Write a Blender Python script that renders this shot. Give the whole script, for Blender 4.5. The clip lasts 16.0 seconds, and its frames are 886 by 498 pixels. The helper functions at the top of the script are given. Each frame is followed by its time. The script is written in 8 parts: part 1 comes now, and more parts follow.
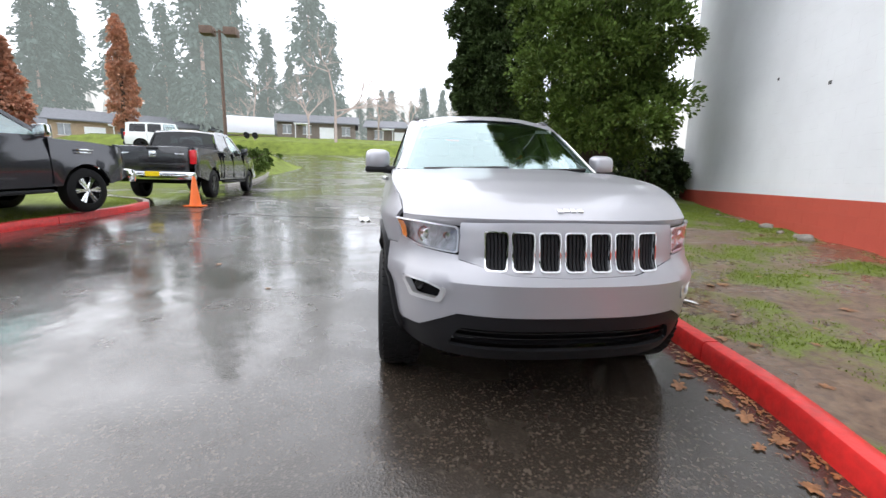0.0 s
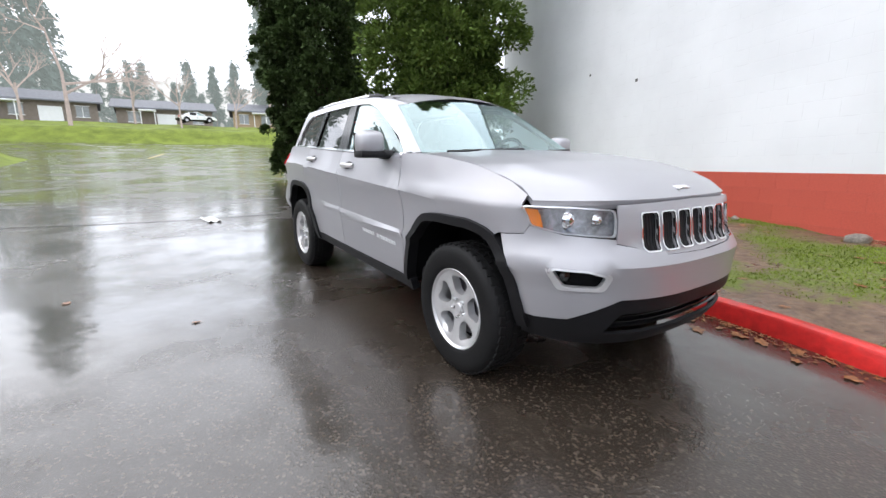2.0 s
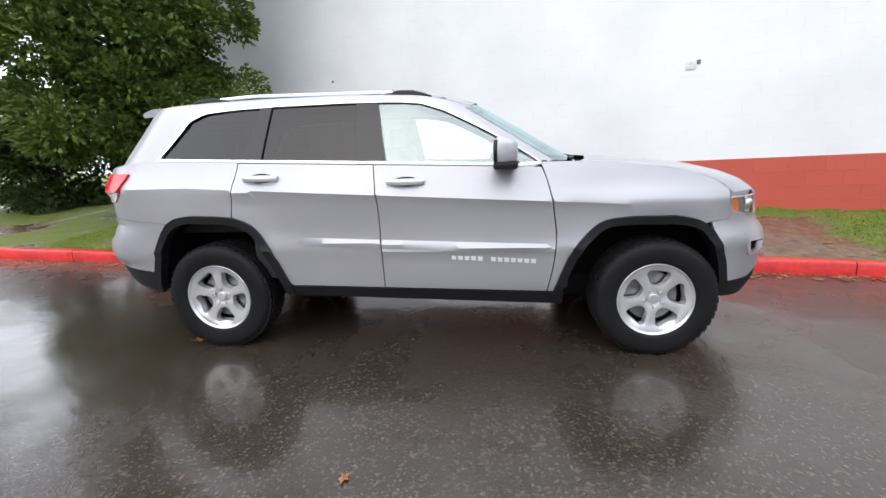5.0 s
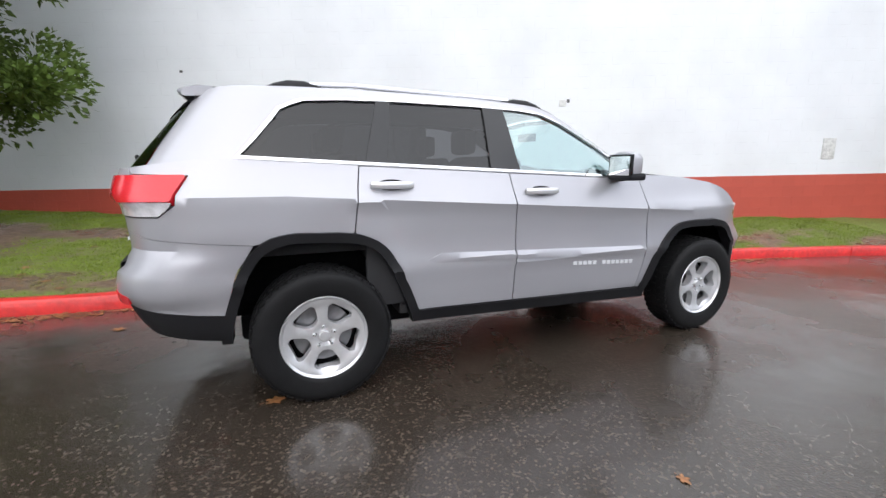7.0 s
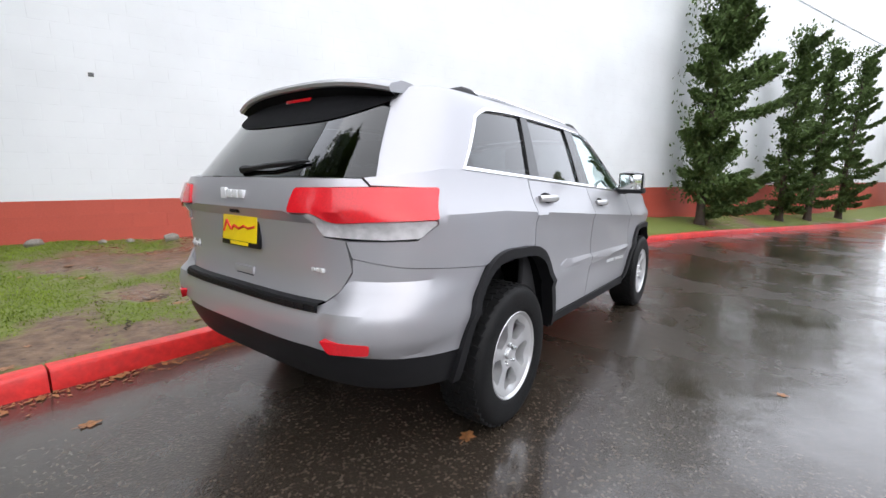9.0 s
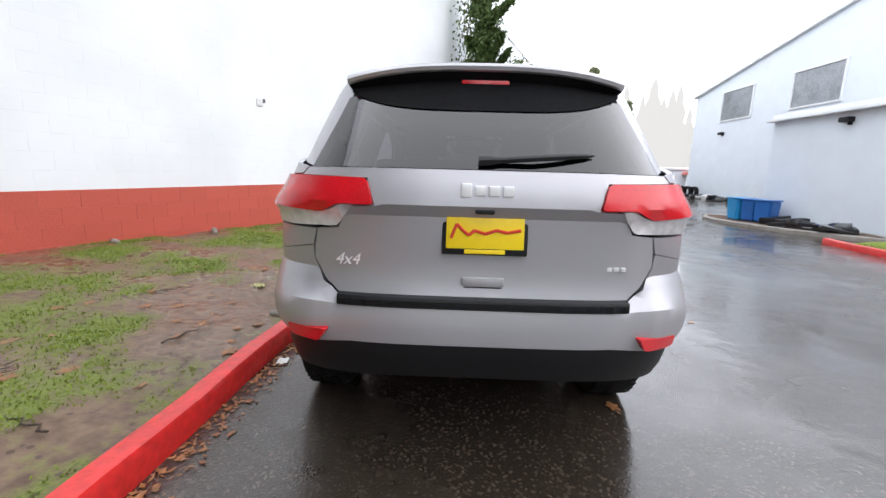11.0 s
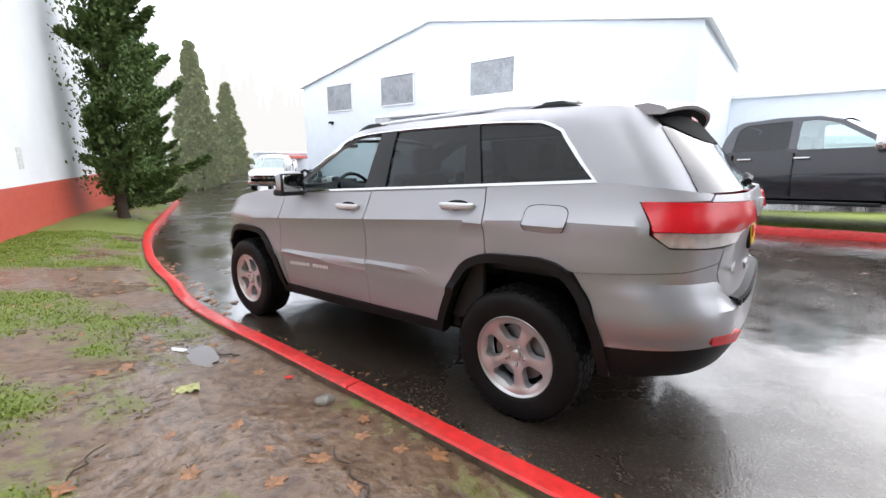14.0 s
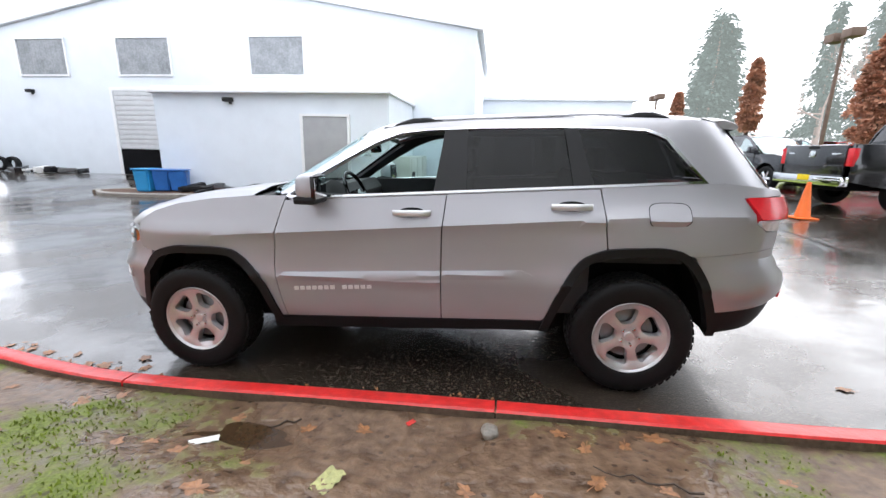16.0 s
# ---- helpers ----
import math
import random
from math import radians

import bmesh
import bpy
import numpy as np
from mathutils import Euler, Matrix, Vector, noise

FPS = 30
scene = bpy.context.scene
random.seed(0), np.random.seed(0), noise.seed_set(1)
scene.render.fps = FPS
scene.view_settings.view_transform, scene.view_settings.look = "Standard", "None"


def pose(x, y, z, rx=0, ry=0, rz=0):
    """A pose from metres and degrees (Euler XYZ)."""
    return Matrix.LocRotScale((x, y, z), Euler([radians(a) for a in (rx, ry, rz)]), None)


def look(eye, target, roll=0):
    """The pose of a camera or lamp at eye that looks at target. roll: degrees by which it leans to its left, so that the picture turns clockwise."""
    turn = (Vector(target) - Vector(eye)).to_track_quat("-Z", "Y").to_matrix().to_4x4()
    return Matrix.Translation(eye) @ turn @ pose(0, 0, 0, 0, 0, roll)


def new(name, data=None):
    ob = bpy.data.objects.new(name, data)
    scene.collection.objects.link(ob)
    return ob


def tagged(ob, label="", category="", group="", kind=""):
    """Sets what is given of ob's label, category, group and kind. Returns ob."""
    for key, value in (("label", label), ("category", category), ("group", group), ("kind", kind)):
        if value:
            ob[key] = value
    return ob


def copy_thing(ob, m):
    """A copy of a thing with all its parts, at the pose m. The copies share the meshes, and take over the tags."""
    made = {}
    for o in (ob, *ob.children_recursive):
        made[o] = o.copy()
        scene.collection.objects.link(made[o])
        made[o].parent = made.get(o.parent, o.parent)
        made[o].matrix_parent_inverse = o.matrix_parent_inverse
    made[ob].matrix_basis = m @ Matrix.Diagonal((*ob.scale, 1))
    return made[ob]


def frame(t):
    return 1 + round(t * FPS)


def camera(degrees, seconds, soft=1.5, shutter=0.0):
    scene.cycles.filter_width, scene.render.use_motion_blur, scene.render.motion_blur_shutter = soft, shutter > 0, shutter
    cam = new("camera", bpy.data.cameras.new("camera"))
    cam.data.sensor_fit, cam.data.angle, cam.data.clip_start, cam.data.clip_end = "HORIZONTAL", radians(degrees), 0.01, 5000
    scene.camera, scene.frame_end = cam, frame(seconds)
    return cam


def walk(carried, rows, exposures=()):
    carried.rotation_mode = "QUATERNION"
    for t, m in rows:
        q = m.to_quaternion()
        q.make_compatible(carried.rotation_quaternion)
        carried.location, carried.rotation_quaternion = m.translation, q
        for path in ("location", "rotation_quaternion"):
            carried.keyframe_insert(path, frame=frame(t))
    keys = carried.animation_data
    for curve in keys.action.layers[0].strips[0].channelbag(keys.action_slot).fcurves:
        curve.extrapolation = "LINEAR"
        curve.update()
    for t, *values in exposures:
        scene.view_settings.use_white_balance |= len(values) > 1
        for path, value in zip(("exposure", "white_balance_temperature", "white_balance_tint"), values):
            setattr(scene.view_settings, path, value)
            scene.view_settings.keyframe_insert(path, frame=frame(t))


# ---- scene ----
cam = camera(92.78, 16.0)
PATH = [
    (0, (4.161, -0.863, 1.154), (2.204, -0.619, 0.822), 1.3),
    (0.5, (4.051, -1.217, 1.142), (2.120, -0.878, 0.750), -0.9),
    (1, (3.866, -1.540, 1.141), (1.974, -1.010, 0.767), -1.0),
    (1.5, (3.628, -1.888, 1.145), (1.858, -1.029, 0.785), -1.0),
    (2, (3.317, -2.256, 1.137), (1.696, -1.152, 0.745), -0.7),
    (2.5, (2.947, -2.587, 1.155), (1.524, -1.218, 0.838), -0.8),
    (3, (2.527, -2.920, 1.178), (1.311, -1.377, 0.807), -1.2),
    (5.5, (-0.080, -3.554, 1.306), (-0.094, -1.595, 0.906), -3.5),
    (6, (-0.633, -3.469, 1.314), (-0.438, -1.509, 0.966), -3.1),
    (6.5, (-1.154, -3.328, 1.312), (-0.691, -1.421, 0.925), -2.6),
    (7, (-1.662, -3.144, 1.321), (-0.918, -1.330, 0.925), -1.1),
    (7.5, (-2.179, -2.898, 1.341), (-1.207, -1.202, 0.923), -1.0),
    (8, (-2.609, -2.613, 1.341), (-1.381, -1.085, 0.943), -1.2),
    (8.5, (-3.038, -2.282, 1.342), (-1.605, -0.936, 0.978), -0.4),
    (9, (-3.346, -1.856, 1.344), (-1.765, -0.682, 0.996), 0.2),
    (11.5, (-3.935, 0.632, 1.327), (-1.988, 0.362, 0.956), 2.2),
    (12, (-3.768, 1.130, 1.328), (-1.882, 0.585, 0.947), 2.3),
    (12.5, (-3.518, 1.620, 1.351), (-1.750, 0.794, 0.914), 0.5),
    (13, (-3.251, 2.099, 1.387), (-1.669, 0.959, 0.943), -0.4),
    (13.5, (-2.891, 2.497, 1.442), (-1.469, 1.170, 0.975), 0.1),
    (14, (-2.489, 2.826, 1.472), (-1.263, 1.301, 1.056), 0.2),
    (14.5, (-2.032, 3.070, 1.505), (-1.053, 1.391, 1.035), 0.6),
    (15, (-1.574, 3.297, 1.550), (-0.868, 1.487, 1.077), 0.4),
    (15.5, (-1.059, 3.393, 1.518), (-0.598, 1.514, 1.010), 0.8),
    (16, (-0.565, 3.463, 1.532), (-0.335, 1.530, 1.070), 1.2),
]
walk(cam, [(t, look(eye, target, roll)) for t, eye, target, roll in PATH], exposures=[(0.0, 1.43), (9.0, 1.45), (13.0, 1.64), (14.5, 1.74), (16.0, 1.71)])


# ---- light ----
K = 0.026                       # fall of the road towards +x
TILT = math.degrees(math.atan(K))
world = bpy.data.worlds.new("overcast_sky")
scene.world = world
world.use_nodes = True
wn, wl = world.node_tree.nodes, world.node_tree.links
wbg = wn["Background"]
sky = wn.new("ShaderNodeTexSky")
sky.sky_type, sky.sun_disc = "NISHITA", False
sky.sun_elevation, sky.sun_rotation = radians(40), radians(200)
sky.dust_density, sky.air_density = 4.0, 1.0
wgain = wn.new("ShaderNodeMixRGB")
wgain.blend_type, wgain.inputs[0].default_value, wgain.inputs[2].default_value = "MULTIPLY", 1.0, (0.08, 0.08, 0.08, 1)
wl.new(sky.outputs[0], wgain.inputs[1])
wmix = wn.new("ShaderNodeMixRGB")
wmix.inputs[0].default_value, wmix.inputs[2].default_value = 0.88, (0.905, 0.945, 1.045, 1)
wl.new(wgain.outputs[0], wmix.inputs[1])
wl.new(wmix.outputs[0], wbg.inputs[0])
# low cloud overhead, the brightest band near the horizon
wtc, wsep, wrise = wn.new("ShaderNodeTexCoord"), wn.new("ShaderNodeSeparateXYZ"), wn.new("ShaderNodeMapRange")
wl.new(wtc.outputs["Generated"], wsep.inputs[0])
wl.new(wsep.outputs[2], wrise.inputs["Value"])
for key, v in (("From Min", 0.0), ("From Max", 0.9), ("To Min", 1.02), ("To Max", 0.80)):
    wrise.inputs[key].default_value = v
wl.new(wrise.outputs[0], wbg.inputs[1])
sun = new("sun", bpy.data.lights.new("sun", "SUN"))
sun.data.energy, sun.data.angle, sun.data.color = 0.6, radians(110), (1.0, 0.98, 0.95)
sun.matrix_world = look((0, 0, 30), (8, 10, 0))


# ---- materials ----
def node(nt, kind, **values):
    n = nt.nodes.new(kind)
    for key, v in values.items():
        n.inputs[key.replace("_", " ")].default_value = v
    return n


def mat(name, col, rough=0.5, metal=0.0, var=0.15, scale=3.0, fine=40.0, bump=0.0, coat=0.0, col2=None, rvar=0.0, spec=0.5, coat_rough=0.05):
    """A surface of two scales of noise in colour, with grain in the relief."""
    m = bpy.data.materials.new(name)
    m.use_nodes = True
    nt = m.node_tree
    b = nt.nodes["Principled BSDF"]
    tc = nt.nodes.new("ShaderNodeTexCoord")
    big = node(nt, "ShaderNodeTexNoise", Scale=scale, Detail=5.0)
    small = node(nt, "ShaderNodeTexNoise", Scale=fine, Detail=3.0)
    nt.links.new(tc.outputs["Object"], big.inputs["Vector"])
    nt.links.new(tc.outputs["Object"], small.inputs["Vector"])
    add = nt.nodes.new("ShaderNodeMath")
    add.operation = "ADD"
    nt.links.new(big.outputs["Fac"], add.inputs[0])
    nt.links.new(small.outputs["Fac"], add.inputs[1])
    ramp = nt.nodes.new("ShaderNodeValToRGB")
    ramp.color_ramp.elements[0].position, ramp.color_ramp.elements[1].position = 0.35, 0.65
    half = nt.nodes.new("ShaderNodeMath")
    half.operation = "MULTIPLY"
    half.inputs[1].default_value = 0.5
    nt.links.new(add.outputs[0], half.inputs[0])
    nt.links.new(half.outputs[0], ramp.inputs[0])
    other = col2 or tuple(c * (1 - var) for c in col)
    lighter = col if col2 else tuple(min(1, c * (1 + var)) for c in col)
    ramp.color_ramp.elements[0].color, ramp.color_ramp.elements[1].color = (*other, 1), (*lighter, 1)
    nt.links.new(ramp.outputs[0], b.inputs["Base Color"])
    b.inputs["Roughness"].default_value, b.inputs["Metallic"].default_value = rough, metal
    b.inputs["Specular IOR Level"].default_value = spec
    if rvar:
        r = nt.nodes.new("ShaderNodeMapRange")
        r.inputs["From Min"].default_value, r.inputs["From Max"].default_value = 0.35, 0.65
        r.inputs["To Min"].default_value, r.inputs["To Max"].default_value = rough - rvar, rough + rvar
        nt.links.new(big.outputs["Fac"], r.inputs["Value"])
        nt.links.new(r.outputs[0], b.inputs["Roughness"])
    if bump:
        bp = nt.nodes.new("ShaderNodeBump")
        bp.inputs["Strength"].default_value, bp.inputs["Distance"].default_value = bump, 0.02
        nt.links.new(small.outputs["Fac"], bp.inputs["Height"])
        nt.links.new(bp.outputs[0], b.inputs["Normal"])
    if coat:
        b.inputs["Coat Weight"].default_value, b.inputs["Coat Roughness"].default_value = coat, coat_rough
    return m


def glass(name, tint, least=0.08, power=3.5, coat=(1, 1, 1)):
    """Thin glazing: what lies behind shows through the tint, the gloss grows towards grazing."""
    m = bpy.data.materials.new(name)
    m.use_nodes = True
    nt = m.node_tree
    nt.nodes.remove(nt.nodes["Principled BSDF"])
    t, g = nt.nodes.new("ShaderNodeBsdfTransparent"), nt.nodes.new("ShaderNodeBsdfGlossy")
    t.inputs["Color"].default_value, g.inputs["Roughness"].default_value = (*tint, 1), 0.02
    g.inputs["Color"].default_value = (*coat, 1)
    lw, mix = nt.nodes.new("ShaderNodeLayerWeight"), nt.nodes.new("ShaderNodeMixShader")
    lw.inputs["Blend"].default_value = 0.5
    pw, ma = nt.nodes.new("ShaderNodeMath"), nt.nodes.new("ShaderNodeMath")
    pw.operation, ma.operation = "POWER", "MULTIPLY_ADD"
    pw.inputs[1].default_value = power
    ma.inputs[1].default_value, ma.inputs[2].default_value = 1 - least, least
    nt.links.new(lw.outputs["Facing"], pw.inputs[0])
    nt.links.new(pw.outputs[0], ma.inputs[0])
    nt.links.new(ma.outputs[0], mix.inputs[0])
    nt.links.new(t.outputs[0], mix.inputs[1])
    nt.links.new(g.outputs[0], mix.inputs[2])
    nt.links.new(mix.outputs[0], nt.nodes["Material Output"].inputs["Surface"])
    return m


def glow(name, col, strength):
    m = bpy.data.materials.new(name)
    m.use_nodes = True
    b = m.node_tree.nodes["Principled BSDF"]
    b.inputs["Base Color"].default_value = (0, 0, 0, 1)
    b.inputs["Emission Color"].default_value, b.inputs["Emission Strength"].default_value = (*col, 1), strength
    return m


def wet_asphalt():
    m = bpy.data.materials.new("wet_asphalt")
    m.use_nodes = True
    nt = m.node_tree
    b, L = nt.nodes["Principled BSDF"], nt.links
    tc = nt.nodes.new("ShaderNodeTexCoord")
    stone = node(nt, "ShaderNodeTexVoronoi", Scale=88.0)
    grit = node(nt, "ShaderNodeTexNoise", Scale=240.0, Detail=2.0)
    patch = node(nt, "ShaderNodeTexNoise", Scale=0.45, Detail=6.0, Roughness=0.6)
    streak = node(nt, "ShaderNodeTexNoise", Scale=2.5, Detail=4.0)
    for n in (stone, grit, patch, streak):
        L.new(tc.outputs["Object"], n.inputs["Vector"])
    cols = nt.nodes.new("ShaderNodeValToRGB")
    cols.color_ramp.elements[0].color, cols.color_ramp.elements[1].color = (0.012, 0.0092, 0.0072, 1), (0.056, 0.043, 0.032, 1)
    cols.color_ramp.elements[0].position, cols.color_ramp.elements[1].position = 0.25, 0.8
    L.new(grit.outputs["Fac"], cols.inputs[0])
    peb = nt.nodes.new("ShaderNodeValToRGB")
    peb.color_ramp.elements[0].position, peb.color_ramp.elements[1].position = 0.76, 1.0
    peb.color_ramp.elements[0].color, peb.color_ramp.elements[1].color = (0, 0, 0, 1), (0.115, 0.095, 0.075, 1)
    sep = nt.nodes.new("ShaderNodeSeparateColor")
    L.new(stone.outputs["Color"], sep.inputs[0])
    L.new(sep.outputs[0], peb.inputs[0])
    mixc = nt.nodes.new("ShaderNodeMixRGB")
    mixc.blend_type, mixc.inputs[0].default_value = "ADD", 0.5
    L.new(cols.outputs[0], mixc.inputs[1])
    L.new(peb.outputs[0], mixc.inputs[2])
    L.new(mixc.outputs[0], b.inputs["Base Color"])
    rr = nt.nodes.new("ShaderNodeMapRange")
    for key, v in (("From Min", 0.38), ("From Max", 0.62), ("To Min", 0.14), ("To Max", 0.32)):
        rr.inputs[key].default_value = v
    mixp = nt.nodes.new("ShaderNodeMath")
    mixp.operation = "MULTIPLY_ADD"
    mixp.inputs[1].default_value, mixp.inputs[2].default_value = 0.25, -0.125
    L.new(streak.outputs["Fac"], mixp.inputs[0])
    sm = nt.nodes.new("ShaderNodeMath")
    L.new(patch.outputs["Fac"], sm.inputs[0])
    L.new(mixp.outputs[0], sm.inputs[1])
    L.new(sm.outputs[0], rr.inputs["Value"])
    L.new(rr.outputs[0], b.inputs["Roughness"])
    bp = nt.nodes.new("ShaderNodeBump")
    bp.inputs["Distance"].default_value = 0.004
    bs = nt.nodes.new("ShaderNodeMapRange")
    for key, v in (("From Min", 0.4), ("From Max", 0.6), ("To Min", 0.05), ("To Max", 0.42)):
        bs.inputs[key].default_value = v
    L.new(sm.outputs[0], bs.inputs["Value"])
    L.new(bs.outputs[0], bp.inputs["Strength"])
    L.new(stone.outputs["Distance"], bp.inputs["Height"])
    # the road's own unevenness, a hand's breadth to a stride long
    roll = node(nt, "ShaderNodeTexNoise", Scale=2.2, Detail=3.0)
    L.new(tc.outputs["Object"], roll.inputs["Vector"])
    rb = nt.nodes.new("ShaderNodeBump")
    rb.inputs["Strength"].default_value, rb.inputs["Distance"].default_value = 1.0, 0.007
    L.new(roll.outputs["Fac"], rb.inputs["Height"])
    L.new(rb.outputs[0], bp.inputs["Normal"])
    L.new(rb.outputs[0], b.inputs["Coat Normal"])
    L.new(bp.outputs[0], b.inputs["Normal"])
    b.inputs["Specular IOR Level"].default_value = 0.65
    # a film of rain water, thicker in the hollows
    film = nt.nodes.new("ShaderNodeMapRange")
    for key, v in (("From Min", 0.40), ("From Max", 0.62), ("To Min", 0.66), ("To Max", 0.30)):
        film.inputs[key].default_value = v
    L.new(sm.outputs[0], film.inputs["Value"])
    L.new(film.outputs[0], b.inputs["Coat Weight"])
    b.inputs["Coat Roughness"].default_value, b.inputs["Coat IOR"].default_value = 0.10, 1.42
    return m


def block_wall(name, col, joint):
    """Painted concrete blocks, 0.4 m by 0.2 m, joints faint under the paint."""
    m = bpy.data.materials.new(name)
    m.use_nodes = True
    nt = m.node_tree
    b, L = nt.nodes["Principled BSDF"], nt.links
    tc, sep, com = nt.nodes.new("ShaderNodeTexCoord"), nt.nodes.new("ShaderNodeSeparateXYZ"), nt.nodes.new("ShaderNodeCombineXYZ")
    L.new(tc.outputs["Object"], sep.inputs[0])
    L.new(sep.outputs[0], com.inputs[0])
    L.new(sep.outputs[2], com.inputs[1])
    br = node(nt, "ShaderNodeTexBrick", Scale=1.0, Mortar_Size=0.006, Brick_Width=0.4, Row_Height=0.2, Mortar_Smooth=0.6)
    br.inputs["Color1"].default_value = br.inputs["Color2"].default_value = (1, 1, 1, 1)
    br.inputs["Mortar"].default_value = (0, 0, 0, 1)
    L.new(com.outputs[0], br.inputs["Vector"])
    n1 = node(nt, "ShaderNodeTexNoise", Scale=0.7, Detail=6.0)
    n2 = node(nt, "ShaderNodeTexNoise", Scale=90.0, Detail=3.0)
    n3 = node(nt, "ShaderNodeTexNoise", Scale=5.0, Detail=6.0)
    for n in (n1, n2, n3):
        L.new(tc.outputs["Object"], n.inputs["Vector"])
    ramp = nt.nodes.new("ShaderNodeValToRGB")
    ramp.color_ramp.elements[0].position, ramp.color_ramp.elements[1].position = 0.3, 0.6
    ramp.color_ramp.elements[0].color, ramp.color_ramp.elements[1].color = (*[c * 0.9 for c in col], 1), (*col, 1)
    L.new(n1.outputs["Fac"], ramp.inputs[0])
    mj = nt.nodes.new("ShaderNodeMixRGB")
    mj.inputs[2].default_value = (*joint, 1)
    worn = nt.nodes.new("ShaderNodeMapRange")
    for key, v in (("From Min", 0.45), ("From Max", 0.65), ("To Min", 0.0), ("To Max", 0.35)):
        worn.inputs[key].default_value = v
    L.new(n3.outputs["Fac"], worn.inputs["Value"])
    inv = nt.nodes.new("ShaderNodeMath")
    inv.operation = "SUBTRACT"
    inv.inputs[0].default_value = 1.0
    L.new(br.outputs["Color"], inv.inputs[1])
    mul = nt.nodes.new("ShaderNodeMath")
    mul.operation = "MULTIPLY"
    L.new(inv.outputs[0], mul.inputs[0])
    L.new(worn.outputs[0], mul.inputs[1])
    L.new(mul.outputs[0], mj.inputs[0])
    L.new(ramp.outputs[0], mj.inputs[1])
    L.new(mj.outputs[0], b.inputs["Base Color"])
    hs = nt.nodes.new("ShaderNodeMath")
    hs.operation = "MULTIPLY_ADD"
    hs.inputs[1].default_value = 0.25
    L.new(n2.outputs["Fac"], hs.inputs[0])
    L.new(br.outputs["Color"], hs.inputs[2])
    bp = nt.nodes.new("ShaderNodeBump")
    bp.inputs["Strength"].default_value, bp.inputs["Distance"].default_value = 0.16, 0.006
    L.new(hs.outputs[0], bp.inputs["Height"])
    L.new(bp.outputs[0], b.inputs["Normal"])
    b.inputs["Roughness"].default_value = 0.55
    return m


def verge_soil():
    """Trodden wet mud with moss and thin grass in patches; shallow water where it is lowest."""
    m = bpy.data.materials.new("verge_soil")
    m.use_nodes = True
    nt = m.node_tree
    b, L = nt.nodes["Principled BSDF"], nt.links
    tc = nt.nodes.new("ShaderNodeTexCoord")
    n1 = node(nt, "ShaderNodeTexNoise", Scale=0.55, Detail=8.0, Roughness=0.6)
    n2 = node(nt, "ShaderNodeTexNoise", Scale=14.0, Detail=6.0)
    n3 = node(nt, "ShaderNodeTexNoise", Scale=0.9, Detail=4.0)
    n4 = node(nt, "ShaderNodeTexNoise", Scale=70.0, Detail=3.0)
    for n in (n1, n2, n3, n4):
        L.new(tc.outputs["Object"], n.inputs["Vector"])
    mud = nt.nodes.new("ShaderNodeValToRGB")
    mud.color_ramp.elements[0].position, mud.color_ramp.elements[1].position = 0.3, 0.7
    mud.color_ramp.elements[0].color, mud.color_ramp.elements[1].color = (0.075, 0.044, 0.026, 1), (0.20, 0.130, 0.083, 1)
    L.new(n2.outputs["Fac"], mud.inputs[0])
    moss = nt.nodes.new("ShaderNodeValToRGB")
    moss.color_ramp.elements[0].position, moss.color_ramp.elements[1].position = 0.3, 0.7
    moss.color_ramp.elements[0].color, moss.color_ramp.elements[1].color = (0.066, 0.092, 0.014, 1), (0.17, 0.205, 0.034, 1)
    L.new(n4.outputs["Fac"], moss.inputs[0])
    at = nt.nodes.new("ShaderNodeAttribute")
    at.attribute_name = "grass"
    fac = nt.nodes.new("ShaderNodeMath")
    fac.operation = "MULTIPLY_ADD"
    fac.inputs[1].default_value, fac.inputs[2].default_value = 0.5, -0.25
    L.new(n2.outputs["Fac"], fac.inputs[0])
    sm = nt.nodes.new("ShaderNodeMath")
    L.new(at.outputs["Fac"], sm.inputs[0])
    L.new(fac.outputs[0], sm.inputs[1])
    edge = nt.nodes.new("ShaderNodeMapRange")
    for key, v in (("From Min", 0.42), ("From Max", 0.62)):
        edge.inputs[key].default_value = v
    L.new(sm.outputs[0], edge.inputs["Value"])
    mx = nt.nodes.new("ShaderNodeMixRGB")
    L.new(edge.outputs[0], mx.inputs[0])
    L.new(mud.outputs[0], mx.inputs[1])
    L.new(moss.outputs[0], mx.inputs[2])
    # crumbs of bark and leaf trodden into the mud
    crumb = node(nt, "ShaderNodeTexVoronoi", Scale=26.0, Randomness=1.0)
    L.new(tc.outputs["Object"], crumb.inputs["Vector"])
    cs = nt.nodes.new("ShaderNodeSeparateColor")
    L.new(crumb.outputs["Color"], cs.inputs[0])
    pick = nt.nodes.new("ShaderNodeMapRange")
    for key, v in (("From Min", 0.86), ("From Max", 0.90), ("To Min", 0.0), ("To Max", 0.75)):
        pick.inputs[key].default_value = v
    L.new(cs.outputs[0], pick.inputs["Value"])
    small_spot = nt.nodes.new("ShaderNodeMapRange")
    for key, v in (("From Min", 0.30), ("From Max", 0.42), ("To Min", 1.0), ("To Max", 0.0)):
        small_spot.inputs[key].default_value = v
    L.new(crumb.outputs["Distance"], small_spot.inputs["Value"])
    both = nt.nodes.new("ShaderNodeMath")
    both.operation = "MULTIPLY"
    L.new(pick.outputs[0], both.inputs[0])
    L.new(small_spot.outputs[0], both.inputs[1])
    mk = nt.nodes.new("ShaderNodeMixRGB")
    mk.inputs[2].default_value = (0.038, 0.022, 0.014, 1)
    L.new(both.outputs[0], mk.inputs[0])
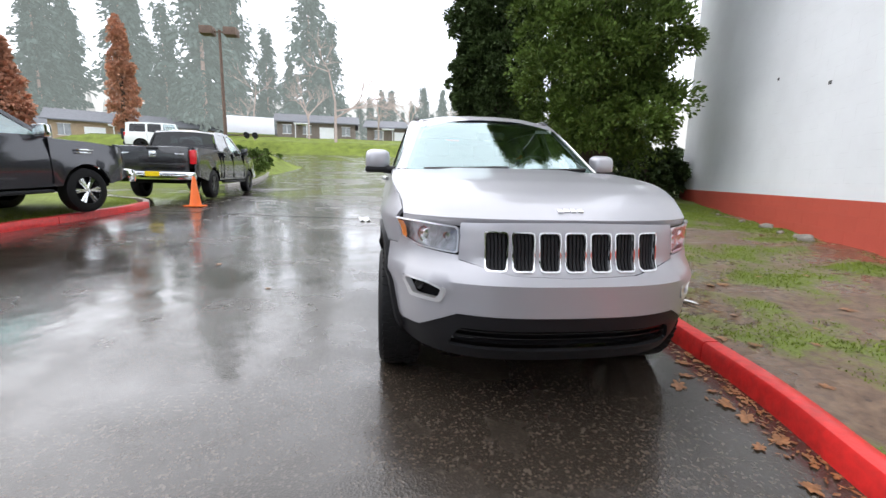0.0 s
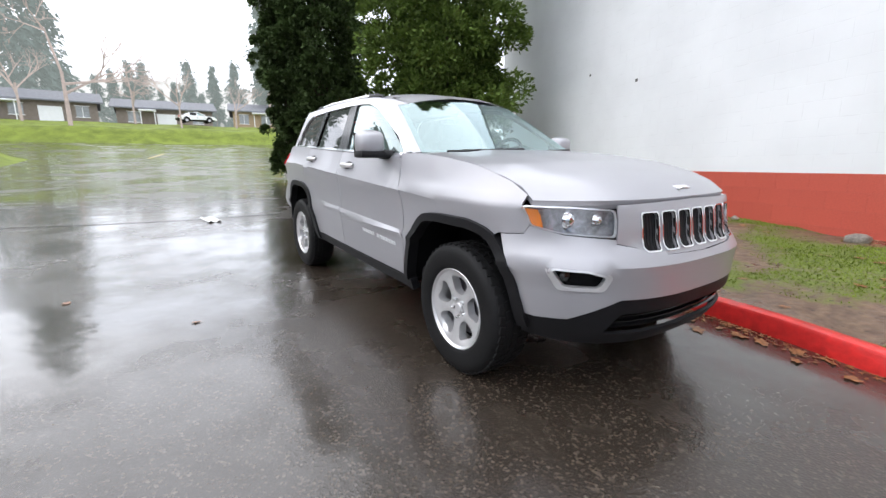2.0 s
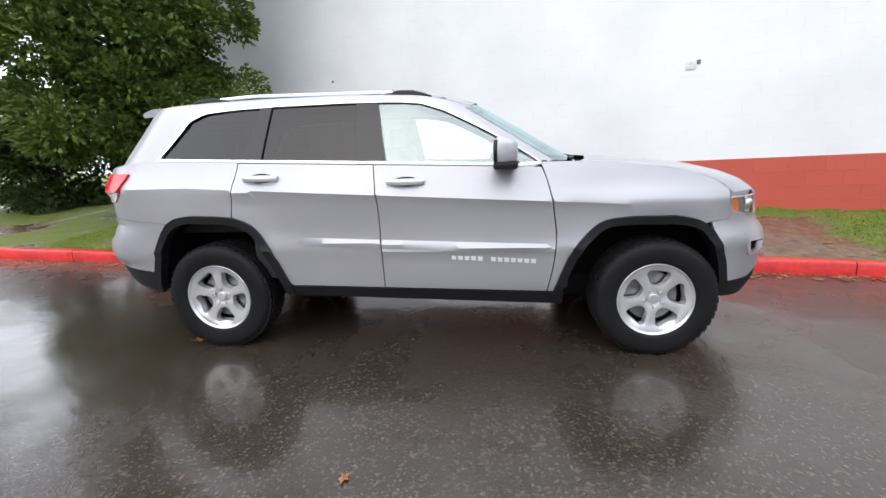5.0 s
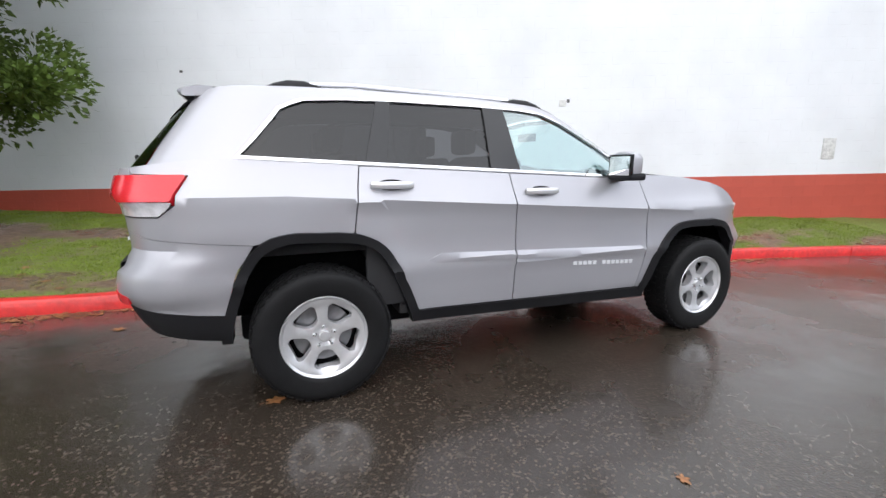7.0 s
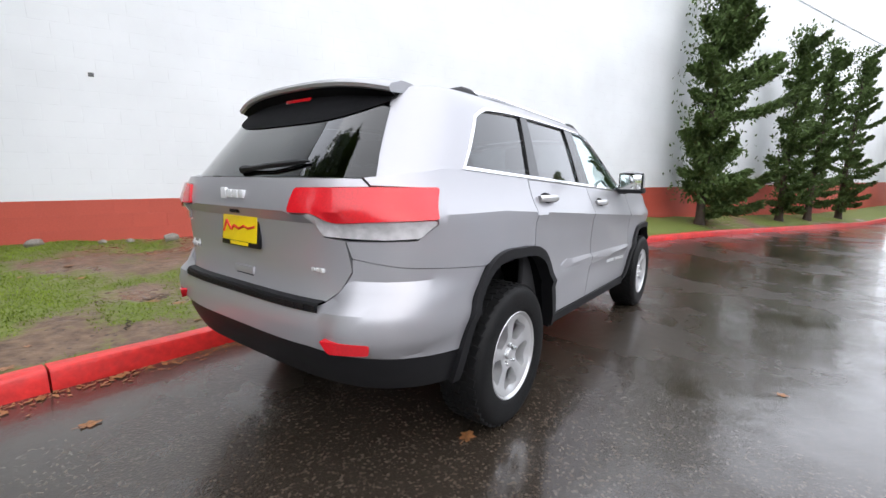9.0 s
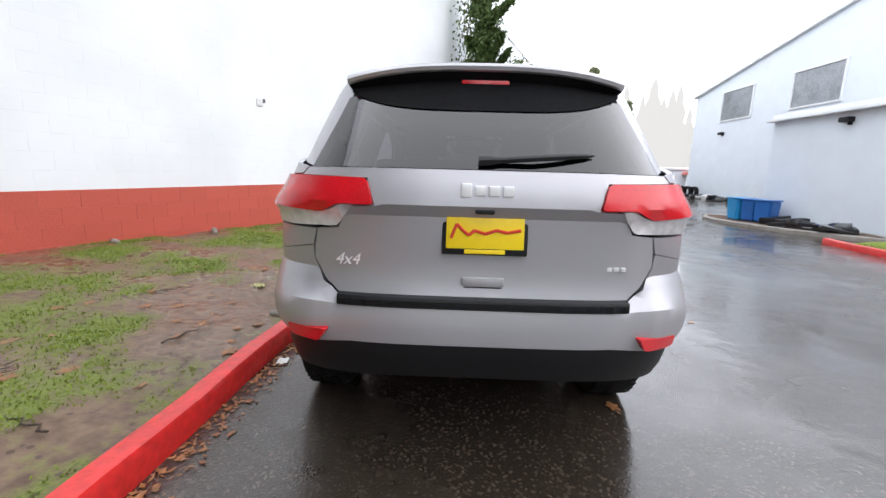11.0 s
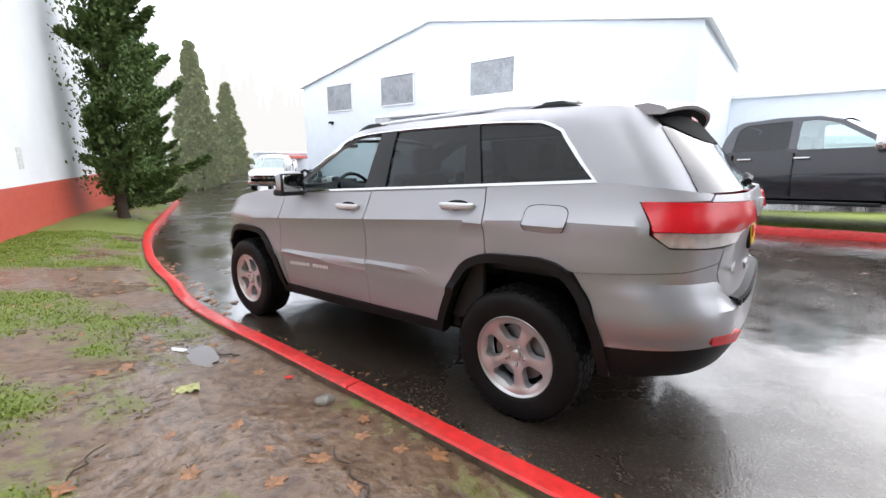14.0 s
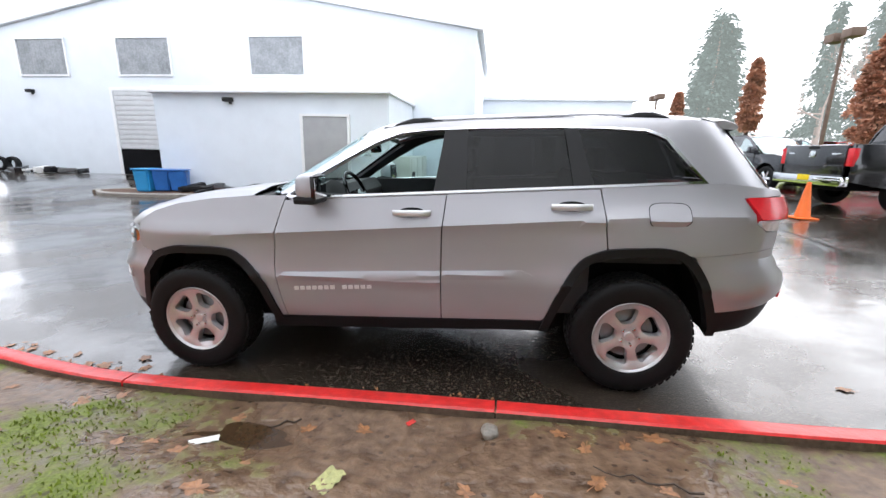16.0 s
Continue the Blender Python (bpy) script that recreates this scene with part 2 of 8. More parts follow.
    L.new(mx.outputs[0], mk.inputs[1])
    L.new(mk.outputs[0], b.inputs["Base Color"])
    wet = nt.nodes.new("ShaderNodeMapRange")
    for key, v in (("From Min", 0.42), ("From Max", 0.62), ("To Min", 0.08), ("To Max", 0.6)):
        wet.inputs[key].default_value = v
    L.new(n3.outputs["Fac"], wet.inputs["Value"])
    dry = nt.nodes.new("ShaderNodeMixRGB")
    dry.inputs[2].default_value = (0.75, 0.75, 0.75, 1)
    L.new(edge.outputs[0], dry.inputs[0])
    L.new(wet.outputs[0], dry.inputs[1])
    L.new(dry.outputs[0], b.inputs["Roughness"])
    bp = nt.nodes.new("ShaderNodeBump")
    bp.inputs["Strength"].default_value, bp.inputs["Distance"].default_value = 0.6, 0.03
    L.new(n2.outputs["Fac"], bp.inputs["Height"])
    L.new(bp.outputs[0], b.inputs["Normal"])
    return m


ASPHALT = wet_asphalt()
WALL_WHITE = block_wall("white_block_paint", (0.80, 0.82, 0.84), (0.55, 0.56, 0.57))
WALL_RED = block_wall("red_block_paint", (0.50, 0.085, 0.055), (0.62, 0.25, 0.2))
SOIL = verge_soil()
KERB_RED = mat("red_kerb_paint", (0.60, 0.022, 0.02), 0.42, var=0.25, scale=3, fine=18, bump=0.25, coat=0.25)
KERB_BACK = mat("muddy_kerb_concrete", (0.12, 0.088, 0.062), 0.5, var=0.4, scale=5, fine=40, bump=0.4)
KERB_GREY = mat("kerb_concrete", (0.28, 0.26, 0.23), 0.5, var=0.3, scale=5, fine=60, bump=0.4)
GRASS = mat("lawn_grass", (0.15, 0.19, 0.032), 0.75, var=0.45, scale=0.9, fine=22, bump=0.6, spec=0.15)
BLADE = mat("grass_blade", (0.165, 0.218, 0.032), 0.7, var=0.3, scale=2.2, fine=9, spec=0.12)
PAINT = mat("silver_metallic_paint", (0.412, 0.409, 0.434), 0.40, metal=0.46, var=0.03, scale=2, fine=600, coat=0.50, coat_rough=0.04)
TRIM = mat("black_textured_plastic", (0.008, 0.008, 0.0095), 0.5, var=0.2, fine=300, bump=0.05, spec=0.3)
GLOSS = mat("gloss_black_trim", (0.008, 0.008, 0.009), 0.12, var=0.1)
RUBBER = mat("tyre_rubber", (0.009, 0.009, 0.0095), 0.6, var=0.3, scale=8, fine=200, bump=0.1, spec=0.2)
ALLOY = mat("painted_alloy", (0.66, 0.66, 0.67), 0.35, metal=0.65, var=0.04, coat=0.6)
BADGE = mat("bright_badge_plastic", (0.82, 0.83, 0.85), 0.28, metal=0.25, var=0.03, coat=0.6)
CHROME = mat("bright_chrome", (0.85, 0.86, 0.87), 0.08, metal=1.0, var=0.02)
DARK = mat("dark_liner_and_shade", (0.006, 0.006, 0.007), 0.8, var=0.3, spec=0.1)
GLASS_CLEAR = glass("clear_window_glass", (0.60, 0.78, 0.76), 0.25, 3.0, (0.86, 0.98, 0.97))
GLASS_SCREEN = glass("coated_windscreen_glass", (0.70, 0.84, 0.83), 0.26, 3.4, (0.80, 0.98, 0.98))
GLASS_DARK = glass("privacy_window_glass", (0.07, 0.074, 0.08), 0.042)
GLASS_REAR = glass("rear_window_glass", (0.06, 0.064, 0.07), 0.05, 3.2)
LENS = glass("lamp_cover_glass", (0.95, 0.97, 1.0), 0.06)
RED_LENS = mat("red_lamp_lens", (0.62, 0.009, 0.018), 0.25, var=0.15, scale=6, fine=120, coat=0.35)
AMBER = mat("amber_reflector", (0.85, 0.25, 0.04), 0.2, var=0.2, fine=150, coat=0.8)
CLEAR_LENS = mat("clear_lamp_lens", (0.46, 0.46, 0.48), 0.22, metal=0.5, var=0.5, scale=9, fine=50, coat=1.0)
REVERSING = mat("reversing_lamp_lens", (0.70, 0.69, 0.71), 0.2, metal=0.2, var=0.25, scale=9, fine=30, coat=0.8)
CABIN = mat("dark_cabin_cloth", (0.035, 0.035, 0.038), 0.75, var=0.25, fine=200, bump=0.1)
CABIN_GREY = mat("grey_cabin_plastic", (0.10, 0.10, 0.10), 0.6, var=0.2)
YELLOW = mat("yellow_plate_insert", (0.85, 0.62, 0.01), 0.35, var=0.05)
RED_INK = mat("red_ink", (0.65, 0.03, 0.02), 0.4, var=0.05)
BLACK_INK = mat("black_ink", (0.02, 0.02, 0.02), 0.4, var=0.1)
WHITE_PAINT = mat("white_vehicle_paint", (0.78, 0.79, 0.80), 0.25, var=0.03, coat=1.0)
BLACK_PAINT = mat("black_vehicle_paint", (0.010, 0.010, 0.012), 0.2, var=0.05, coat=1.0)
GREY_PAINT = mat("graphite_vehicle_paint", (0.035, 0.036, 0.042), 0.25, metal=0.4, var=0.05, coat=1.0)
RED_PAINT = mat("red_vehicle_paint", (0.40, 0.02, 0.025), 0.25, var=0.05, coat=1.0)
BUILDING = mat("pale_metal_siding", (0.72, 0.77, 0.82), 0.5, var=0.04, scale=1.5, fine=30)
BUILDING_TRIM = mat("white_trim", (0.80, 0.81, 0.82), 0.45, var=0.06)
STEEL_DOOR = mat("grey_door_paint", (0.34, 0.345, 0.35), 0.5, var=0.08, fine=60)
SHUTTER = mat("grey_roller_door", (0.55, 0.56, 0.57), 0.5, var=0.08, fine=60)
WINDOW_DULL = mat("dusty_window", (0.26, 0.275, 0.29), 0.18, var=0.25, scale=2, fine=12, spec=0.7)
ROOF_SHINGLE = mat("grey_roof_shingle", (0.16, 0.165, 0.18), 0.7, var=0.2, fine=25, bump=0.3)
HOUSE_TAN = mat("tan_house_siding", (0.38, 0.28, 0.18), 0.7, var=0.15)
HOUSE_BROWN = mat("brown_house_siding", (0.20, 0.165, 0.14), 0.7, var=0.2)
BARK = mat("tree_bark", (0.062, 0.044, 0.032), 0.85, var=0.4, scale=5, fine=30, bump=0.8)
LEAF_DARK = mat("dark_conifer_foliage", (0.046, 0.072, 0.022), 0.65, var=0.55, scale=1.2, fine=9, spec=0.2)
LEAF_BRIGHT = mat("bright_evergreen_foliage", (0.088, 0.136, 0.026), 0.65, var=0.5, scale=1.1, fine=6, spec=0.2)
LEAF_JUNIPER = mat("juniper_foliage", (0.085, 0.13, 0.040), 0.65, var=0.45, scale=1.5, fine=9, spec=0.2)
LEAF_THUJA = mat("hazed_thuja_foliage", (0.165, 0.185, 0.085), 0.75, var=0.3, scale=0.8, fine=6, spec=0.1)
LEAF_RUST = mat("rust_autumn_foliage", (0.46, 0.23, 0.14), 0.65, var=0.4, scale=1.0, fine=6)
LEAF_FAR = mat("hazed_fir_foliage", (0.085, 0.112, 0.098), 0.9, var=0.25, scale=0.4, fine=3, spec=0.0)
TWIG_FAR = mat("hazed_bare_twigs", (0.22, 0.17, 0.145), 0.9, var=0.3, scale=0.5, fine=3, spec=0.0)
# pale rain mist before the far trees, put into their own emission
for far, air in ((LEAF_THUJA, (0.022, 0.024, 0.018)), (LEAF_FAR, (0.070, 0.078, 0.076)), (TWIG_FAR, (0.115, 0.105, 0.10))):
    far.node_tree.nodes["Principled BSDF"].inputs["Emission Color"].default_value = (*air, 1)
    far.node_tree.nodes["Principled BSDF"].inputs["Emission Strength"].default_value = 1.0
LEAF_DEAD = mat("dead_oak_leaf", (0.25, 0.11, 0.042), 0.4, var=0.45, scale=6, fine=30)
STONE = mat("wet_stone", (0.22, 0.20, 0.17), 0.45, var=0.35, scale=12, fine=60, bump=0.4)
PAPER = mat("wet_white_paper", (0.72, 0.72, 0.70), 0.5, var=0.08)
ORANGE = mat("orange_cone_plastic", (0.85, 0.16, 0.02), 0.45, var=0.08)
BLUE = mat("blue_plastic", (0.02, 0.13, 0.42), 0.4, var=0.2)
WOOD_POST = mat("brown_post", (0.13, 0.085, 0.06), 0.7, var=0.25)
BARK_CHIP = mat("bark_mulch", (0.10, 0.055, 0.035), 0.85, var=0.5, scale=6, fine=40, bump=0.7)
TENT = mat("white_canopy_fabric", (0.82, 0.83, 0.84), 0.6, var=0.03)
ROAD_PAINT = mat("worn_road_paint", (0.55, 0.54, 0.48), 0.5, var=0.3, fine=60)
YELLOW_PAINT = mat("worn_yellow_paint", (0.55, 0.42, 0.15), 0.5, var=0.3, fine=60)


# ---- builders ----
def mesh_object(name, verts, faces, material, parent=None, label="", smooth=True):
    me = bpy.data.meshes.new(name)
    me.from_pydata([tuple(v) for v in verts], [], [tuple(f) for f in faces])
    me.materials.append(material)
    me.validate()
    if smooth:
        me.polygons.foreach_set("use_smooth", [True] * len(me.polygons))
        me.set_sharp_from_angle(angle=radians(38))
    ob = new(name, me)
    if parent:
        ob.parent = parent
    if label:
        ob["label"] = label
    return ob


def part(name, bm, material, parent, label="", smooth=True):
    """Links a bmesh as one mesh object under a thing or a part."""
    me = bpy.data.meshes.new(name)
    bmesh.ops.recalc_face_normals(bm, faces=bm.faces)
    bm.to_mesh(me)
    bm.free()
    me.materials.append(material)
    if smooth:
        me.polygons.foreach_set("use_smooth", [True] * len(me.polygons))
        me.set_sharp_from_angle(angle=radians(38))
    ob = new(name, me)
    if parent:
        ob.parent = parent
    if label:
        ob["label"] = label
    return ob


def box(bm, x0, x1, y0, y1, z0, z1, bevel=0.0):
    m = Matrix.Translation(((x0 + x1) / 2, (y0 + y1) / 2, (z0 + z1) / 2)) @ Matrix.Diagonal((x1 - x0, y1 - y0, z1 - z0, 1))
    g = bmesh.ops.create_cube(bm, size=1, matrix=m)
    if bevel:
        es = list({e for v in g["verts"] for e in v.link_edges})
        bmesh.ops.bevel(bm, geom=es, offset=bevel, segments=2, profile=0.6, affect="EDGES")
    return bm


def boxed(name, x0, x1, y0, y1, z0, z1, material, parent=None, bevel=0.0, label=""):
    return part(name, box(bmesh.new(), x0, x1, y0, y1, z0, z1, bevel), material, parent, label)


def tube(bm, a, b, ra, rb, seg=10, caps=True):
    a, b = Vector(a), Vector(b)
    q = (b - a).to_track_quat("Z", "Y").to_matrix().to_4x4()
    bmesh.ops.create_cone(bm, cap_ends=caps, segments=seg, radius1=ra, radius2=rb, depth=(b - a).length,
                          matrix=Matrix.Translation((a + b) / 2) @ q)
    return bm


def lathe(bm, prof, seg, axis="y", closed=False):
    """Turns (radius, along) pairs about an axis."""
    rings = []
    for r, s in prof:
        ring = []
        for i in range(seg):
            a = 2 * math.pi * i / seg
            p = (r * math.cos(a), s, r * math.sin(a)) if axis == "y" else (r * math.cos(a), r * math.sin(a), s)
            ring.append(bm.verts.new(p))
        rings.append(ring)
    pairs = list(zip(rings, rings[1:])) + ([(rings[-1], rings[0])] if closed else [])
    for p, q in pairs:
        for i in range(seg):
            j = (i + 1) % seg
            bm.faces.new((p[i], p[j], q[j], q[i]))
    return bm


def thing(name, label, category, x=0, y=0, z=0, rz=0, rx=0, ry=0, group=""):
    e = new(name)
    e.matrix_world = pose(x, y, z, rx, ry, rz)
    return tagged(e, label, category, group)


def interp(x, xs, ys):
    return float(np.interp(x, xs, ys))


def smooth01(v):
    v = np.clip(v, 0, 1)
    return v * v * (3 - 2 * v)


def gz(x, y):
    """Height of the paved ground."""
    x, y = np.asarray(x, float), np.asarray(y, float)
    z = np.interp(x, [-75, -15, -8, -6.5, -2.5, 10, 22], [3.10, 0.58, 0.34, 0.27, 0.065, -0.26, -0.75])
    z = z + 0.0009 * np.clip(-15 - x, 0, 60) ** 2 + 0.09 * smooth01((-1.5 - y) / 4.5) * smooth01((9 - np.abs(x + 4)) / 5)
    return z + smooth01((-8.5 - y) / 6) * np.interp(x, [0, 10, 22], [0, 0.26, 0.75]) * 1.05


def grid_mesh(xs, ys, zf):
    X, Y = np.meshgrid(xs, ys, indexing="ij")
    Z = zf(X, Y)
    n, m = len(xs), len(ys)
    verts = np.stack([X, Y, Z], -1).reshape(-1, 3)
    i = np.arange(n - 1)[:, None] * m + np.arange(m - 1)[None]
    faces = np.stack([i, i + m, i + m + 1, i + 1], -1).reshape(-1, 4)
    return verts, faces


# ---- the setting ----
KX = [-34, -31, -27, -20, -13, -8, -4, -2, 0, 1.5, 2.2, 3.0, 4.6, 6.8, 9.1, 13.2, 18, 22, 26, 30, 34, 37]
KY = [16, 9.5, 6.2, 3.6, 2.4, 1.57, 1.36, 1.33, 1.28, 1.26, 1.18, 1.02, 0.74, 0.16, -0.62, -2.25, -4.15, -5.7, -7.2, -9.0, -11.8, -16.5]
WA, WB = 4.749, -0.391            # the block wall's line: y = WA + WB x
WALL_X0, WALL_X1, WALL_TOP, BAND_TOP = -7.7, 33.5, 7.68, 0.989


def smooth_curve(xs, ys, n):
    """Points along a rounded curve through the given ones."""
    pts = [Vector((x, y, 0)) for x, y in zip(xs, ys)]
    out = []
    for i in range(len(pts) - 1):
        p0, p1, p2, p3 = pts[max(i - 1, 0)], pts[i], pts[i + 1], pts[min(i + 2, len(pts) - 1)]
        for k in range(n):
            t = k / n
            out.append(0.5 * ((2 * p1) + (p2 - p0) * t + (2 * p0 - 5 * p1 + 4 * p2 - p3) * t * t + (3 * p1 - p0 - 3 * p2 + p3) * t ** 3))
    return out + [pts[-1]]


KERB = smooth_curve(KX, KY, 6)
kerb_x, kerb_y = np.array([p.x for p in KERB]), np.array([p.y for p in KERB])


def ky(x):
    return np.interp(x, kerb_x, kerb_y)


def wall_y(x):
    return WA + WB * np.asarray(x, float)


# one paved sheet to the horizon
gx = np.unique(np.r_[np.linspace(-400, -80, 9), np.linspace(-80, -12, 35), np.linspace(-12, 14, 53), np.linspace(14, 60, 24), np.linspace(60, 400, 9)])
gy = np.unique(np.r_[np.linspace(-400, -60, 9), np.linspace(-60, -12, 25), np.linspace(-12, 8, 41), np.linspace(8, 60, 20), np.linspace(60, 400, 9)])
ground = mesh_object("ground", *grid_mesh(gx, gy, gz), ASPHALT)
tagged(ground, "wet dark asphalt with shallow puddles", "road", kind="structure")


def verge_height(X, Y):
    f = np.clip((Y - ky(X)) / np.maximum(wall_y(X) - ky(X), 0.6), 0, 1)
    rough = 0.02 * np.sin(3.1 * X + 1.3 * Y) * np.sin(2.3 * Y - 0.7 * X) + 0.012 * np.sin(9 * X) * np.sin(7.7 * Y + X)
    dip = -0.035 * np.exp(-((X - 0.7) ** 2 / 0.5 + (Y - 1.75) ** 2 / 0.06))
    return gz(X, Y) + 0.088 + 0.045 * smooth01((Y - ky(X)) / 0.8) + 0.25 * smooth01(f) + rough * np.clip((Y - ky(X)) * 4, 0, 1) + dip


def grass_amount(X, Y):
    """Where grass grows on the verge: thick by the wall, thin and patchy by the kerb."""
    out = np.zeros(X.shape)
    for idx in np.ndindex(X.shape):
        v = noise.fractal(Vector((X[idx] * 0.7 + 3, Y[idx] * 1.0, 0.3)), 0.8, 2.1, 6)
        out[idx] = v
    f = (Y - ky(X)) / np.maximum(wall_y(X) - ky(X), 0.6)
    far = np.clip((np.abs(X - 0.5) - 2.5) / 3.5, 0, 1)
    bed = 0.6 * np.exp(-((X + 5.9) ** 2 + (Y - 4.3) ** 2) / 1.3)
    return np.clip(0.46 + 0.55 * out + 0.30 * far + 0.26 * (f - 0.45) - bed, 0, 1)


us = np.unique(np.r_[np.linspace(-34, -10, 40), np.linspace(-10, 8, 150), np.linspace(8, 37, 50)])
vs = np.r_[np.linspace(0, 0.4, 26), np.linspace(0.42, 1.0, 26)]
VX = np.repeat(us[:, None], len(vs), 1)
edge_in = ky(us) + 0.116
edge_out = np.where(us < WALL_X0, wall_y(WALL_X0) + 14, np.where(us > WALL_X1, np.maximum(ky(us) + 8, wall_y(WALL_X1) + 8), wall_y(us) + 0.05))
edge_out = np.maximum(edge_out, edge_in + 0.3)
VY = edge_in[:, None] + (edge_out - edge_in)[:, None] * vs[None]
VZ = verge_height(VX, VY)
n_u, n_v = VX.shape
vi = np.arange(n_u - 1)[:, None] * n_v + np.arange(n_v - 1)[None]
verge = mesh_object("ground_verge", np.stack([VX, VY, VZ], -1).reshape(-1, 3), np.stack([vi, vi + n_v, vi + n_v + 1, vi + 1], -1).reshape(-1, 4), SOIL)
tagged(verge, "muddy trodden verge with mossy grass patches", "verge", kind="structure")
GV = grass_amount(VX, VY)
attr = verge.data.attributes.new("grass", "FLOAT", "POINT")
attr.data.foreach_set("value", GV.reshape(-1).astype(np.float32))


def sweep_kerb(name, pts, material, label, group, width=0.125, height=0.14, shift=0.0):
    """Kerb stones laid along a line, each an object of its own, with a rounded nose and open joints."""
    owner = thing(name, label, "kerb", group=group)
    owner["kind"] = "structure"
    acc, run, stones = 0.0, [pts[0]], []
    for a, b in zip(pts, pts[1:]):
        run.append(b)
        acc += (b - a).length
        if acc > 2.2:
            stones.append(run)
            run, acc = [b], 0.0
    if len(run) > 1:
        stones.append(run)
    for run in stones:
        prof = ((0.0, -0.25), (0.0, 0.8), (0.12, 0.96), (0.3, 1.0), (0.9, 1.0), (1.0, 0.93), (1.0, -0.25))
        verts, faces = [], []
        k = len(prof)
        for i, p in enumerate(run):
            d = (run[min(i + 1, len(run) - 1)] - run[max(i - 1, 0)]).normalized()
            nrm = Vector((-d.y, d.x, 0))
            cut = (0.006 if i == 0 else -0.006 if i == len(run) - 1 else 0)
            wob = 0.006 * math.sin(5.1 * p.x + 2 * p.y)
            for w, h in prof:
                q = p + d * cut + nrm * (w * width + wob)
                verts.append((q.x, q.y, float(gz(q.x, q.y)) + h * height + wob * 0.6))
        for i in range(len(run) - 1):
            for j in range(k - 1):
                faces.append((i * k + j, (i + 1) * k + j, (i + 1) * k + j + 1, i * k + j + 1))
        faces.append(tuple(range(k)))
        faces.append(tuple(reversed(range((len(run) - 1) * k, len(run) * k))))
        st = mesh_object("kerb_stone", verts, faces, material, owner)
        st.data.materials.append(KERB_BACK)
        for q, poly in enumerate(st.data.polygons):
            if q < (len(run) - 1) * (k - 1) and q % (k - 1) == k - 2:
                poly.material_index = 1
    return owner


red_pts = [p for p in KERB if -8.5 <= p.x]
grey_pts = [p for p in KERB if p.x <= -8.5] + red_pts[:1]
sweep_kerb("kerb_red", red_pts, KERB_RED, "wet red-painted concrete kerb along the verge", "kerbs")
sweep_kerb("kerb_grey", grey_pts, KERB_GREY, "bare grey concrete kerb round the lawn", "kerbs")

# block wall building
wdir = Vector((1, WB, 0)).normalized()
wlen = (WALL_X1 - WALL_X0) * math.sqrt(1 + WB * WB)
block = thing("wall_block", "tall white-painted block wall with a red base band", "building", WALL_X0, float(wall_y(WALL_X0)), 0, math.degrees(math.atan(WB)))
block["kind"] = "structure"
DEPTH = 22
bm = bmesh.new()
for z0, z1, inset in ((BAND_TOP, WALL_TOP, 0.0),):
    box(bm, 0, wlen, 0, DEPTH, z0, z1)
part("white_wall", bm, WALL_WHITE, block, "white-painted concrete block", smooth=False)
part("red_band", box(bmesh.new(), -0.003, wlen + 0.003, -0.003, DEPTH + 0.003, -2, BAND_TOP), WALL_RED, block, "brick-red painted block band", smooth=False)
part("coping", box(bmesh.new(), -0.03, wlen + 0.03, -0.04, DEPTH + 0.03, WALL_TOP, WALL_TOP + 0.07, 0.01), BUILDING_TRIM, block, "thin metal coping")


def wall_mark(x, z, w, h, material, label, proud=0.012):
    s = (x - WALL_X0) * math.sqrt(1 + WB * WB)
    return part("wall_patch", box(bmesh.new(), s - w / 2, s + w / 2, -proud, 0.002, z - h / 2, z + h / 2, 0.004), material, block, label)


PATCH = mat("grey_patch", (0.62, 0.62, 0.60), 0.6, var=0.25, scale=12)
wall_mark(3.42, 2.35, 0.13, 0.11, PATCH, "filled grey patch")
wall_mark(3.51, 2.39, 0.05, 0.06, CABIN_GREY, "dark hole")
wall_mark(8.1, 1.467, 0.24, 0.38, PATCH, "painted-over outlet plate")
wall_mark(-1.42, 2.61, 0.06, 0.05, CABIN_GREY, "small bolt hole")
wall_mark(-2.86, 2.99, 0.05, 0.04, CABIN_GREY, "small bolt hole")

# second kerb with the lawn strip where the pickup stands
OX = [-6.1, -5.0, -2.5, 0.0, 3.0, 6.3]
OY = [-6.25, -6.32, -6.80, -7.32, -7.88, -8.75]
OPP = smooth_curve(OX, OY, 6)
opp = [Vector((p.x, p.y - 0.02, 0)) for p in reversed(OPP)]
sweep_kerb("kerb_red", opp, KERB_RED, "wet red-painted kerb before the lawn strip", "kerbs")
sweep_kerb("kerb_grey", [opp[-1], Vector((-6.6, -6.52, 0)), Vector((-6.95, -6.85, 0)), Vector((-7.4, -7.8, 0)), Vector((-8.2, -9.8, 0))], KERB_GREY, "rounded grey kerb end", "kerbs")
ls = np.linspace(-7.6, 5.6, 60)
lt = np.linspace(0, 1, 14)
LX = np.repeat(ls[:, None], 14, 1)
ly0 = np.interp(ls, [-7.6, -7.3, -6.9, -6.1, -5, -2.5, 0, 5.6], [-8.3, -7.5, -7.0, -6.48, -6.47, -6.95, -7.47, -8.72])
LY = ly0[:, None] + (-10.4 - ly0)[:, None] * lt[None]
LZ = gz(LX, LY) + 0.10 + 0.06 * np.sin(lt * math.pi)[None]
li = np.arange(59)[:, None] * 14 + np.arange(13)[None]
lawn = mesh_object("ground_lawn_strip", np.stack([LX, LY, LZ], -1).reshape(-1, 3), np.stack([li, li + 1, li + 15, li + 14], -1).reshape(-1, 4), GRASS)
tagged(lawn, "short wet lawn strip behind the red kerb", "lawn", kind="structure")

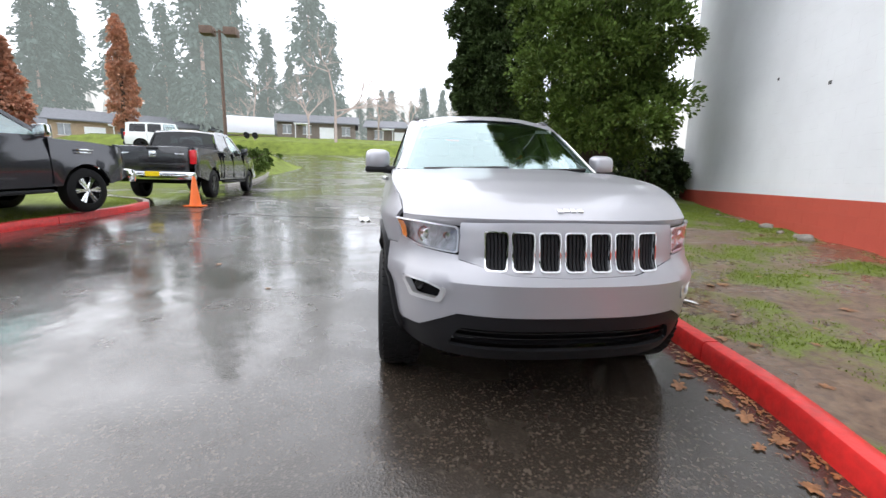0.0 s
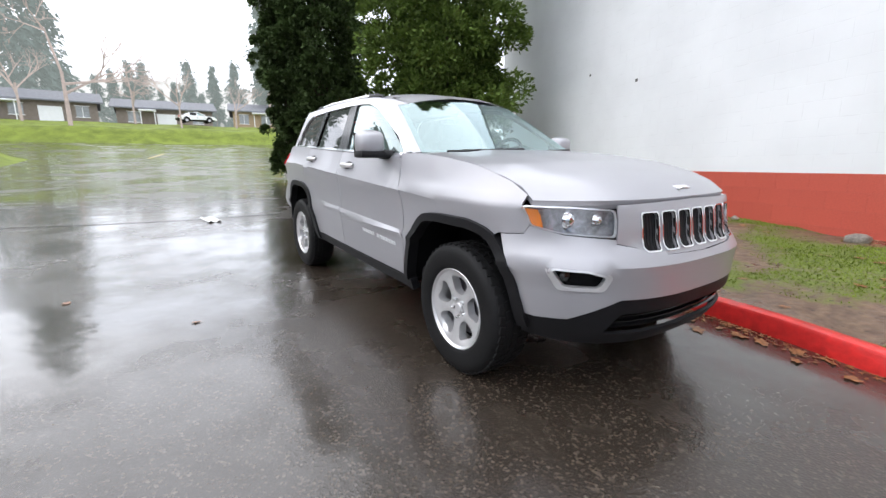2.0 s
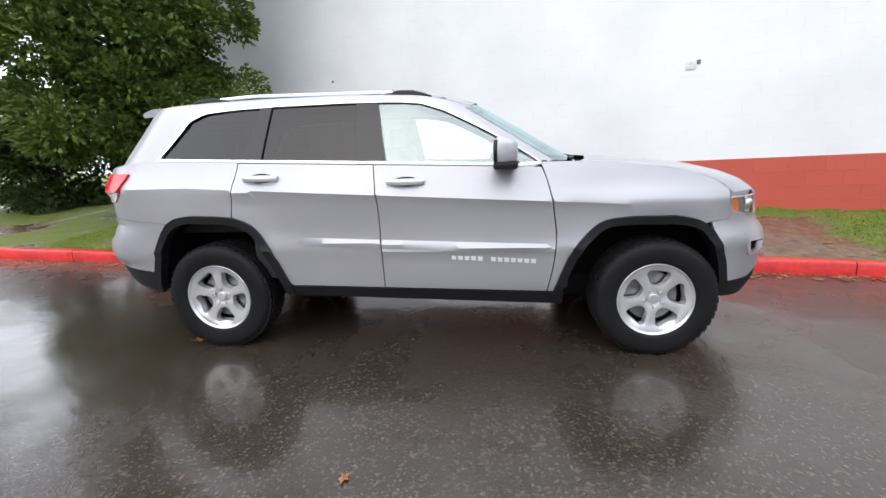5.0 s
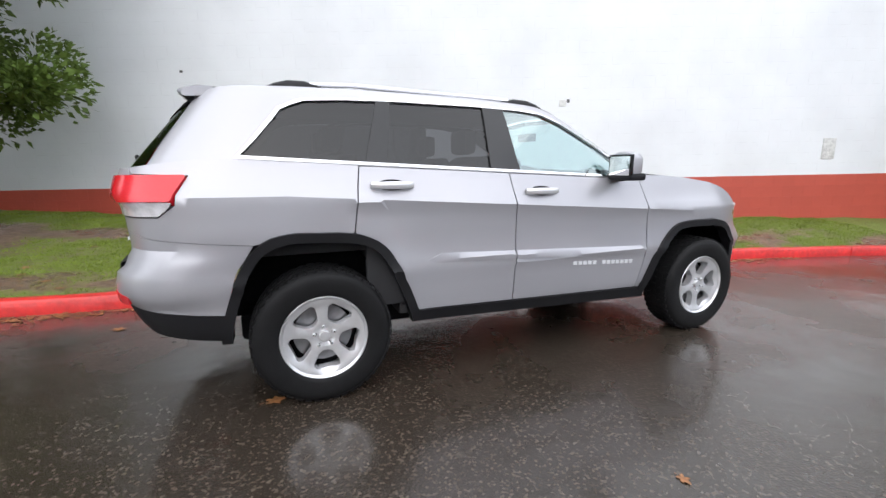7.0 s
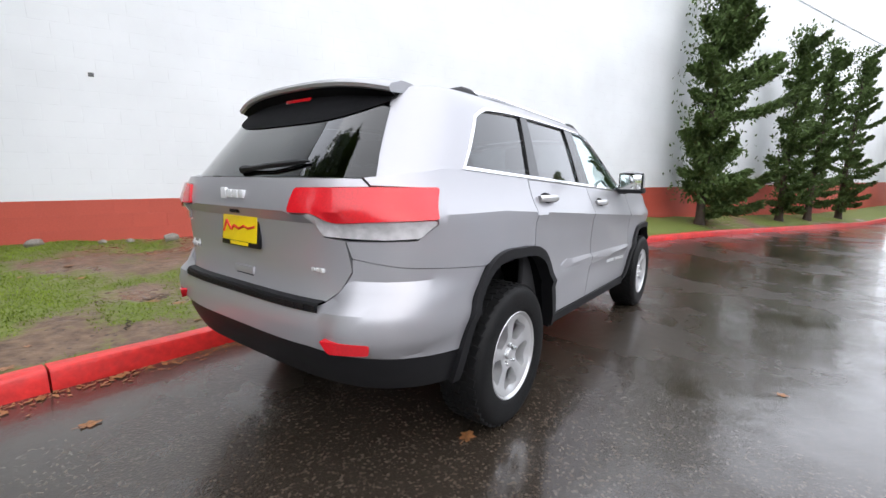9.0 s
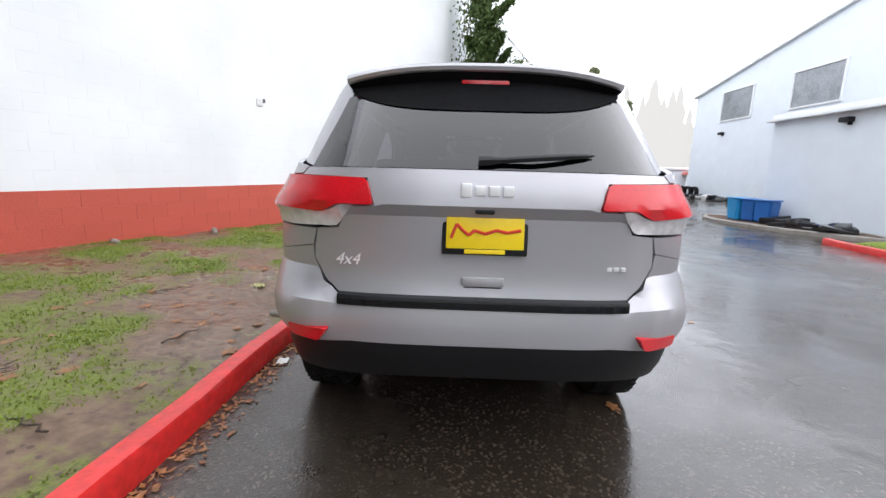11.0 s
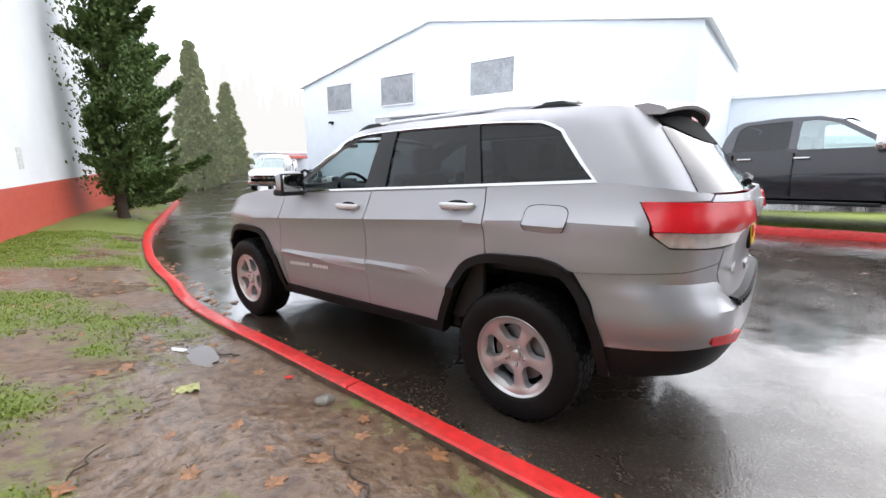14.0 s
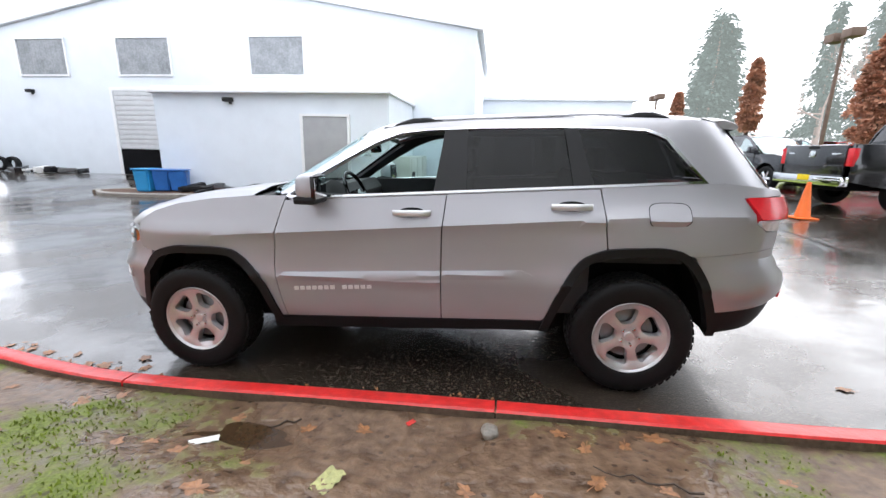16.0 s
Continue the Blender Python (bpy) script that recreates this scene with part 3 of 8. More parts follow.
# planting bed kerb beyond the black pickup, and the grass bank
bed = smooth_curve([-14.5, -18.6, -24, -31, -38, -41, -41.5], [-7.6, -7.75, -8.6, -10.2, -11.2, -13.5, -18], 6)
sweep_kerb("kerb_grey", bed, KERB_GREY, "grey kerb of the planting bed", "kerbs")


def mound(name, x0, x1, y0, y1, h, material, label, slope=2.5, n=40):
    xs, ys = np.linspace(x0, x1, n), np.linspace(y0, y1, n)

    def zf(X, Y):
        d = np.minimum.reduce([X - x0, x1 - X, Y - y0, y1 - Y])
        return gz(X, Y) + h * smooth01(d / slope) - 0.05 + 0.12 * np.sin(X * 0.8) * np.sin(Y * 0.6) * smooth01(d / slope)
    return tagged(mesh_object(name, *grid_mesh(xs, ys, zf), material), label, "bank", kind="structure")


mound("ground_bank", -74, -56, -48, 42, 1.6, GRASS, "rough grass bank across the end of the lot", 4)
mound("ground_bed", -36, -15.5, -34, -8.4, 1.25, GRASS, "raised planting bed with low grass", 3.0)


def road_mark(x0, y0, x1, y1, w, material, label):
    a, b = Vector((x0, y0, 0)), Vector((x1, y1, 0))
    d = (b - a).normalized()
    nrm = Vector((-d.y, d.x, 0)) * w / 2
    n = 8
    verts = [(*(a.lerp(b, i / n) + s * nrm).xy, float(gz(*(a.lerp(b, i / n) + s * nrm).xy)) + 0.006) for i in range(n + 1) for s in (-1, 1)]
    faces = [(2 * i, 2 * i + 2, 2 * i + 3, 2 * i + 1) for i in range(n)]
    return tagged(mesh_object("road_marking", verts, faces, material), label, "road marking", kind="structure")


road_mark(-42, -1.0, -36, -2.2, 0.15, YELLOW_PAINT, "worn yellow line on the wet asphalt")
CRACK = mat("tar_joint", (0.012, 0.012, 0.012), 0.25, var=0.3)
road_mark(-5.4, -0.2, -5.6, -6.0, 0.05, CRACK, "dark tar joint across the road")

# ---- warehouse ----
FY = -15.3
BX0, BX1, RX, EAVE, RIDGE = 0.45, 24.65, 13.0, 6.25, 8.4
ware = thing("warehouse", "pale blue-white metal warehouse with a low gable", "building")
ware["kind"] = "structure"
BACK = -27.5


def gable_prism(bm, y0, y1):
    prof = [(BX0, -1.2), (BX1, -1.2), (BX1, EAVE), (RX, RIDGE), (BX0, EAVE)]
    f = [bm.verts.new((x, y0, z)) for x, z in prof]
    g = [bm.verts.new((x, y1, z)) for x, z in prof]
    bm.faces.new(f)
    bm.faces.new(list(reversed(g)))
    for i in range(5):
        j = (i + 1) % 5
        bm.faces.new((f[i], g[i], g[j], f[j]))
    return bm


part("wall", gable_prism(bmesh.new(), FY, BACK), BUILDING, ware, "pale metal siding", smooth=False)
for xa, xb in ((BX0 - 0.25, RX), (BX1 + 0.25, RX)):
    za = EAVE - 0.25 * (RIDGE - EAVE) / (RX - BX0)
    bm = bmesh.new()
    prof = [(xa, za), (xb, RIDGE), (xb, RIDGE + 0.14), (xa, za + 0.14)]
    f = [bm.verts.new((x, FY + 0.18, z + 0.02)) for x, z in prof]
    g = [bm.verts.new((x, BACK - 0.2, z + 0.02)) for x, z in prof]
    bm.faces.new(f), bm.faces.new(list(reversed(g)))
    for i in range(4):
        bm.faces.new((f[i], g[i], g[(i + 1) % 4], f[(i + 1) % 4]))
    part("roof", bm, BUILDING_TRIM, ware, "white roof edge", smooth=False)


def facade_window(x0, x1, z0, z1, y=FY, parent=ware):
    w = boxed("window", x0, x1, y - 0.02, y + 0.012, z0, z1, WINDOW_DULL, parent, label="dusty grey window with blinds")
    t = 0.07
    bm = bmesh.new()
    for a in ((x0 - t, x1 + t, z0 - t, z0), (x0 - t, x1 + t, z1, z1 + t), (x0 - t, x0, z0, z1), (x1, x1 + t, z0, z1)):
        box(bm, a[0], a[1], y - 0.01, y + 0.07, a[2], a[3])
    part("frame", bm, BUILDING_TRIM, w, "white window frame")
    n = 9
    for i in range(1, n):
        x = x0 + (x1 - x0) * i / n
        boxed("blind_slat", x - 0.09, x + 0.09, y + 0.013, y + 0.017, z0 + 0.01, z1 - 0.02, WINDOW_DULL, w)


for x0, x1 in ((19.44, 21.9), (14.19, 16.75), (7.91, 10.34)):
    facade_window(x0, x1, 4.55, 6.08)
# roller door, half raised
door = boxed("roller_door", 15.1, 17.3, FY - 0.02, FY + 0.02, 1.22, 3.85, SHUTTER, ware, label="grey roller door, partly raised")
for i in range(12):
    boxed("door_slat", 15.12, 17.28, FY + 0.022, FY + 0.045, 1.23 + i * 0.218, 1.23 + i * 0.218 + 0.195, SHUTTER, door, 0.01)
boxed("door_opening", 15.1, 17.3, FY - 0.02, FY + 0.015, -0.6, 1.21, DARK, ware, label="dark opening under the door")
bm = bmesh.new()
box(bm, 14.95, 15.1, FY - 0.01, FY + 0.06, -0.6, 3.85), box(bm, 17.3, 17.45, FY - 0.01, FY + 0.06, -0.6, 3.85), box(bm, 14.95, 17.45, FY - 0.01, FY + 0.06, 3.85, 4.0)
part("door_frame", bm, BUILDING_TRIM, ware, "white door frame")
# lean-to office
LY1, LX0, LX1, LTOP = -11.1, 3.1, 11.75, 3.27
part("lean_to", box(bmesh.new(), LX0, LX1, FY, LY1, -0.8, LTOP), BUILDING, ware, "low flat-roofed annex", smooth=False)
bm = bmesh.new()
box(bm, LX0 - 0.1, LX1 + 0.1, FY, LY1 + 0.25, LTOP, LTOP + 0.09, 0.01), box(bm, LX0 + 0.05, LX1 - 0.05, FY, LY1 + 0.12, LTOP + 0.09, LTOP + 0.24, 0.01)
part("fascia", bm, BUILDING_TRIM, ware, "stepped white fascia")
d2 = boxed("steel_door", 4.56, 6.15, LY1 - 0.01, LY1 + 0.03, 0.0, 2.53, STEEL_DOOR, ware, 0.005, "plain grey steel door")
bm = bmesh.new()
box(bm, 4.46, 4.56, LY1, LY1 + 0.06, 0.0, 2.61), box(bm, 6.15, 6.25, LY1, LY1 + 0.06, 0.0, 2.61), box(bm, 4.56, 6.15, LY1, LY1 + 0.06, 2.53, 2.61)
part("door_frame", bm, BUILDING_TRIM, d2, "white door frame")


def flood_lamp(x, y, z):
    l = boxed("flood_lamp", x - 0.09, x + 0.22, y, y + 0.22, z, z + 0.14, TRIM, ware, 0.02, "dark wall floodlight")
    boxed("lamp_bracket", x - 0.02, x + 0.05, y - 0.02, y + 0.08, z - 0.08, z + 0.05, TRIM, l)


flood_lamp(21.5, FY, 3.75), flood_lamp(8.75, LY1, 2.98), flood_lamp(0.6, FY - 3.5, 4.0)
# lower building behind
rear = thing("rear_building", "low pale building behind the warehouse", "building")
rear["kind"] = "structure"
part("wall", box(bmesh.new(), -9, BX0, -33, -26, -1, 4.7), BUILDING, rear, smooth=False)
part("roof", box(bmesh.new(), -9.3, BX0 + 0.2, -33.3, -25.8, 4.7, 4.95, 0.02), BUILDING_TRIM, rear, "white roof edge")

# the red band's blocks, laid in running bond with open joints
band_block = bpy.data.meshes.new("block")
bmb = box(bmesh.new(), -0.1992, 0.1992, -0.003, 0.0, -0.0982, 0.0982)
front = [e for e in bmb.edges if all(v.co.y < -0.002 for v in e.verts)]
bmesh.ops.bevel(bmb, geom=front, offset=0.0018, segments=1, affect="EDGES")
bmb.to_mesh(band_block)
bmb.free()


def block_paint():
    """Brick-red masonry paint: each block a little off its neighbour, worn to pale along the edges."""
    m = mat("red_block_face", (0.50, 0.085, 0.055), 0.55, var=0.10, scale=1.2, fine=70, bump=0.25)
    nt = m.node_tree
    b = nt.nodes["Principled BSDF"]
    link = b.inputs["Base Color"].links[0]
    src = link.from_socket
    info, hsv, mr = nt.nodes.new("ShaderNodeObjectInfo"), nt.nodes.new("ShaderNodeHueSaturation"), nt.nodes.new("ShaderNodeMapRange")
    mr.inputs["To Min"].default_value, mr.inputs["To Max"].default_value = 0.97, 1.03
    nt.links.new(info.outputs["Random"], mr.inputs["Value"])
    nt.links.new(mr.outputs[0], hsv.inputs["Value"])
    nt.links.new(src, hsv.inputs["Color"])
    nt.links.new(hsv.outputs[0], b.inputs["Base Color"])
    return m


band_block.materials.append(block_paint())
rest_v, rest_f = [], []
for course in range(8):
    zc = BAND_TOP - 0.1 - 0.2 * course
    k = 0
    while (k + 0.5) * 0.4 < wlen - 0.2:
        s = (k + 0.5 + 0.5 * (course % 2)) * 0.4
        k += 1
        if s > wlen - 0.2:
            break
        x_at = WALL_X0 + s / math.sqrt(1 + WB * WB)
        if zc < float(gz(x_at, wall_y(x_at))) - 0.05:
            continue
        if -4.0 < x_at < 14.0 and course < 6:
            ob = new("block", band_block)
            ob.parent = block
            ob.matrix_local = Matrix.Translation((s, -0.003, zc))
        else:
            q = len(rest_v)
            for v in band_block.vertices:
                rest_v.append((v.co.x + s, v.co.y - 0.003, v.co.z + zc))
            rest_f += [tuple(q + i for i in p.vertices) for p in band_block.polygons]
rest = mesh_object("far_block", rest_v, rest_f, band_block.materials[0], block, "brick-red painted blocks farther along", smooth=False)
rest["kind"] = "stuff"


# ---- the silver SUV ----
from mathutils.geometry import delaunay_2d_cdt

# half width of the lower body by height
LZ_, LW_ = [0.30, 0.40, 0.45, 0.52, 0.60, 0.665, 0.70, 0.74, 0.85, 0.98, 1.03, 1.045, 1.10, 1.16, 1.22, 1.26, 1.34], \
           [0.84, 0.87, 0.885, 0.893, 0.900, 0.906, 0.922, 0.908, 0.903, 0.912, 0.931, 0.925, 0.904, 0.882, 0.862, 0.848, 0.825]
FZ_, FX_ = [0.28, 0.34, 0.42, 0.52, 0.60, 0.72, 0.79, 0.82, 0.90, 1.00, 1.05, 1.12, 1.3], \
           [2.20, 2.27, 2.31, 2.33, 2.335, 2.33, 2.30, 2.275, 2.265, 2.245, 2.22, 2.17, 2.10]
RZ_, RX_ = [0.38, 0.46, 0.56, 0.66, 0.74, 0.775, 0.80, 0.90, 1.00, 1.10, 1.13, 1.16, 1.24, 1.30], \
           [2.30, 2.38, 2.43, 2.445, 2.445, 2.43, 2.395, 2.385, 2.395, 2.405, 2.435, 2.435, 2.415, 2.39]
# greenhouse
GZ_, GW_ = [1.15, 1.24, 1.30, 1.42, 1.55, 1.63, 1.685, 1.735], [0.885, 0.855, 0.832, 0.79, 0.742, 0.710, 0.68, 0.60]
GF_Z, GF_X = [1.15, 1.20, 1.30, 1.45, 1.60, 1.68, 1.75], [1.19, 1.12, 0.95, 0.70, 0.45, 0.30, 0.15]
GR_Z, GR_X = [1.15, 1.24, 1.28, 1.40, 1.52, 1.62, 1.70], [2.43, 2.40, 2.365, 2.27, 2.17, 2.09, 2.02]
WHEEL_X, WHEEL_Y, WHEEL_R = 1.456, 0.80, 0.372


class Shell:
    """Plan outlines by height: straight sides that round off into nose and tail."""

    def __init__(self, wz, ww, fz, fx, rz, rx, f0, nf, r0, nr, f_slide=None):
        self.t = (wz, ww, fz, fx, rz, rx)
        self.f0, self.nf, self.r0, self.nr, self.f_slide = f0, nf, r0, nr, f_slide
        self.tab = {}
        for end, x0, n, a in (("f", f0, nf, 0.95), ("r", r0, nr, 0.82)):
            th = np.linspace(0, math.pi / 2, 400)
            c, s = np.sin(th) ** (2 / n), np.cos(th) ** (2 / n)
            px, py = a * c, 0.9 * s
            self.tab[end] = (np.r_[0, np.cumsum(np.hypot(np.diff(px), np.diff(py)))], c, s, a)

    def widths(self, z):
        wz, ww, fz, fx, rz, rx = self.t
        return np.interp(z, wz, ww), np.interp(z, fz, fx), np.interp(z, rz, rx)

    def bulge(self, x, z):
        out = -0.010 * (x / 1.5) ** 2
        for wx in (WHEEL_X, -WHEEL_X):
            d = math.hypot(x - wx, (z - 0.45) * 0.9)
            out += 0.018 * math.exp(-((d - 0.46) / 0.13) ** 2)
        return out

    def at(self, p, z):
        """The point of the left side at way p along the outline (p is x amidships) and height z."""
        w, f, r = self.widths(z)
        if self.f_slide is None:
            w = float(np.interp(z + (0.056 * min(max(p, -1.6), 1.3) - 0.016) * math.exp(-((z - 1.05) / 0.12) ** 2), self.t[0], self.t[1]))
        f0 = self.f0 if self.f_slide is None else f - self.f_slide
        if p > f0:
            s, c, k, a = self.tab["f"]
            q = p - f0
            cc, kk = np.interp(q, s, c), np.interp(q, s, k)
            x = f0 + (f - f0) * cc
            return Vector((x, kk * (w + self.bulge(min(x, 1.9), z)), z))
        if p < self.r0:
            s, c, k, a = self.tab["r"]
            q = self.r0 - p
            cc, kk = np.interp(q, s, c), np.interp(q, s, k)
            return Vector((self.r0 - (r + self.r0) * cc, kk * (w + self.bulge(self.r0, z)), z))
        return Vector((p, w + self.bulge(p, z), z))

    def p_of_y(self, y, z, end="f"):
        w, f, r = self.widths(z)
        s, c, k, a = self.tab[end]
        q = float(np.interp(-abs(y) / w, -k, s))
        f0 = self.f0 if self.f_slide is None else f - self.f_slide
        return (f0 + q) if end == "f" else self.r0 - q

    def p_of_x(self, x, z):
        w, f, r = self.widths(z)
        f0 = self.f0 if self.f_slide is None else f - self.f_slide
        if x > f0:
            s, c, k, a = self.tab["f"]
            return f0 + float(np.interp(min((x - f0) / (f - f0), 1), c, s))
        if x < self.r0:
            s, c, k, a = self.tab["r"]
            return self.r0 - float(np.interp(min((self.r0 - x) / (r + self.r0), 1), c, s))
        return x

    def end(self, which):
        return (self.f0 if which == "f" else self.r0) + (1 if which == "f" else -1) * self.tab[which][0][-1]


LOW = Shell(LZ_, LW_, FZ_, FX_, RZ_, RX_, 1.30, 2.9, -1.60, 4.0)
GREEN = Shell(GZ_, GW_, GF_Z, GF_X, GR_Z, GR_X, 0.0, 2.6, -1.55, 3.6, f_slide=0.52)


def inside(poly, x, y):
    hit = False
    for (x0, y0), (x1, y1) in zip(poly, poly[1:] + poly[:1]):
        if (y0 > y) != (y1 > y) and x < (x1 - x0) * (y - y0) / (y1 - y0) + x0:
            hit = not hit
    return hit


def dense(poly, step):
    out = []
    for (x0, y0), (x1, y1) in zip(poly, poly[1:] + poly[:1]):
        n = max(1, int(math.hypot(x1 - x0, y1 - y0) / step + 0.5))
        out += [(x0 + (x1 - x0) * i / n, y0 + (y1 - y0) * i / n) for i in range(n)]
    return out


def rounded(poly, r, n=4):
    """The outline with its corners rounded."""
    out, m = [], len(poly)
    for i in range(m):
        p, a, b = Vector(poly[i]), Vector(poly[i - 1]), Vector(poly[(i + 1) % m])
        ra = min(r, (a - p).length * 0.45, (b - p).length * 0.45)
        u, v = p + (a - p).normalized() * ra, p + (b - p).normalized() * ra
        for k in range(n + 1):
            t = k / n
            q = u.lerp(p, t).lerp(p.lerp(v, t), t)
            out.append((q.x, q.y))
    return out


def panel(outline, place, holes=(), step=0.045, depth=0.018, mirror=False, both=False, rim=True):
    """A curved sheet: the outline is filled in the flat, laid on the surface place(p, q), and given a turned-in edge.
    mirror: the right-hand side alone; both: left and right joined."""
    rings = [dense(list(outline), step)] + [dense(list(h), step) for h in holes]
    pts, edges = [], []
    for ring in rings:
        k = len(pts)
        pts += [Vector(p) for p in ring]
        edges += [(k + i, k + (i + 1) % len(ring)) for i in range(len(ring))]
    xs, ys = [p.x for p in pts], [p.y for p in pts]
    nx, ny = max(2, int((max(xs) - min(xs)) / step)), max(2, int((max(ys) - min(ys)) / step))
    edge_pts = np.array([(p.x, p.y) for p in pts])
    for i in range(1, nx):
        for j in range(1, ny):
            x, y = min(xs) + (max(xs) - min(xs)) * i / nx, min(ys) + (max(ys) - min(ys)) * j / ny
            if inside(rings[0], x, y) and not any(inside(h, x, y) for h in rings[1:]):
                if np.min(np.hypot(edge_pts[:, 0] - x, edge_pts[:, 1] - y)) > step * 0.45:
                    pts.append(Vector((x, y)))
    if place == LOW.at:
        # the sides break along one crisp line that climbs towards the tail
        line = [(x, 1.046 - 0.056 * min(max(x, -1.6), 1.3)) for x in np.arange(-2.2, 1.9, 0.03)]
        pts = [p for k, p in enumerate(pts) if k < len(edge_pts) or abs(p.y - (1.046 - 0.056 * min(max(p.x, -1.6), 1.3))) > 0.012]
        last = None
        for x, z in line:
            ok = inside(rings[0], x, z) and np.min(np.hypot(edge_pts[:, 0] - x, edge_pts[:, 1] - z)) > 0.012
            if ok:
                pts.append(Vector((x, z)))
                if last is not None:
                    edges.append((last, len(pts) - 1))
            last = len(pts) - 1 if ok else None
    vs, _, fs, *_ = delaunay_2d_cdt(pts, edges, [], 0, 1e-6)
    keep = []
    for f in fs:
        cx, cy = sum(vs[i].x for i in f) / len(f), sum(vs[i].y for i in f) / len(f)
        if inside(rings[0], cx, cy) and not any(inside(h, cx, cy) for h in rings[1:]):
            keep.append(tuple(f))
    P = [place(v.x, v.y) for v in vs]
    bm = bmesh.new()
    for sgn in ((1, -1) if both else (-1,) if mirror else (1,)):
        bv = [bm.verts.new((p.x, p.y * sgn, p.z)) for p in P]
        for f in keep:
            try:
                bm.faces.new([bv[i] for i in (f if sgn > 0 else reversed(f))])
            except ValueError:
                pass
    loose = [v for v in bm.verts if not v.link_faces]
    bmesh.ops.delete(bm, geom=loose, context="VERTS")
    if both:
        bmesh.ops.remove_doubles(bm, verts=bm.verts, dist=0.002)
    bm.normal_update()
    # point the sheet outwards, away from the middle of the car
    mid = Vector((0, 0, 0.9))
    if sum((f.calc_center_median() - mid).dot(f.normal) * f.calc_area() for f in bm.faces) < 0:
        bmesh.ops.reverse_faces(bm, faces=bm.faces)
        bm.normal_update()
    if rim:
        border = [e for e in bm.edges if e.is_boundary]
        inner = {}
        for v in {v for e in border for v in e.verts}:
            inner[v] = bm.verts.new(v.co - v.normal * depth)
        for e in border:
            a, b = e.verts
            loop = e.link_loops[0]
            if loop.vert is not a:
                a, b = b, a
            bm.faces.new((b, a, inner[a], inner[b]))
    return bm


def sheet(name, bm, material, parent, label=""):
    """Like part(), but keeps the way the faces look."""
    me = bpy.data.meshes.new(name)
    bm.to_mesh(me)
    bm.free()
    me.materials.append(material)
    me.polygons.foreach_set("use_smooth", [True] * len(me.polygons))
    me.set_sharp_from_angle(angle=radians(27))
    ob = new(name, me)
    ob.parent = parent
    if label:
        ob["label"] = label
    return ob


def off(shell, d):
    """A surface d outside the shell."""
    def place(p, q):
        c = shell.at(p, q)
        a, b = shell.at(p + 0.01, q) - c, shell.at(p, q + 0.01) - c
        n = a.cross(b)
        n.normalize()
        if n.dot(Vector((c.x * 0.15, c.y, 0))) < 0:
            n = -n
        return c + n * d
    return place


def belt(x):
    return 1.240 - 0.040 * x


def hood_z(s):
    return interp(s, [0, 0.3, 0.6, 0.82, 0.93, 1.0], [1.238, 1.217, 1.180, 1.125, 1.078, 1.022])


HX0, HX1 = 0.98, 1.90


def fender_top(x):
    return hood_z((x - HX0) / (HX1 - HX0))


FRONT_ARCH = [(0.41, 0.40), (0.375, 0.56), (0.335, 0.68), (0.24, 0.81), (0.10, 0.853), (0.0, 0.856), (-0.20, 0.856), (-0.335, 0.825), (-0.465, 0.68), (-0.52, 0.56), (-0.58, 0.40)]
REAR_ARCH = [(0.51, 0.40), (0.475, 0.50), (0.40, 0.675), (0.315, 0.82), (0.21, 0.88), (0.12, 0.897), (0.0, 0.902), (-0.14, 0.905), (-0.255, 0.872), (-0.345, 0.765), (-0.425, 0.55), (-0.455, 0.40)]


def arch(cx, grow=0.0, pts=FRONT_ARCH):
    """The wheel arch as an outline from its front foot over the top to its rear foot: flat on top, slanting feet."""
    out = []
    for dx, z in [(q.x, q.y) for q in smooth_curve([p[0] for p in pts], [p[1] for p in pts], 3)]:
        d = Vector((dx, z - 0.42))
        d = d * (1 + grow / max(d.length, 0.1))
        out.append((cx + d.x, 0.42 + d.y if z > 0.41 else 0.40))
    return out


def arch_rear(cx, grow=0.0):
    return list(reversed(arch(cx, grow, REAR_ARCH)))


def sill_z(x):
    """The foot of the painted sides, lower towards the nose."""
    return 0.435 - 0.025 * x


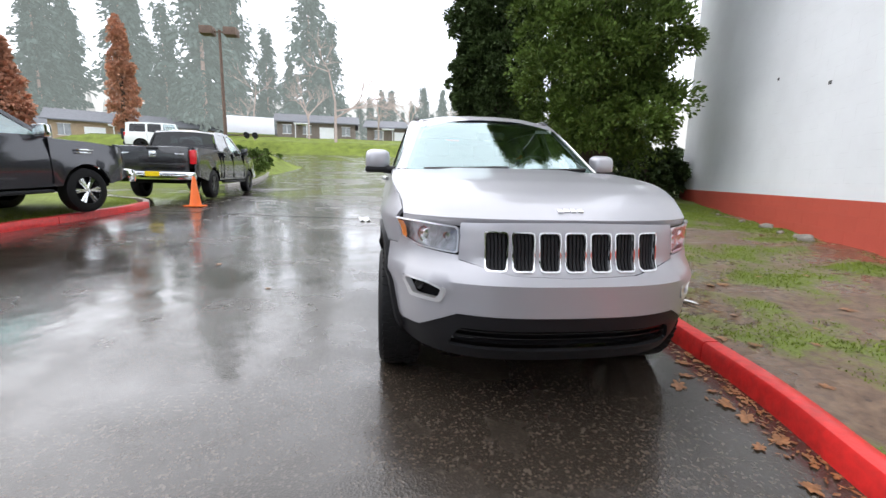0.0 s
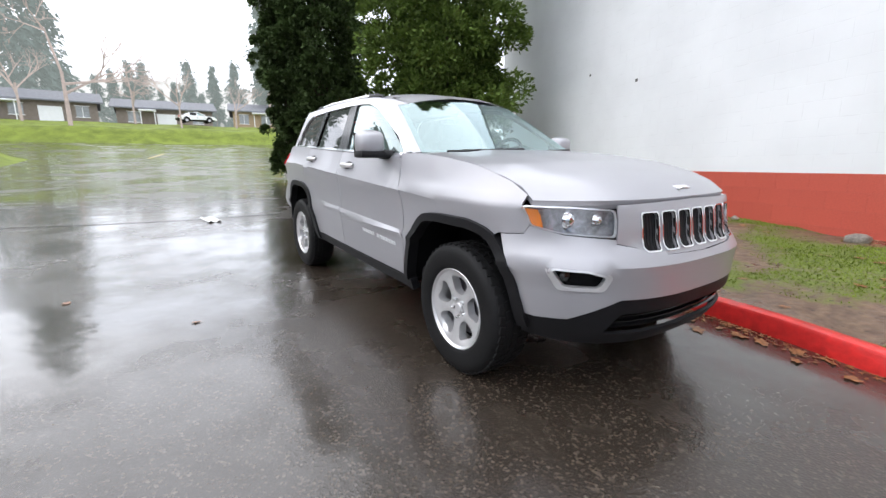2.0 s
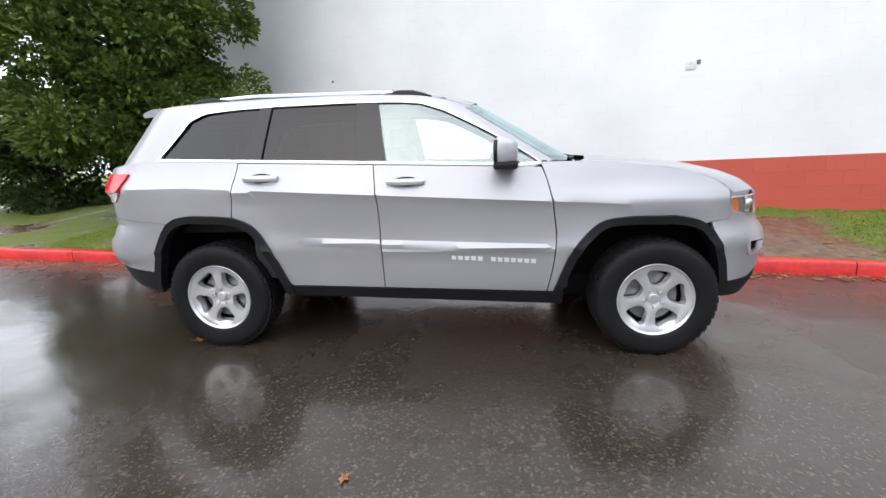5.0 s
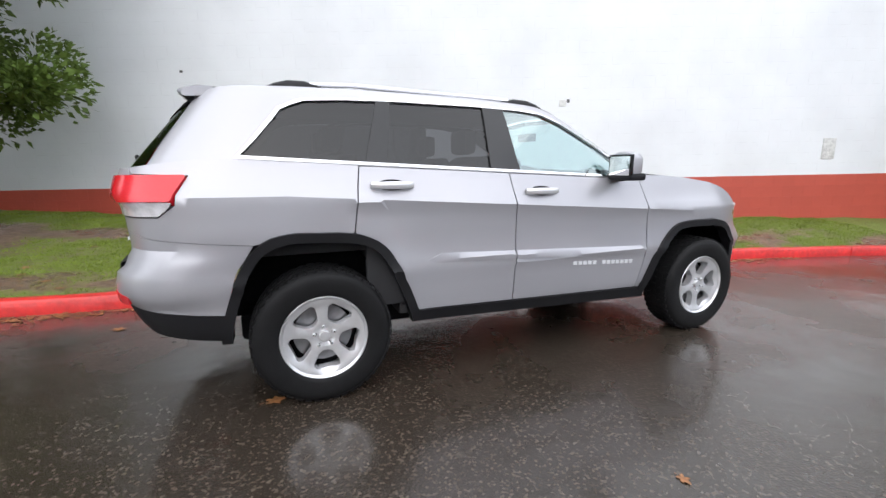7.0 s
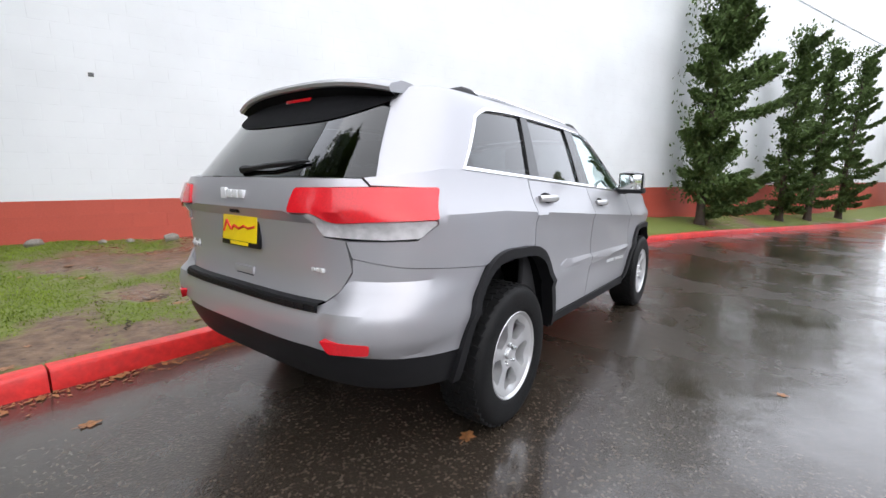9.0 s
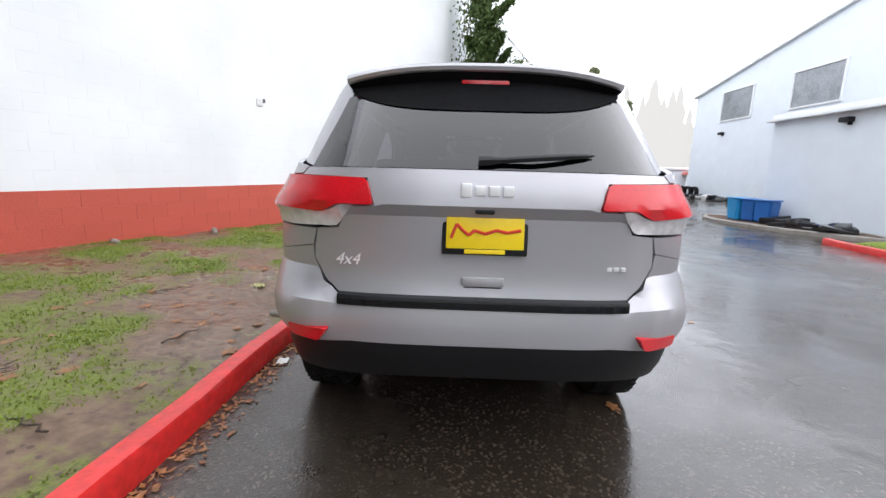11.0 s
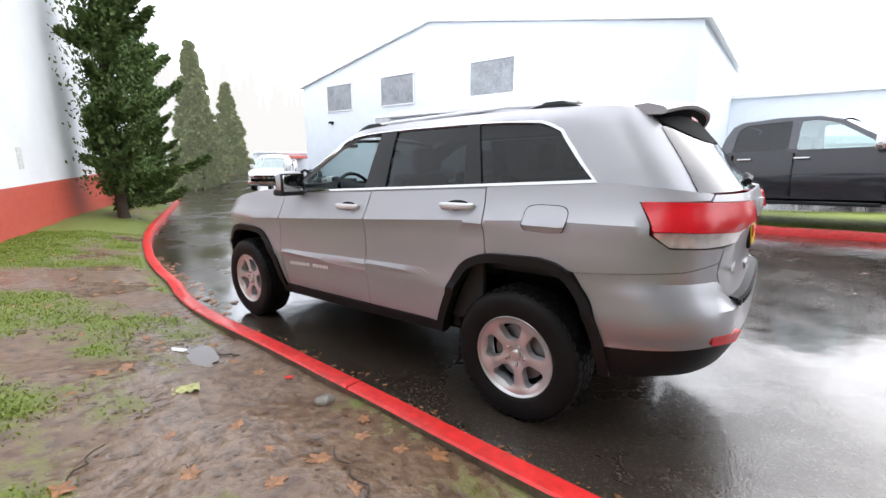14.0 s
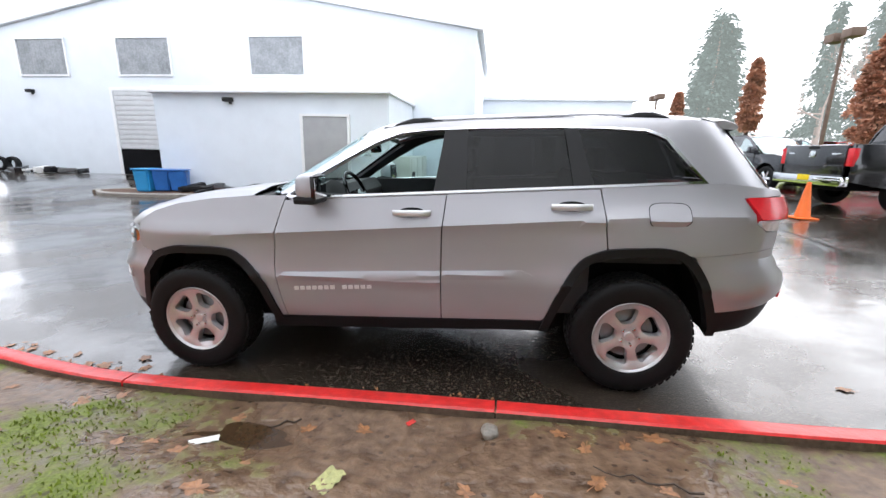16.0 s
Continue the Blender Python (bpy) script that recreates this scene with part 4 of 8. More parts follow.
def build_wheel(parent, x, side, turn):
    """One alloy wheel with its tyre; side 1 is the left."""
    e = new("wheel")
    e.parent = parent
    e.matrix_local = pose(x, side * (WHEEL_Y + (0.008 if x > 0 else 0.0)), WHEEL_R, 0, 0, 0 if side > 0 else 180) @ pose(0, 0, 0, 0, turn, 0)
    # tyre with rounded shoulders, sidewall steps
    prof = [(0.222, -0.10), (0.232, -0.118), (0.27, -0.127), (0.325, -0.128), (0.355, -0.115), (0.369, -0.095), (0.373, -0.06), (0.374, 0.0),
            (0.373, 0.06), (0.369, 0.095), (0.355, 0.115), (0.345, 0.1235), (0.325, 0.128), (0.30, 0.1295), (0.285, 0.1275), (0.255, 0.126), (0.238, 0.119), (0.225, 0.105)]
    part("tyre", lathe(bmesh.new(), prof, 72), RUBBER, e, "black all-season tyre")
    # tread blocks
    bm = bmesh.new()
    for row, y in enumerate((-0.085, -0.045, 0.0, 0.045, 0.085)):
        for i in range(46):
            a = 2 * math.pi * (i + (row % 2) * 0.5) / 46
            r = 0.3725 if abs(y) < 0.06 else 0.369
            m = pose(r * math.cos(a), y, r * math.sin(a), 0, -math.degrees(a), 0) @ pose(0, 0, 0, 14 if row % 2 else -14, 0, 0)
            bmesh.ops.create_cube(bm, size=1, matrix=m @ Matrix.Diagonal((0.012, 0.034, 0.037, 1)))
    part("tread", bm, RUBBER, e, smooth=False)
    # barrel and lip
    lip = [(0.205, -0.09), (0.218, -0.095), (0.21, 0.02), (0.206, 0.085), (0.212, 0.100), (0.222, 0.112), (0.230, 0.118), (0.234, 0.114), (0.230, 0.104)]
    part("rim", lathe(bmesh.new(), lip, 72), ALLOY, e, "silver painted alloy rim")
    part("brake_disc", lathe(bmesh.new(), [(0.0, 0.02), (0.16, 0.02), (0.16, 0.0), (0.0, 0.0)], 40), mat_disc, e, "grey brake disc")
    part("hub_well", lathe(bmesh.new(), [(0.208, -0.02), (0.0, -0.03)], 40), DARK, e)
    # five broad spokes with trapezoid windows: the face is a disc with five holes
    face = []
    for i in range(90):
        a = 2 * math.pi * i / 90
        face.append((0.216 * math.cos(a), 0.216 * math.sin(a)))
    holes = []
    for i in range(5):
        a = 2 * math.pi * (i + 0.5) / 5 + math.pi / 2

        def pol(r, da):
            return (r * math.cos(a + da), r * math.sin(a + da))
        holes.append(rounded([pol(0.084, -0.21), pol(0.104, -0.39), pol(0.174, -0.43), pol(0.192, -0.32), pol(0.192, 0.32), pol(0.174, 0.43), pol(0.104, 0.39), pol(0.084, 0.21)], 0.012, 3))

    def dish(u, v):
        r = math.hypot(u, v)
        a = math.atan2(v, u)
        spoke = 0.5 + 0.5 * math.cos(5 * (a - math.pi / 2))
        mid = math.exp(-((r - 0.14) / 0.05) ** 2)
        y = 0.088 + 0.020 * smooth01((r - 0.15) / 0.07) - 0.014 * smooth01((0.07 - r) / 0.03) - 0.026 * (1 - spoke) ** 1.5 * mid + 0.006 * spoke * mid
        return Vector((u, y, v))
    bm = panel(face, dish, holes, step=0.016, rim=False)
    bm.normal_update()
    if sum(f.normal.y * f.calc_area() for f in bm.faces) < 0:
        bmesh.ops.reverse_faces(bm, faces=bm.faces)
    border = [ed for ed in bm.edges if ed.is_boundary and (ed.verts[0].co.xz.length < 0.2)]
    inner = {}
    for v in {v for ed in border for v in ed.verts}:
        inner[v] = bm.verts.new((v.co.x * 0.985, v.co.y - 0.05, v.co.z * 0.985))
    for ed in border:
        a, b = ed.verts
        bm.faces.new((a, b, inner[b], inner[a]))
    part("spokes", bm, ALLOY, e, "five broad silver spokes")
    part("centre_cap", lathe(bmesh.new(), [(0.0, 0.092), (0.026, 0.091), (0.030, 0.086), (0.030, 0.07)], 24), ALLOY, e)
    for i in range(5):
        a = 2 * math.pi * i / 5 + math.pi / 2
        n = lathe(bmesh.new(), [(0.0, 0.098), (0.007, 0.097), (0.010, 0.092), (0.010, 0.068)], 8)
        bmesh.ops.translate(n, verts=n.verts, vec=(0.057 * math.cos(a), 0, 0.057 * math.sin(a)))
        part("lug_nut", n, CHROME, e)
    for i in range(5):
        a = 2 * math.pi * i / 5 + math.pi / 2
        n = lathe(bmesh.new(), [(0.015, 0.0765), (0.0145, 0.072), (0.0, 0.0725)], 12)
        bmesh.ops.translate(n, verts=n.verts, vec=(0.057 * math.cos(a), 0.004, 0.057 * math.sin(a)))
        part("lug_seat", n, DARK, e)
    return e


mat_disc = mat("brake_steel", (0.25, 0.25, 0.26), 0.4, metal=0.9, var=0.1)
CAR = thing("suv", "silver metallic five-door SUV, wet, parked by the red kerb", "car", 0, 0, 0, 0, 0, TILT)



def cut_front(z):
    return interp(z, [0.42, 0.60, 0.80, 1.0, 1.12, 1.25], [0.80, 0.838, 0.85, 0.82, 0.79, 0.742])


def cut_mid(z):
    return interp(z, [0.42, 0.75, 1.0, 1.25], [-0.266, -0.268, -0.275, -0.303])


def cut_rear(z):
    return interp(z, [0.88, 0.95, 1.05, 1.15, 1.25, 1.30], [-1.279, -1.274, -1.261, -1.250, -1.234, -1.226])


G = 0.0035                        # half a shut line
for side in (1, -1):
    mir = side < 0
    # front fender
    ar = arch(WHEEL_X, 0.03)
    outline = [(cut_front(z) + G, z) for z in np.linspace(sill_z(0.82), 1.236, 12)]
    outline += [(HX0 + 0.92 * s, hood_z(s) - 0.004) for s in np.linspace(0.0, 0.97, 10)]
    outline = [(LOW.p_of_x(x, z), z) for x, z in outline]
    outline += [(LOW.p_of_x(1.865, 1.0), 1.0), (LOW.p_of_x(1.90, 0.905), 0.905), (LOW.p_of_x(1.875, 0.862), 0.862), (LOW.p_of_x(1.745, 0.852), 0.852)]
    outline += [(x, z) for x, z in ar if z < 0.93 and x < 1.73 and z >= sill_z(0.85)] + [(ar[-2][0] - 0.025, sill_z(0.85))]
    sheet("front_fender", panel(outline, LOW.at, mirror=mir), PAINT, CAR)
    # doors
    fd = [(cut_mid(z) + G, z) for z in np.linspace(sill_z(-0.27), belt(-0.27) - 0.004, 12)] + [(x, belt(x) - 0.004) for x in np.linspace(-0.1, 0.75, 8)] + [(cut_front(z) - G, z) for z in np.linspace(belt(0.78) - 0.004, sill_z(0.8), 12)]
    door_f = sheet("front_door", panel(fd, LOW.at, mirror=mir), PAINT, CAR)
    rear_arch = arch_rear(-WHEEL_X, 0.03)     # from rear foot over the top to the front foot
    ra = sorted([(x, z) for x, z in rear_arch if x > -1.275], key=lambda q: q[0])
    rd = [(cut_rear(z) + G, z) for z in np.linspace(0.945, belt(-1.2) - 0.004, 10)] + [(x, belt(x) - 0.004) for x in np.linspace(-1.1, -0.37, 8)] + [(cut_mid(z) - G, z) for z in np.linspace(belt(-0.31) - 0.004, sill_z(-0.27), 12)]
    rd += [(-0.905, sill_z(-0.9))] + [(x, z) for x, z in reversed(ra) if z > sill_z(-0.9) + 0.01]
    door_r = sheet("rear_door", panel(rd, LOW.at, mirror=mir), PAINT, CAR)
    # rear quarter, lower
    q = [(cut_rear(z) - G, z) for z in np.linspace(belt(-1.2), 0.945, 10)]
    q += [(x, z) for x, z in sorted(rear_arch, key=lambda v: -v[0]) if x < -1.285 and z > 0.90]
    q += [(LOW.p_of_x(-1.775, 0.90), 0.898), (LOW.p_of_x(-2.10, 0.93), 0.930), (LOW.p_of_y(0.80, 0.94, "r"), 0.942), (LOW.p_of_y(0.66, 0.97, "r"), 0.972), (LOW.p_of_y(0.655, 1.04, "r"), 1.035), (LOW.p_of_x(-2.17, 1.05), 1.04), (LOW.p_of_x(-2.09, 1.10), 1.10), (LOW.p_of_x(-2.03, 1.23), 1.238), (LOW.p_of_y(0.72, 1.24, "r"), 1.245), (LOW.p_of_y(0.692, 1.27, "r"), 1.272)]
    q += [(x, belt(x)) for x in np.linspace(-1.95, -1.265, 8)]
    quarter = sheet("rear_quarter_panel", panel(q, LOW.at, mirror=mir), PAINT, CAR)
    # raised wedge along the doors
    def rib(p, z):
        mid = 0.734 - 0.035 * p
        t = 1 - abs((z - mid) / 0.034)
        return off(LOW, 0.0008 + 0.017 * max(0, min(1, t)) ** 0.7 * float(smooth01((0.90 - abs(p)) / 0.30)))(p, z)
    ridge_top, ridge_foot = lambda x: 0.762 - 0.036 * x, lambda x: 0.705 - 0.034 * x
    for poly, owner in (([(-0.90, 0.738), (-0.77, ridge_top(-0.77)), (-0.275, ridge_top(-0.275)), (-0.275, ridge_foot(-0.275)), (-0.77, ridge_foot(-0.77))], door_r),
                        ([(-0.263, ridge_foot(-0.263)), (-0.263, ridge_top(-0.263)), (0.79, ridge_top(0.79)), (0.838, 0.690), (0.79, ridge_foot(0.79))], door_f)):
        sheet("door_ridge", panel(poly, rib, mirror=mir, step=0.03, depth=0.004), PAINT, owner)
    # sill and arch flares
    sill = [(-0.95, 0.385), (-0.95, sill_z(-0.95) - 0.006), (0.90, sill_z(0.90) - 0.006), (0.90, 0.325)]
    sheet("sill_cladding", panel(sill, off(LOW, 0.008), mirror=mir, depth=0.05), TRIM, CAR, "black plastic sill")
    for cx, f in ((WHEEL_X, arch), (-WHEEL_X, arch_rear)):
        a_out, a_in = f(cx, 0.045), f(cx, -0.005)
        ring = [(LOW.p_of_x(x, max(z, 0.41)), max(z, 0.36)) for x, z in a_out] + [(LOW.p_of_x(x, max(z, 0.41)), max(z, 0.36)) for x, z in reversed(a_in)]

        sheet("arch_flare", panel(ring, off(LOW, 0.022), mirror=mir, step=0.03, depth=0.07), TRIM, CAR, "black plastic wheel-arch flare")
        # dark liner behind
        bm = bmesh.new()
        line = f(cx, 0.010)
        v0 = [bm.verts.new((x, side * (LOW.at(LOW.p_of_x(x, max(z, 0.42)), max(z, 0.42)).y - 0.004), z)) for x, z in line]
        v1 = [bm.verts.new((x, side * 0.45, z)) for x, z in line]
        for i in range(len(line) - 1):
            bm.faces.new((v0[i], v0[i + 1], v1[i + 1], v1[i]))
        bm.faces.new(v1)
        part("wheel_well", bm, DARK, CAR)
    # greenhouse side: one frame with the window opening in it
    roof_line = [(-2.02, 1.650), (-1.85, 1.682), (-1.5, 1.702), (-1.0, 1.711), (-0.5, 1.706), (0.0, 1.680), (0.18, 1.652), (0.32, 1.608)]
    roof_line = [(GREEN.p_of_x(x, z), z) for x, z in roof_line]
    pillar = [(GREEN.p_of_y(yy, z, "f"), z) for yy, z in ((0.615, 1.60), (0.645, 1.52), (0.685, 1.42), (0.725, 1.32), (0.755, 1.245))]
    glass_out = [(-1.835, 1.318), (-1.70, 1.480), (-1.62, 1.580), (-1.50, 1.632), (-1.27, 1.648), (-0.99, 1.656), (-0.5, 1.657), (-0.20, 1.650), (0.0, 1.632), (0.16, 1.578), (0.38, 1.467), (0.60, 1.335), (0.77, 1.222)]
    dlo = [(GREEN.p_of_x(x, z), z) for x, z in glass_out] + [(x, belt(x) + 0.004) for x in np.linspace(0.70, -1.79, 18)]
    rear_edge = [(GREEN.p_of_y(yy, z, "r"), z) for yy, z in ((0.692, 1.275), (0.658, 1.36), (0.619, 1.47), (0.584, 1.57), (0.565, 1.63))]
    frame_out = rear_edge + roof_line[0:] + pillar + [(x, belt(x)) for x in np.linspace(0.80, -1.95, 20)]
    ring = dlo
    sheet("body_side_frame", panel(frame_out, GREEN.at, holes=[ring], mirror=mir, step=0.04, depth=0.03), PAINT, CAR)
    sheet("inner_trim", panel(frame_out, off(GREEN, -0.032), holes=[ring], mirror=mir, step=0.06, rim=False), CABIN, CAR, "dark inner pillar trim")
    # bright moulding round the windows
    loop, cx_ = dlo, -0.6
    inner = [(p + (cx_ - p) * 0.020, z + (0.014 if z < 1.36 else -0.010)) for p, z in loop]
    sheet("window_moulding", panel(loop, off(GREEN, 0.006), holes=[inner], mirror=mir, step=0.04, depth=0.012), CHROME, CAR, "bright thin window moulding")
    # black pillars between the panes
    top = lambda x: interp(x, [g[0] for g in glass_out], [g[1] for g in glass_out]) - 0.012
    for nm, pts in (("centre_pillar", [(-0.425, belt(-0.42) + 0.014), (-0.425, top(-0.425)), (-0.28, top(-0.28)), (-0.22, belt(-0.22) + 0.014)]),
                    ("rear_pillar", [(-1.19, belt(-1.19) + 0.014), (-1.097, top(-1.097)), (-1.015, top(-1.015)), (-1.07, belt(-1.07) + 0.014)])):
        sheet(nm, panel(pts, off(GREEN, 0.003), mirror=mir, depth=0.012), GLOSS, CAR, "gloss black window pillar")
    panes = {"front_window": [(-0.22, belt(-0.22) + 0.012), (-0.28, top(-0.28)), (0.0, top(0.0)), (0.16, top(0.16)), (0.38, top(0.38)), (0.60, top(0.6)), (0.755, 1.228)],
             "rear_window": [(-1.07, belt(-1.07) + 0.012), (-1.015, top(-1.015)), (-0.5, top(-0.5)), (-0.425, top(-0.425)), (-0.425, belt(-0.42) + 0.012)],
             "quarter_window": [(-1.815, 1.328), (-1.69, 1.474), (-1.61, 1.570), (-1.50, 1.620), (-1.27, 1.636), (-1.097, top(-1.097)), (-1.19, belt(-1.19) + 0.012)]}
    for nm, pts in panes.items():
        if nm == "front_window" and side > 0:
            continue                      # the driver's window is wound down
        pts = [(GREEN.p_of_x(x, z), z) for x, z in pts]
        w = sheet(nm, panel(pts, off(GREEN, -0.010), mirror=mir, rim=False), GLASS_CLEAR if nm == "front_window" else GLASS_DARK, CAR, "clear side glass" if nm == "front_window" else "dark tinted privacy glass")
        w.visible_shadow = nm != "front_window"
    # handles
    for hx, owner in ((-0.088, door_f), (-1.058, door_r)):
        hz = 1.136 - 0.046 * hx
        bm = bmesh.new()
        for i in range(15):
            t = i / 14
            x = hx - 0.12 + 0.24 * t
            c = LOW.at(x, hz)
            out = 0.012 + 0.034 * math.sin(math.pi * min(1, max(0, (t - 0.02) / 0.96))) ** 0.5
            hgt = 0.017 + 0.004 * math.sin(math.pi * t)
            ring = [bm.verts.new((x, side * (c.y + out + dy), hz + dz)) for dy, dz in ((0.0, hgt), (0.008, hgt * 0.6), (0.010, 0), (0.008, -hgt * 0.7), (0.0, -hgt), (-0.012, -hgt * 0.6), (-0.012, hgt * 0.6))]
            if i:
                for j in range(7):
                    bm.faces.new((prev[j], prev[(j + 1) % 7], ring[(j + 1) % 7], ring[j]))
            prev = ring
        sheet_ob = part("door_handle", bm, ALLOY, owner, "bright silver pull handle")
        # shade of the grip recess, painted as a dark oval on the door
        cup = [(hx + 0.085 * math.cos(a), hz + 0.030 * math.sin(a)) for a in np.linspace(0, 2 * math.pi, 20, endpoint=False)]
        sheet("handle_cup_shade", panel(cup, off(LOW, 0.0025), mirror=mir, step=0.03, rim=False), DARK, owner, "grip recess with its shade painted dark")
    # door lettering, too small to read: plain bars
    for i in range(13):
        if i == 5:
            continue
        bx = 0.19 + i * 0.042
        bz = 0.651 - 0.056 * (bx - 0.19)
        poly = [(bx, bz - 0.013), (bx, bz + 0.013), (bx + 0.030, bz + 0.011), (bx + 0.030, bz - 0.015)]
        sheet("badge_letter", panel(poly, off(LOW, 0.006), mirror=mir, step=0.03, depth=0.005), BADGE, door_f)
    # mirror
    bm = bmesh.new()
    bmesh.ops.create_uvsphere(bm, u_segments=24, v_segments=14, radius=1)
    for v in bm.verts:
        x, y, z = v.co
        sx = 0.105 if x > 0 else 0.05
        y = math.copysign(abs(y) ** 0.55, y)
        z = math.copysign(abs(z) ** 0.6, z)
        v.co = (0.50 + (x * sx if x > -0.5 else -0.5 * 0.05), side * (0.975 + y * 0.10), 1.292 + z * 0.078 + (0.02 if z > 0 else 0))
    part("mirror_shell", bm, PAINT, CAR, "body-coloured door mirror")
    bm = box(bmesh.new(), 0.460, 0.600, side * 0.975 - 0.100, side * 0.975 + 0.100, 1.203, 1.252, 0.018)
    tube(bm, (0.60, side * 0.83, 1.225), (0.55, side * 0.92, 1.23), 0.03, 0.035)
    part("mirror_foot", bm, TRIM, CAR, "black mirror foot")
    bm = box(bmesh.new(), 0.458, 0.474, side * 0.975 - 0.085, side * 0.975 + 0.085, 1.235, 1.36, 0.006)
    part("mirror_glass", bm, CHROME, CAR, "mirror glass")
    part("mirror_bezel", box(bmesh.new(), 0.461, 0.485, side * 0.975 - 0.097, side * 0.975 + 0.097, 1.222, 1.372, 0.008), GLOSS, CAR, "black mirror bezel")
    # roof rails
    bm = bmesh.new()
    rp = [(0.0, -0.008), (-0.12, 0.008), (-0.3, 0.016), (-1.2, 0.020), (-1.42, 0.014), (-1.6, -0.008)]
    last = None
    for x, h in rp:
        base = GREEN.at(x, interp(x, [-1.6, -1.0, 0.0], [1.698, 1.709, 1.680]))
        c = Vector((x, base.y - 0.055, base.z + 0.012 + h))
        ring = [bm.verts.new((c.x, side * (c.y + 0.017 * math.cos(a)), c.z + 0.014 * math.sin(a))) for a in np.linspace(0, 2 * math.pi, 8, endpoint=False)]
        if last:
            for j in range(8):
                bm.faces.new((last[j], last[(j + 1) % 8], ring[(j + 1) % 8], ring[j]))
        last = ring
    rail = part("roof_rail", bm, CHROME, CAR, "bright roof rail")
    for x0, x1 in ((-0.28, 0.06), (-1.66, -1.36)):
        base = GREEN.at((x0 + x1) / 2, 1.69)
        bm = bmesh.new()
        for i, (t, h, w) in enumerate(((0.0, 0.006, 0.012), (0.12, 0.022, 0.020), (0.35, 0.040, 0.022), (0.65, 0.040, 0.022), (0.88, 0.022, 0.020), (1.0, 0.006, 0.012))):
            x = x0 + (x1 - x0) * t
            g = GREEN.at(x, interp(x, [-1.66, -1.0, 0.06], [1.696, 1.709, 1.676]))
            ring = [bm.verts.new((x, side * (g.y - 0.055 + dy * w), g.z + dz)) for dy, dz in ((-1, -0.02), (-1, h * 0.6), (-0.5, h), (0.5, h), (1, h * 0.6), (1, -0.02))]
            if i:
                for j in range(6):
                    bm.faces.new((prev[j], prev[(j + 1) % 6], ring[(j + 1) % 6], ring[j]))
            prev = ring
        part("rail_foot", bm, TRIM, rail, "black rail foot")
    # headlamp
    hl = [(LOW.p_of_y(0.548, 0.98), 0.985), (LOW.p_of_y(0.553, 0.86), 0.857), (LOW.p_of_y(0.74, 0.87), 0.871), (LOW.p_of_x(1.90, 0.90), 0.902), (LOW.p_of_x(1.868, 0.995), 0.997), (LOW.p_of_y(0.72, 1.0), 0.998)]
    hl = rounded(hl, 0.02, 3)
    lamp = sheet("headlamp", panel(hl, off(LOW, -0.030), mirror=mir, step=0.03, rim=False), CLEAR_LENS, CAR, "clear headlamp with amber side reflector")
    sheet("lamp_cover", panel(hl, off(LOW, 0.003), mirror=mir, step=0.03, rim=False), LENS, lamp, "clear lamp cover").visible_shadow = False
    pcx = sum(p for p, z in hl) / len(hl)
    rim_in = [(pcx + (p - pcx) * 0.965, 0.93 + (z - 0.93) * 0.90) for p, z in hl]
    sheet("lamp_bezel", panel(hl, off(LOW, 0.0), holes=[rim_in], mirror=mir, step=0.03, depth=0.012), ALLOY, lamp, "silver lamp bezel")
    am = [(LOW.p_of_x(1.868, 0.98), 0.988), (LOW.p_of_x(1.90, 0.91), 0.908), (LOW.p_of_x(1.955, 0.90), 0.895), (LOW.p_of_x(1.935, 0.975), 0.978)]
    sheet("side_reflector", panel(am, off(LOW, -0.004), mirror=mir, step=0.03, rim=False), AMBER, lamp, "amber reflector")
    for yy, rr in ((0.70, 0.045), (0.60, 0.034)):
        c = LOW.at(LOW.p_of_y(yy, 0.93), 0.93)
        bm = lathe(bmesh.new(), [(0.0, -0.005), (rr * 0.6, -0.01), (rr * 0.95, -0.028), (rr, -0.03), (rr * 1.15, -0.012), (rr * 1.2, -0.03)], 24)
        bmesh.ops.rotate(bm, verts=bm.verts, cent=(0, 0, 0), matrix=Matrix.Rotation(radians(-90), 3, "Z"))
        bmesh.ops.translate(bm, verts=bm.verts, vec=(c.x - 0.02, side * (c.y - 0.015), c.z))
        part("projector", bm, CHROME, lamp)
    # fog lamp
    fg = rounded([(LOW.p_of_y(0.595, 0.69), 0.695), (LOW.p_of_y(0.625, 0.64), 0.620), (LOW.p_of_y(0.765, 0.64), 0.618), (LOW.p_of_y(0.805, 0.71), 0.726), (LOW.p_of_y(0.68, 0.71), 0.722)], 0.02, 3)
    fc = sum(p for p, z in fg) / len(fg)
    fin = [(fc + (p - fc) * 0.76, 0.676 + (z - 0.676) * 0.68) for p, z in fg]
    fogr = sheet("fog_lamp_ring", panel(fg, off(LOW, 0.009), holes=[fin], mirror=mir, step=0.02, depth=0.03), ALLOY, CAR, "bright fog-lamp surround")
    sheet("fog_recess", panel(fg, off(LOW, -0.045), mirror=mir, step=0.03, rim=False), DARK, fogr)
    c = LOW.at(LOW.p_of_y(0.725, 0.675), 0.675)
    bm = lathe(bmesh.new(), [(0.0, 0.0), (0.032, -0.008), (0.037, -0.03)], 20)
    bmesh.ops.rotate(bm, verts=bm.verts, cent=(0, 0, 0), matrix=Matrix.Rotation(radians(-90), 3, "Z"))
    bmesh.ops.translate(bm, verts=bm.verts, vec=(c.x - 0.035, side * (c.y - 0.02), c.z))
    part("fog_lamp", bm, GLOSS, fogr)
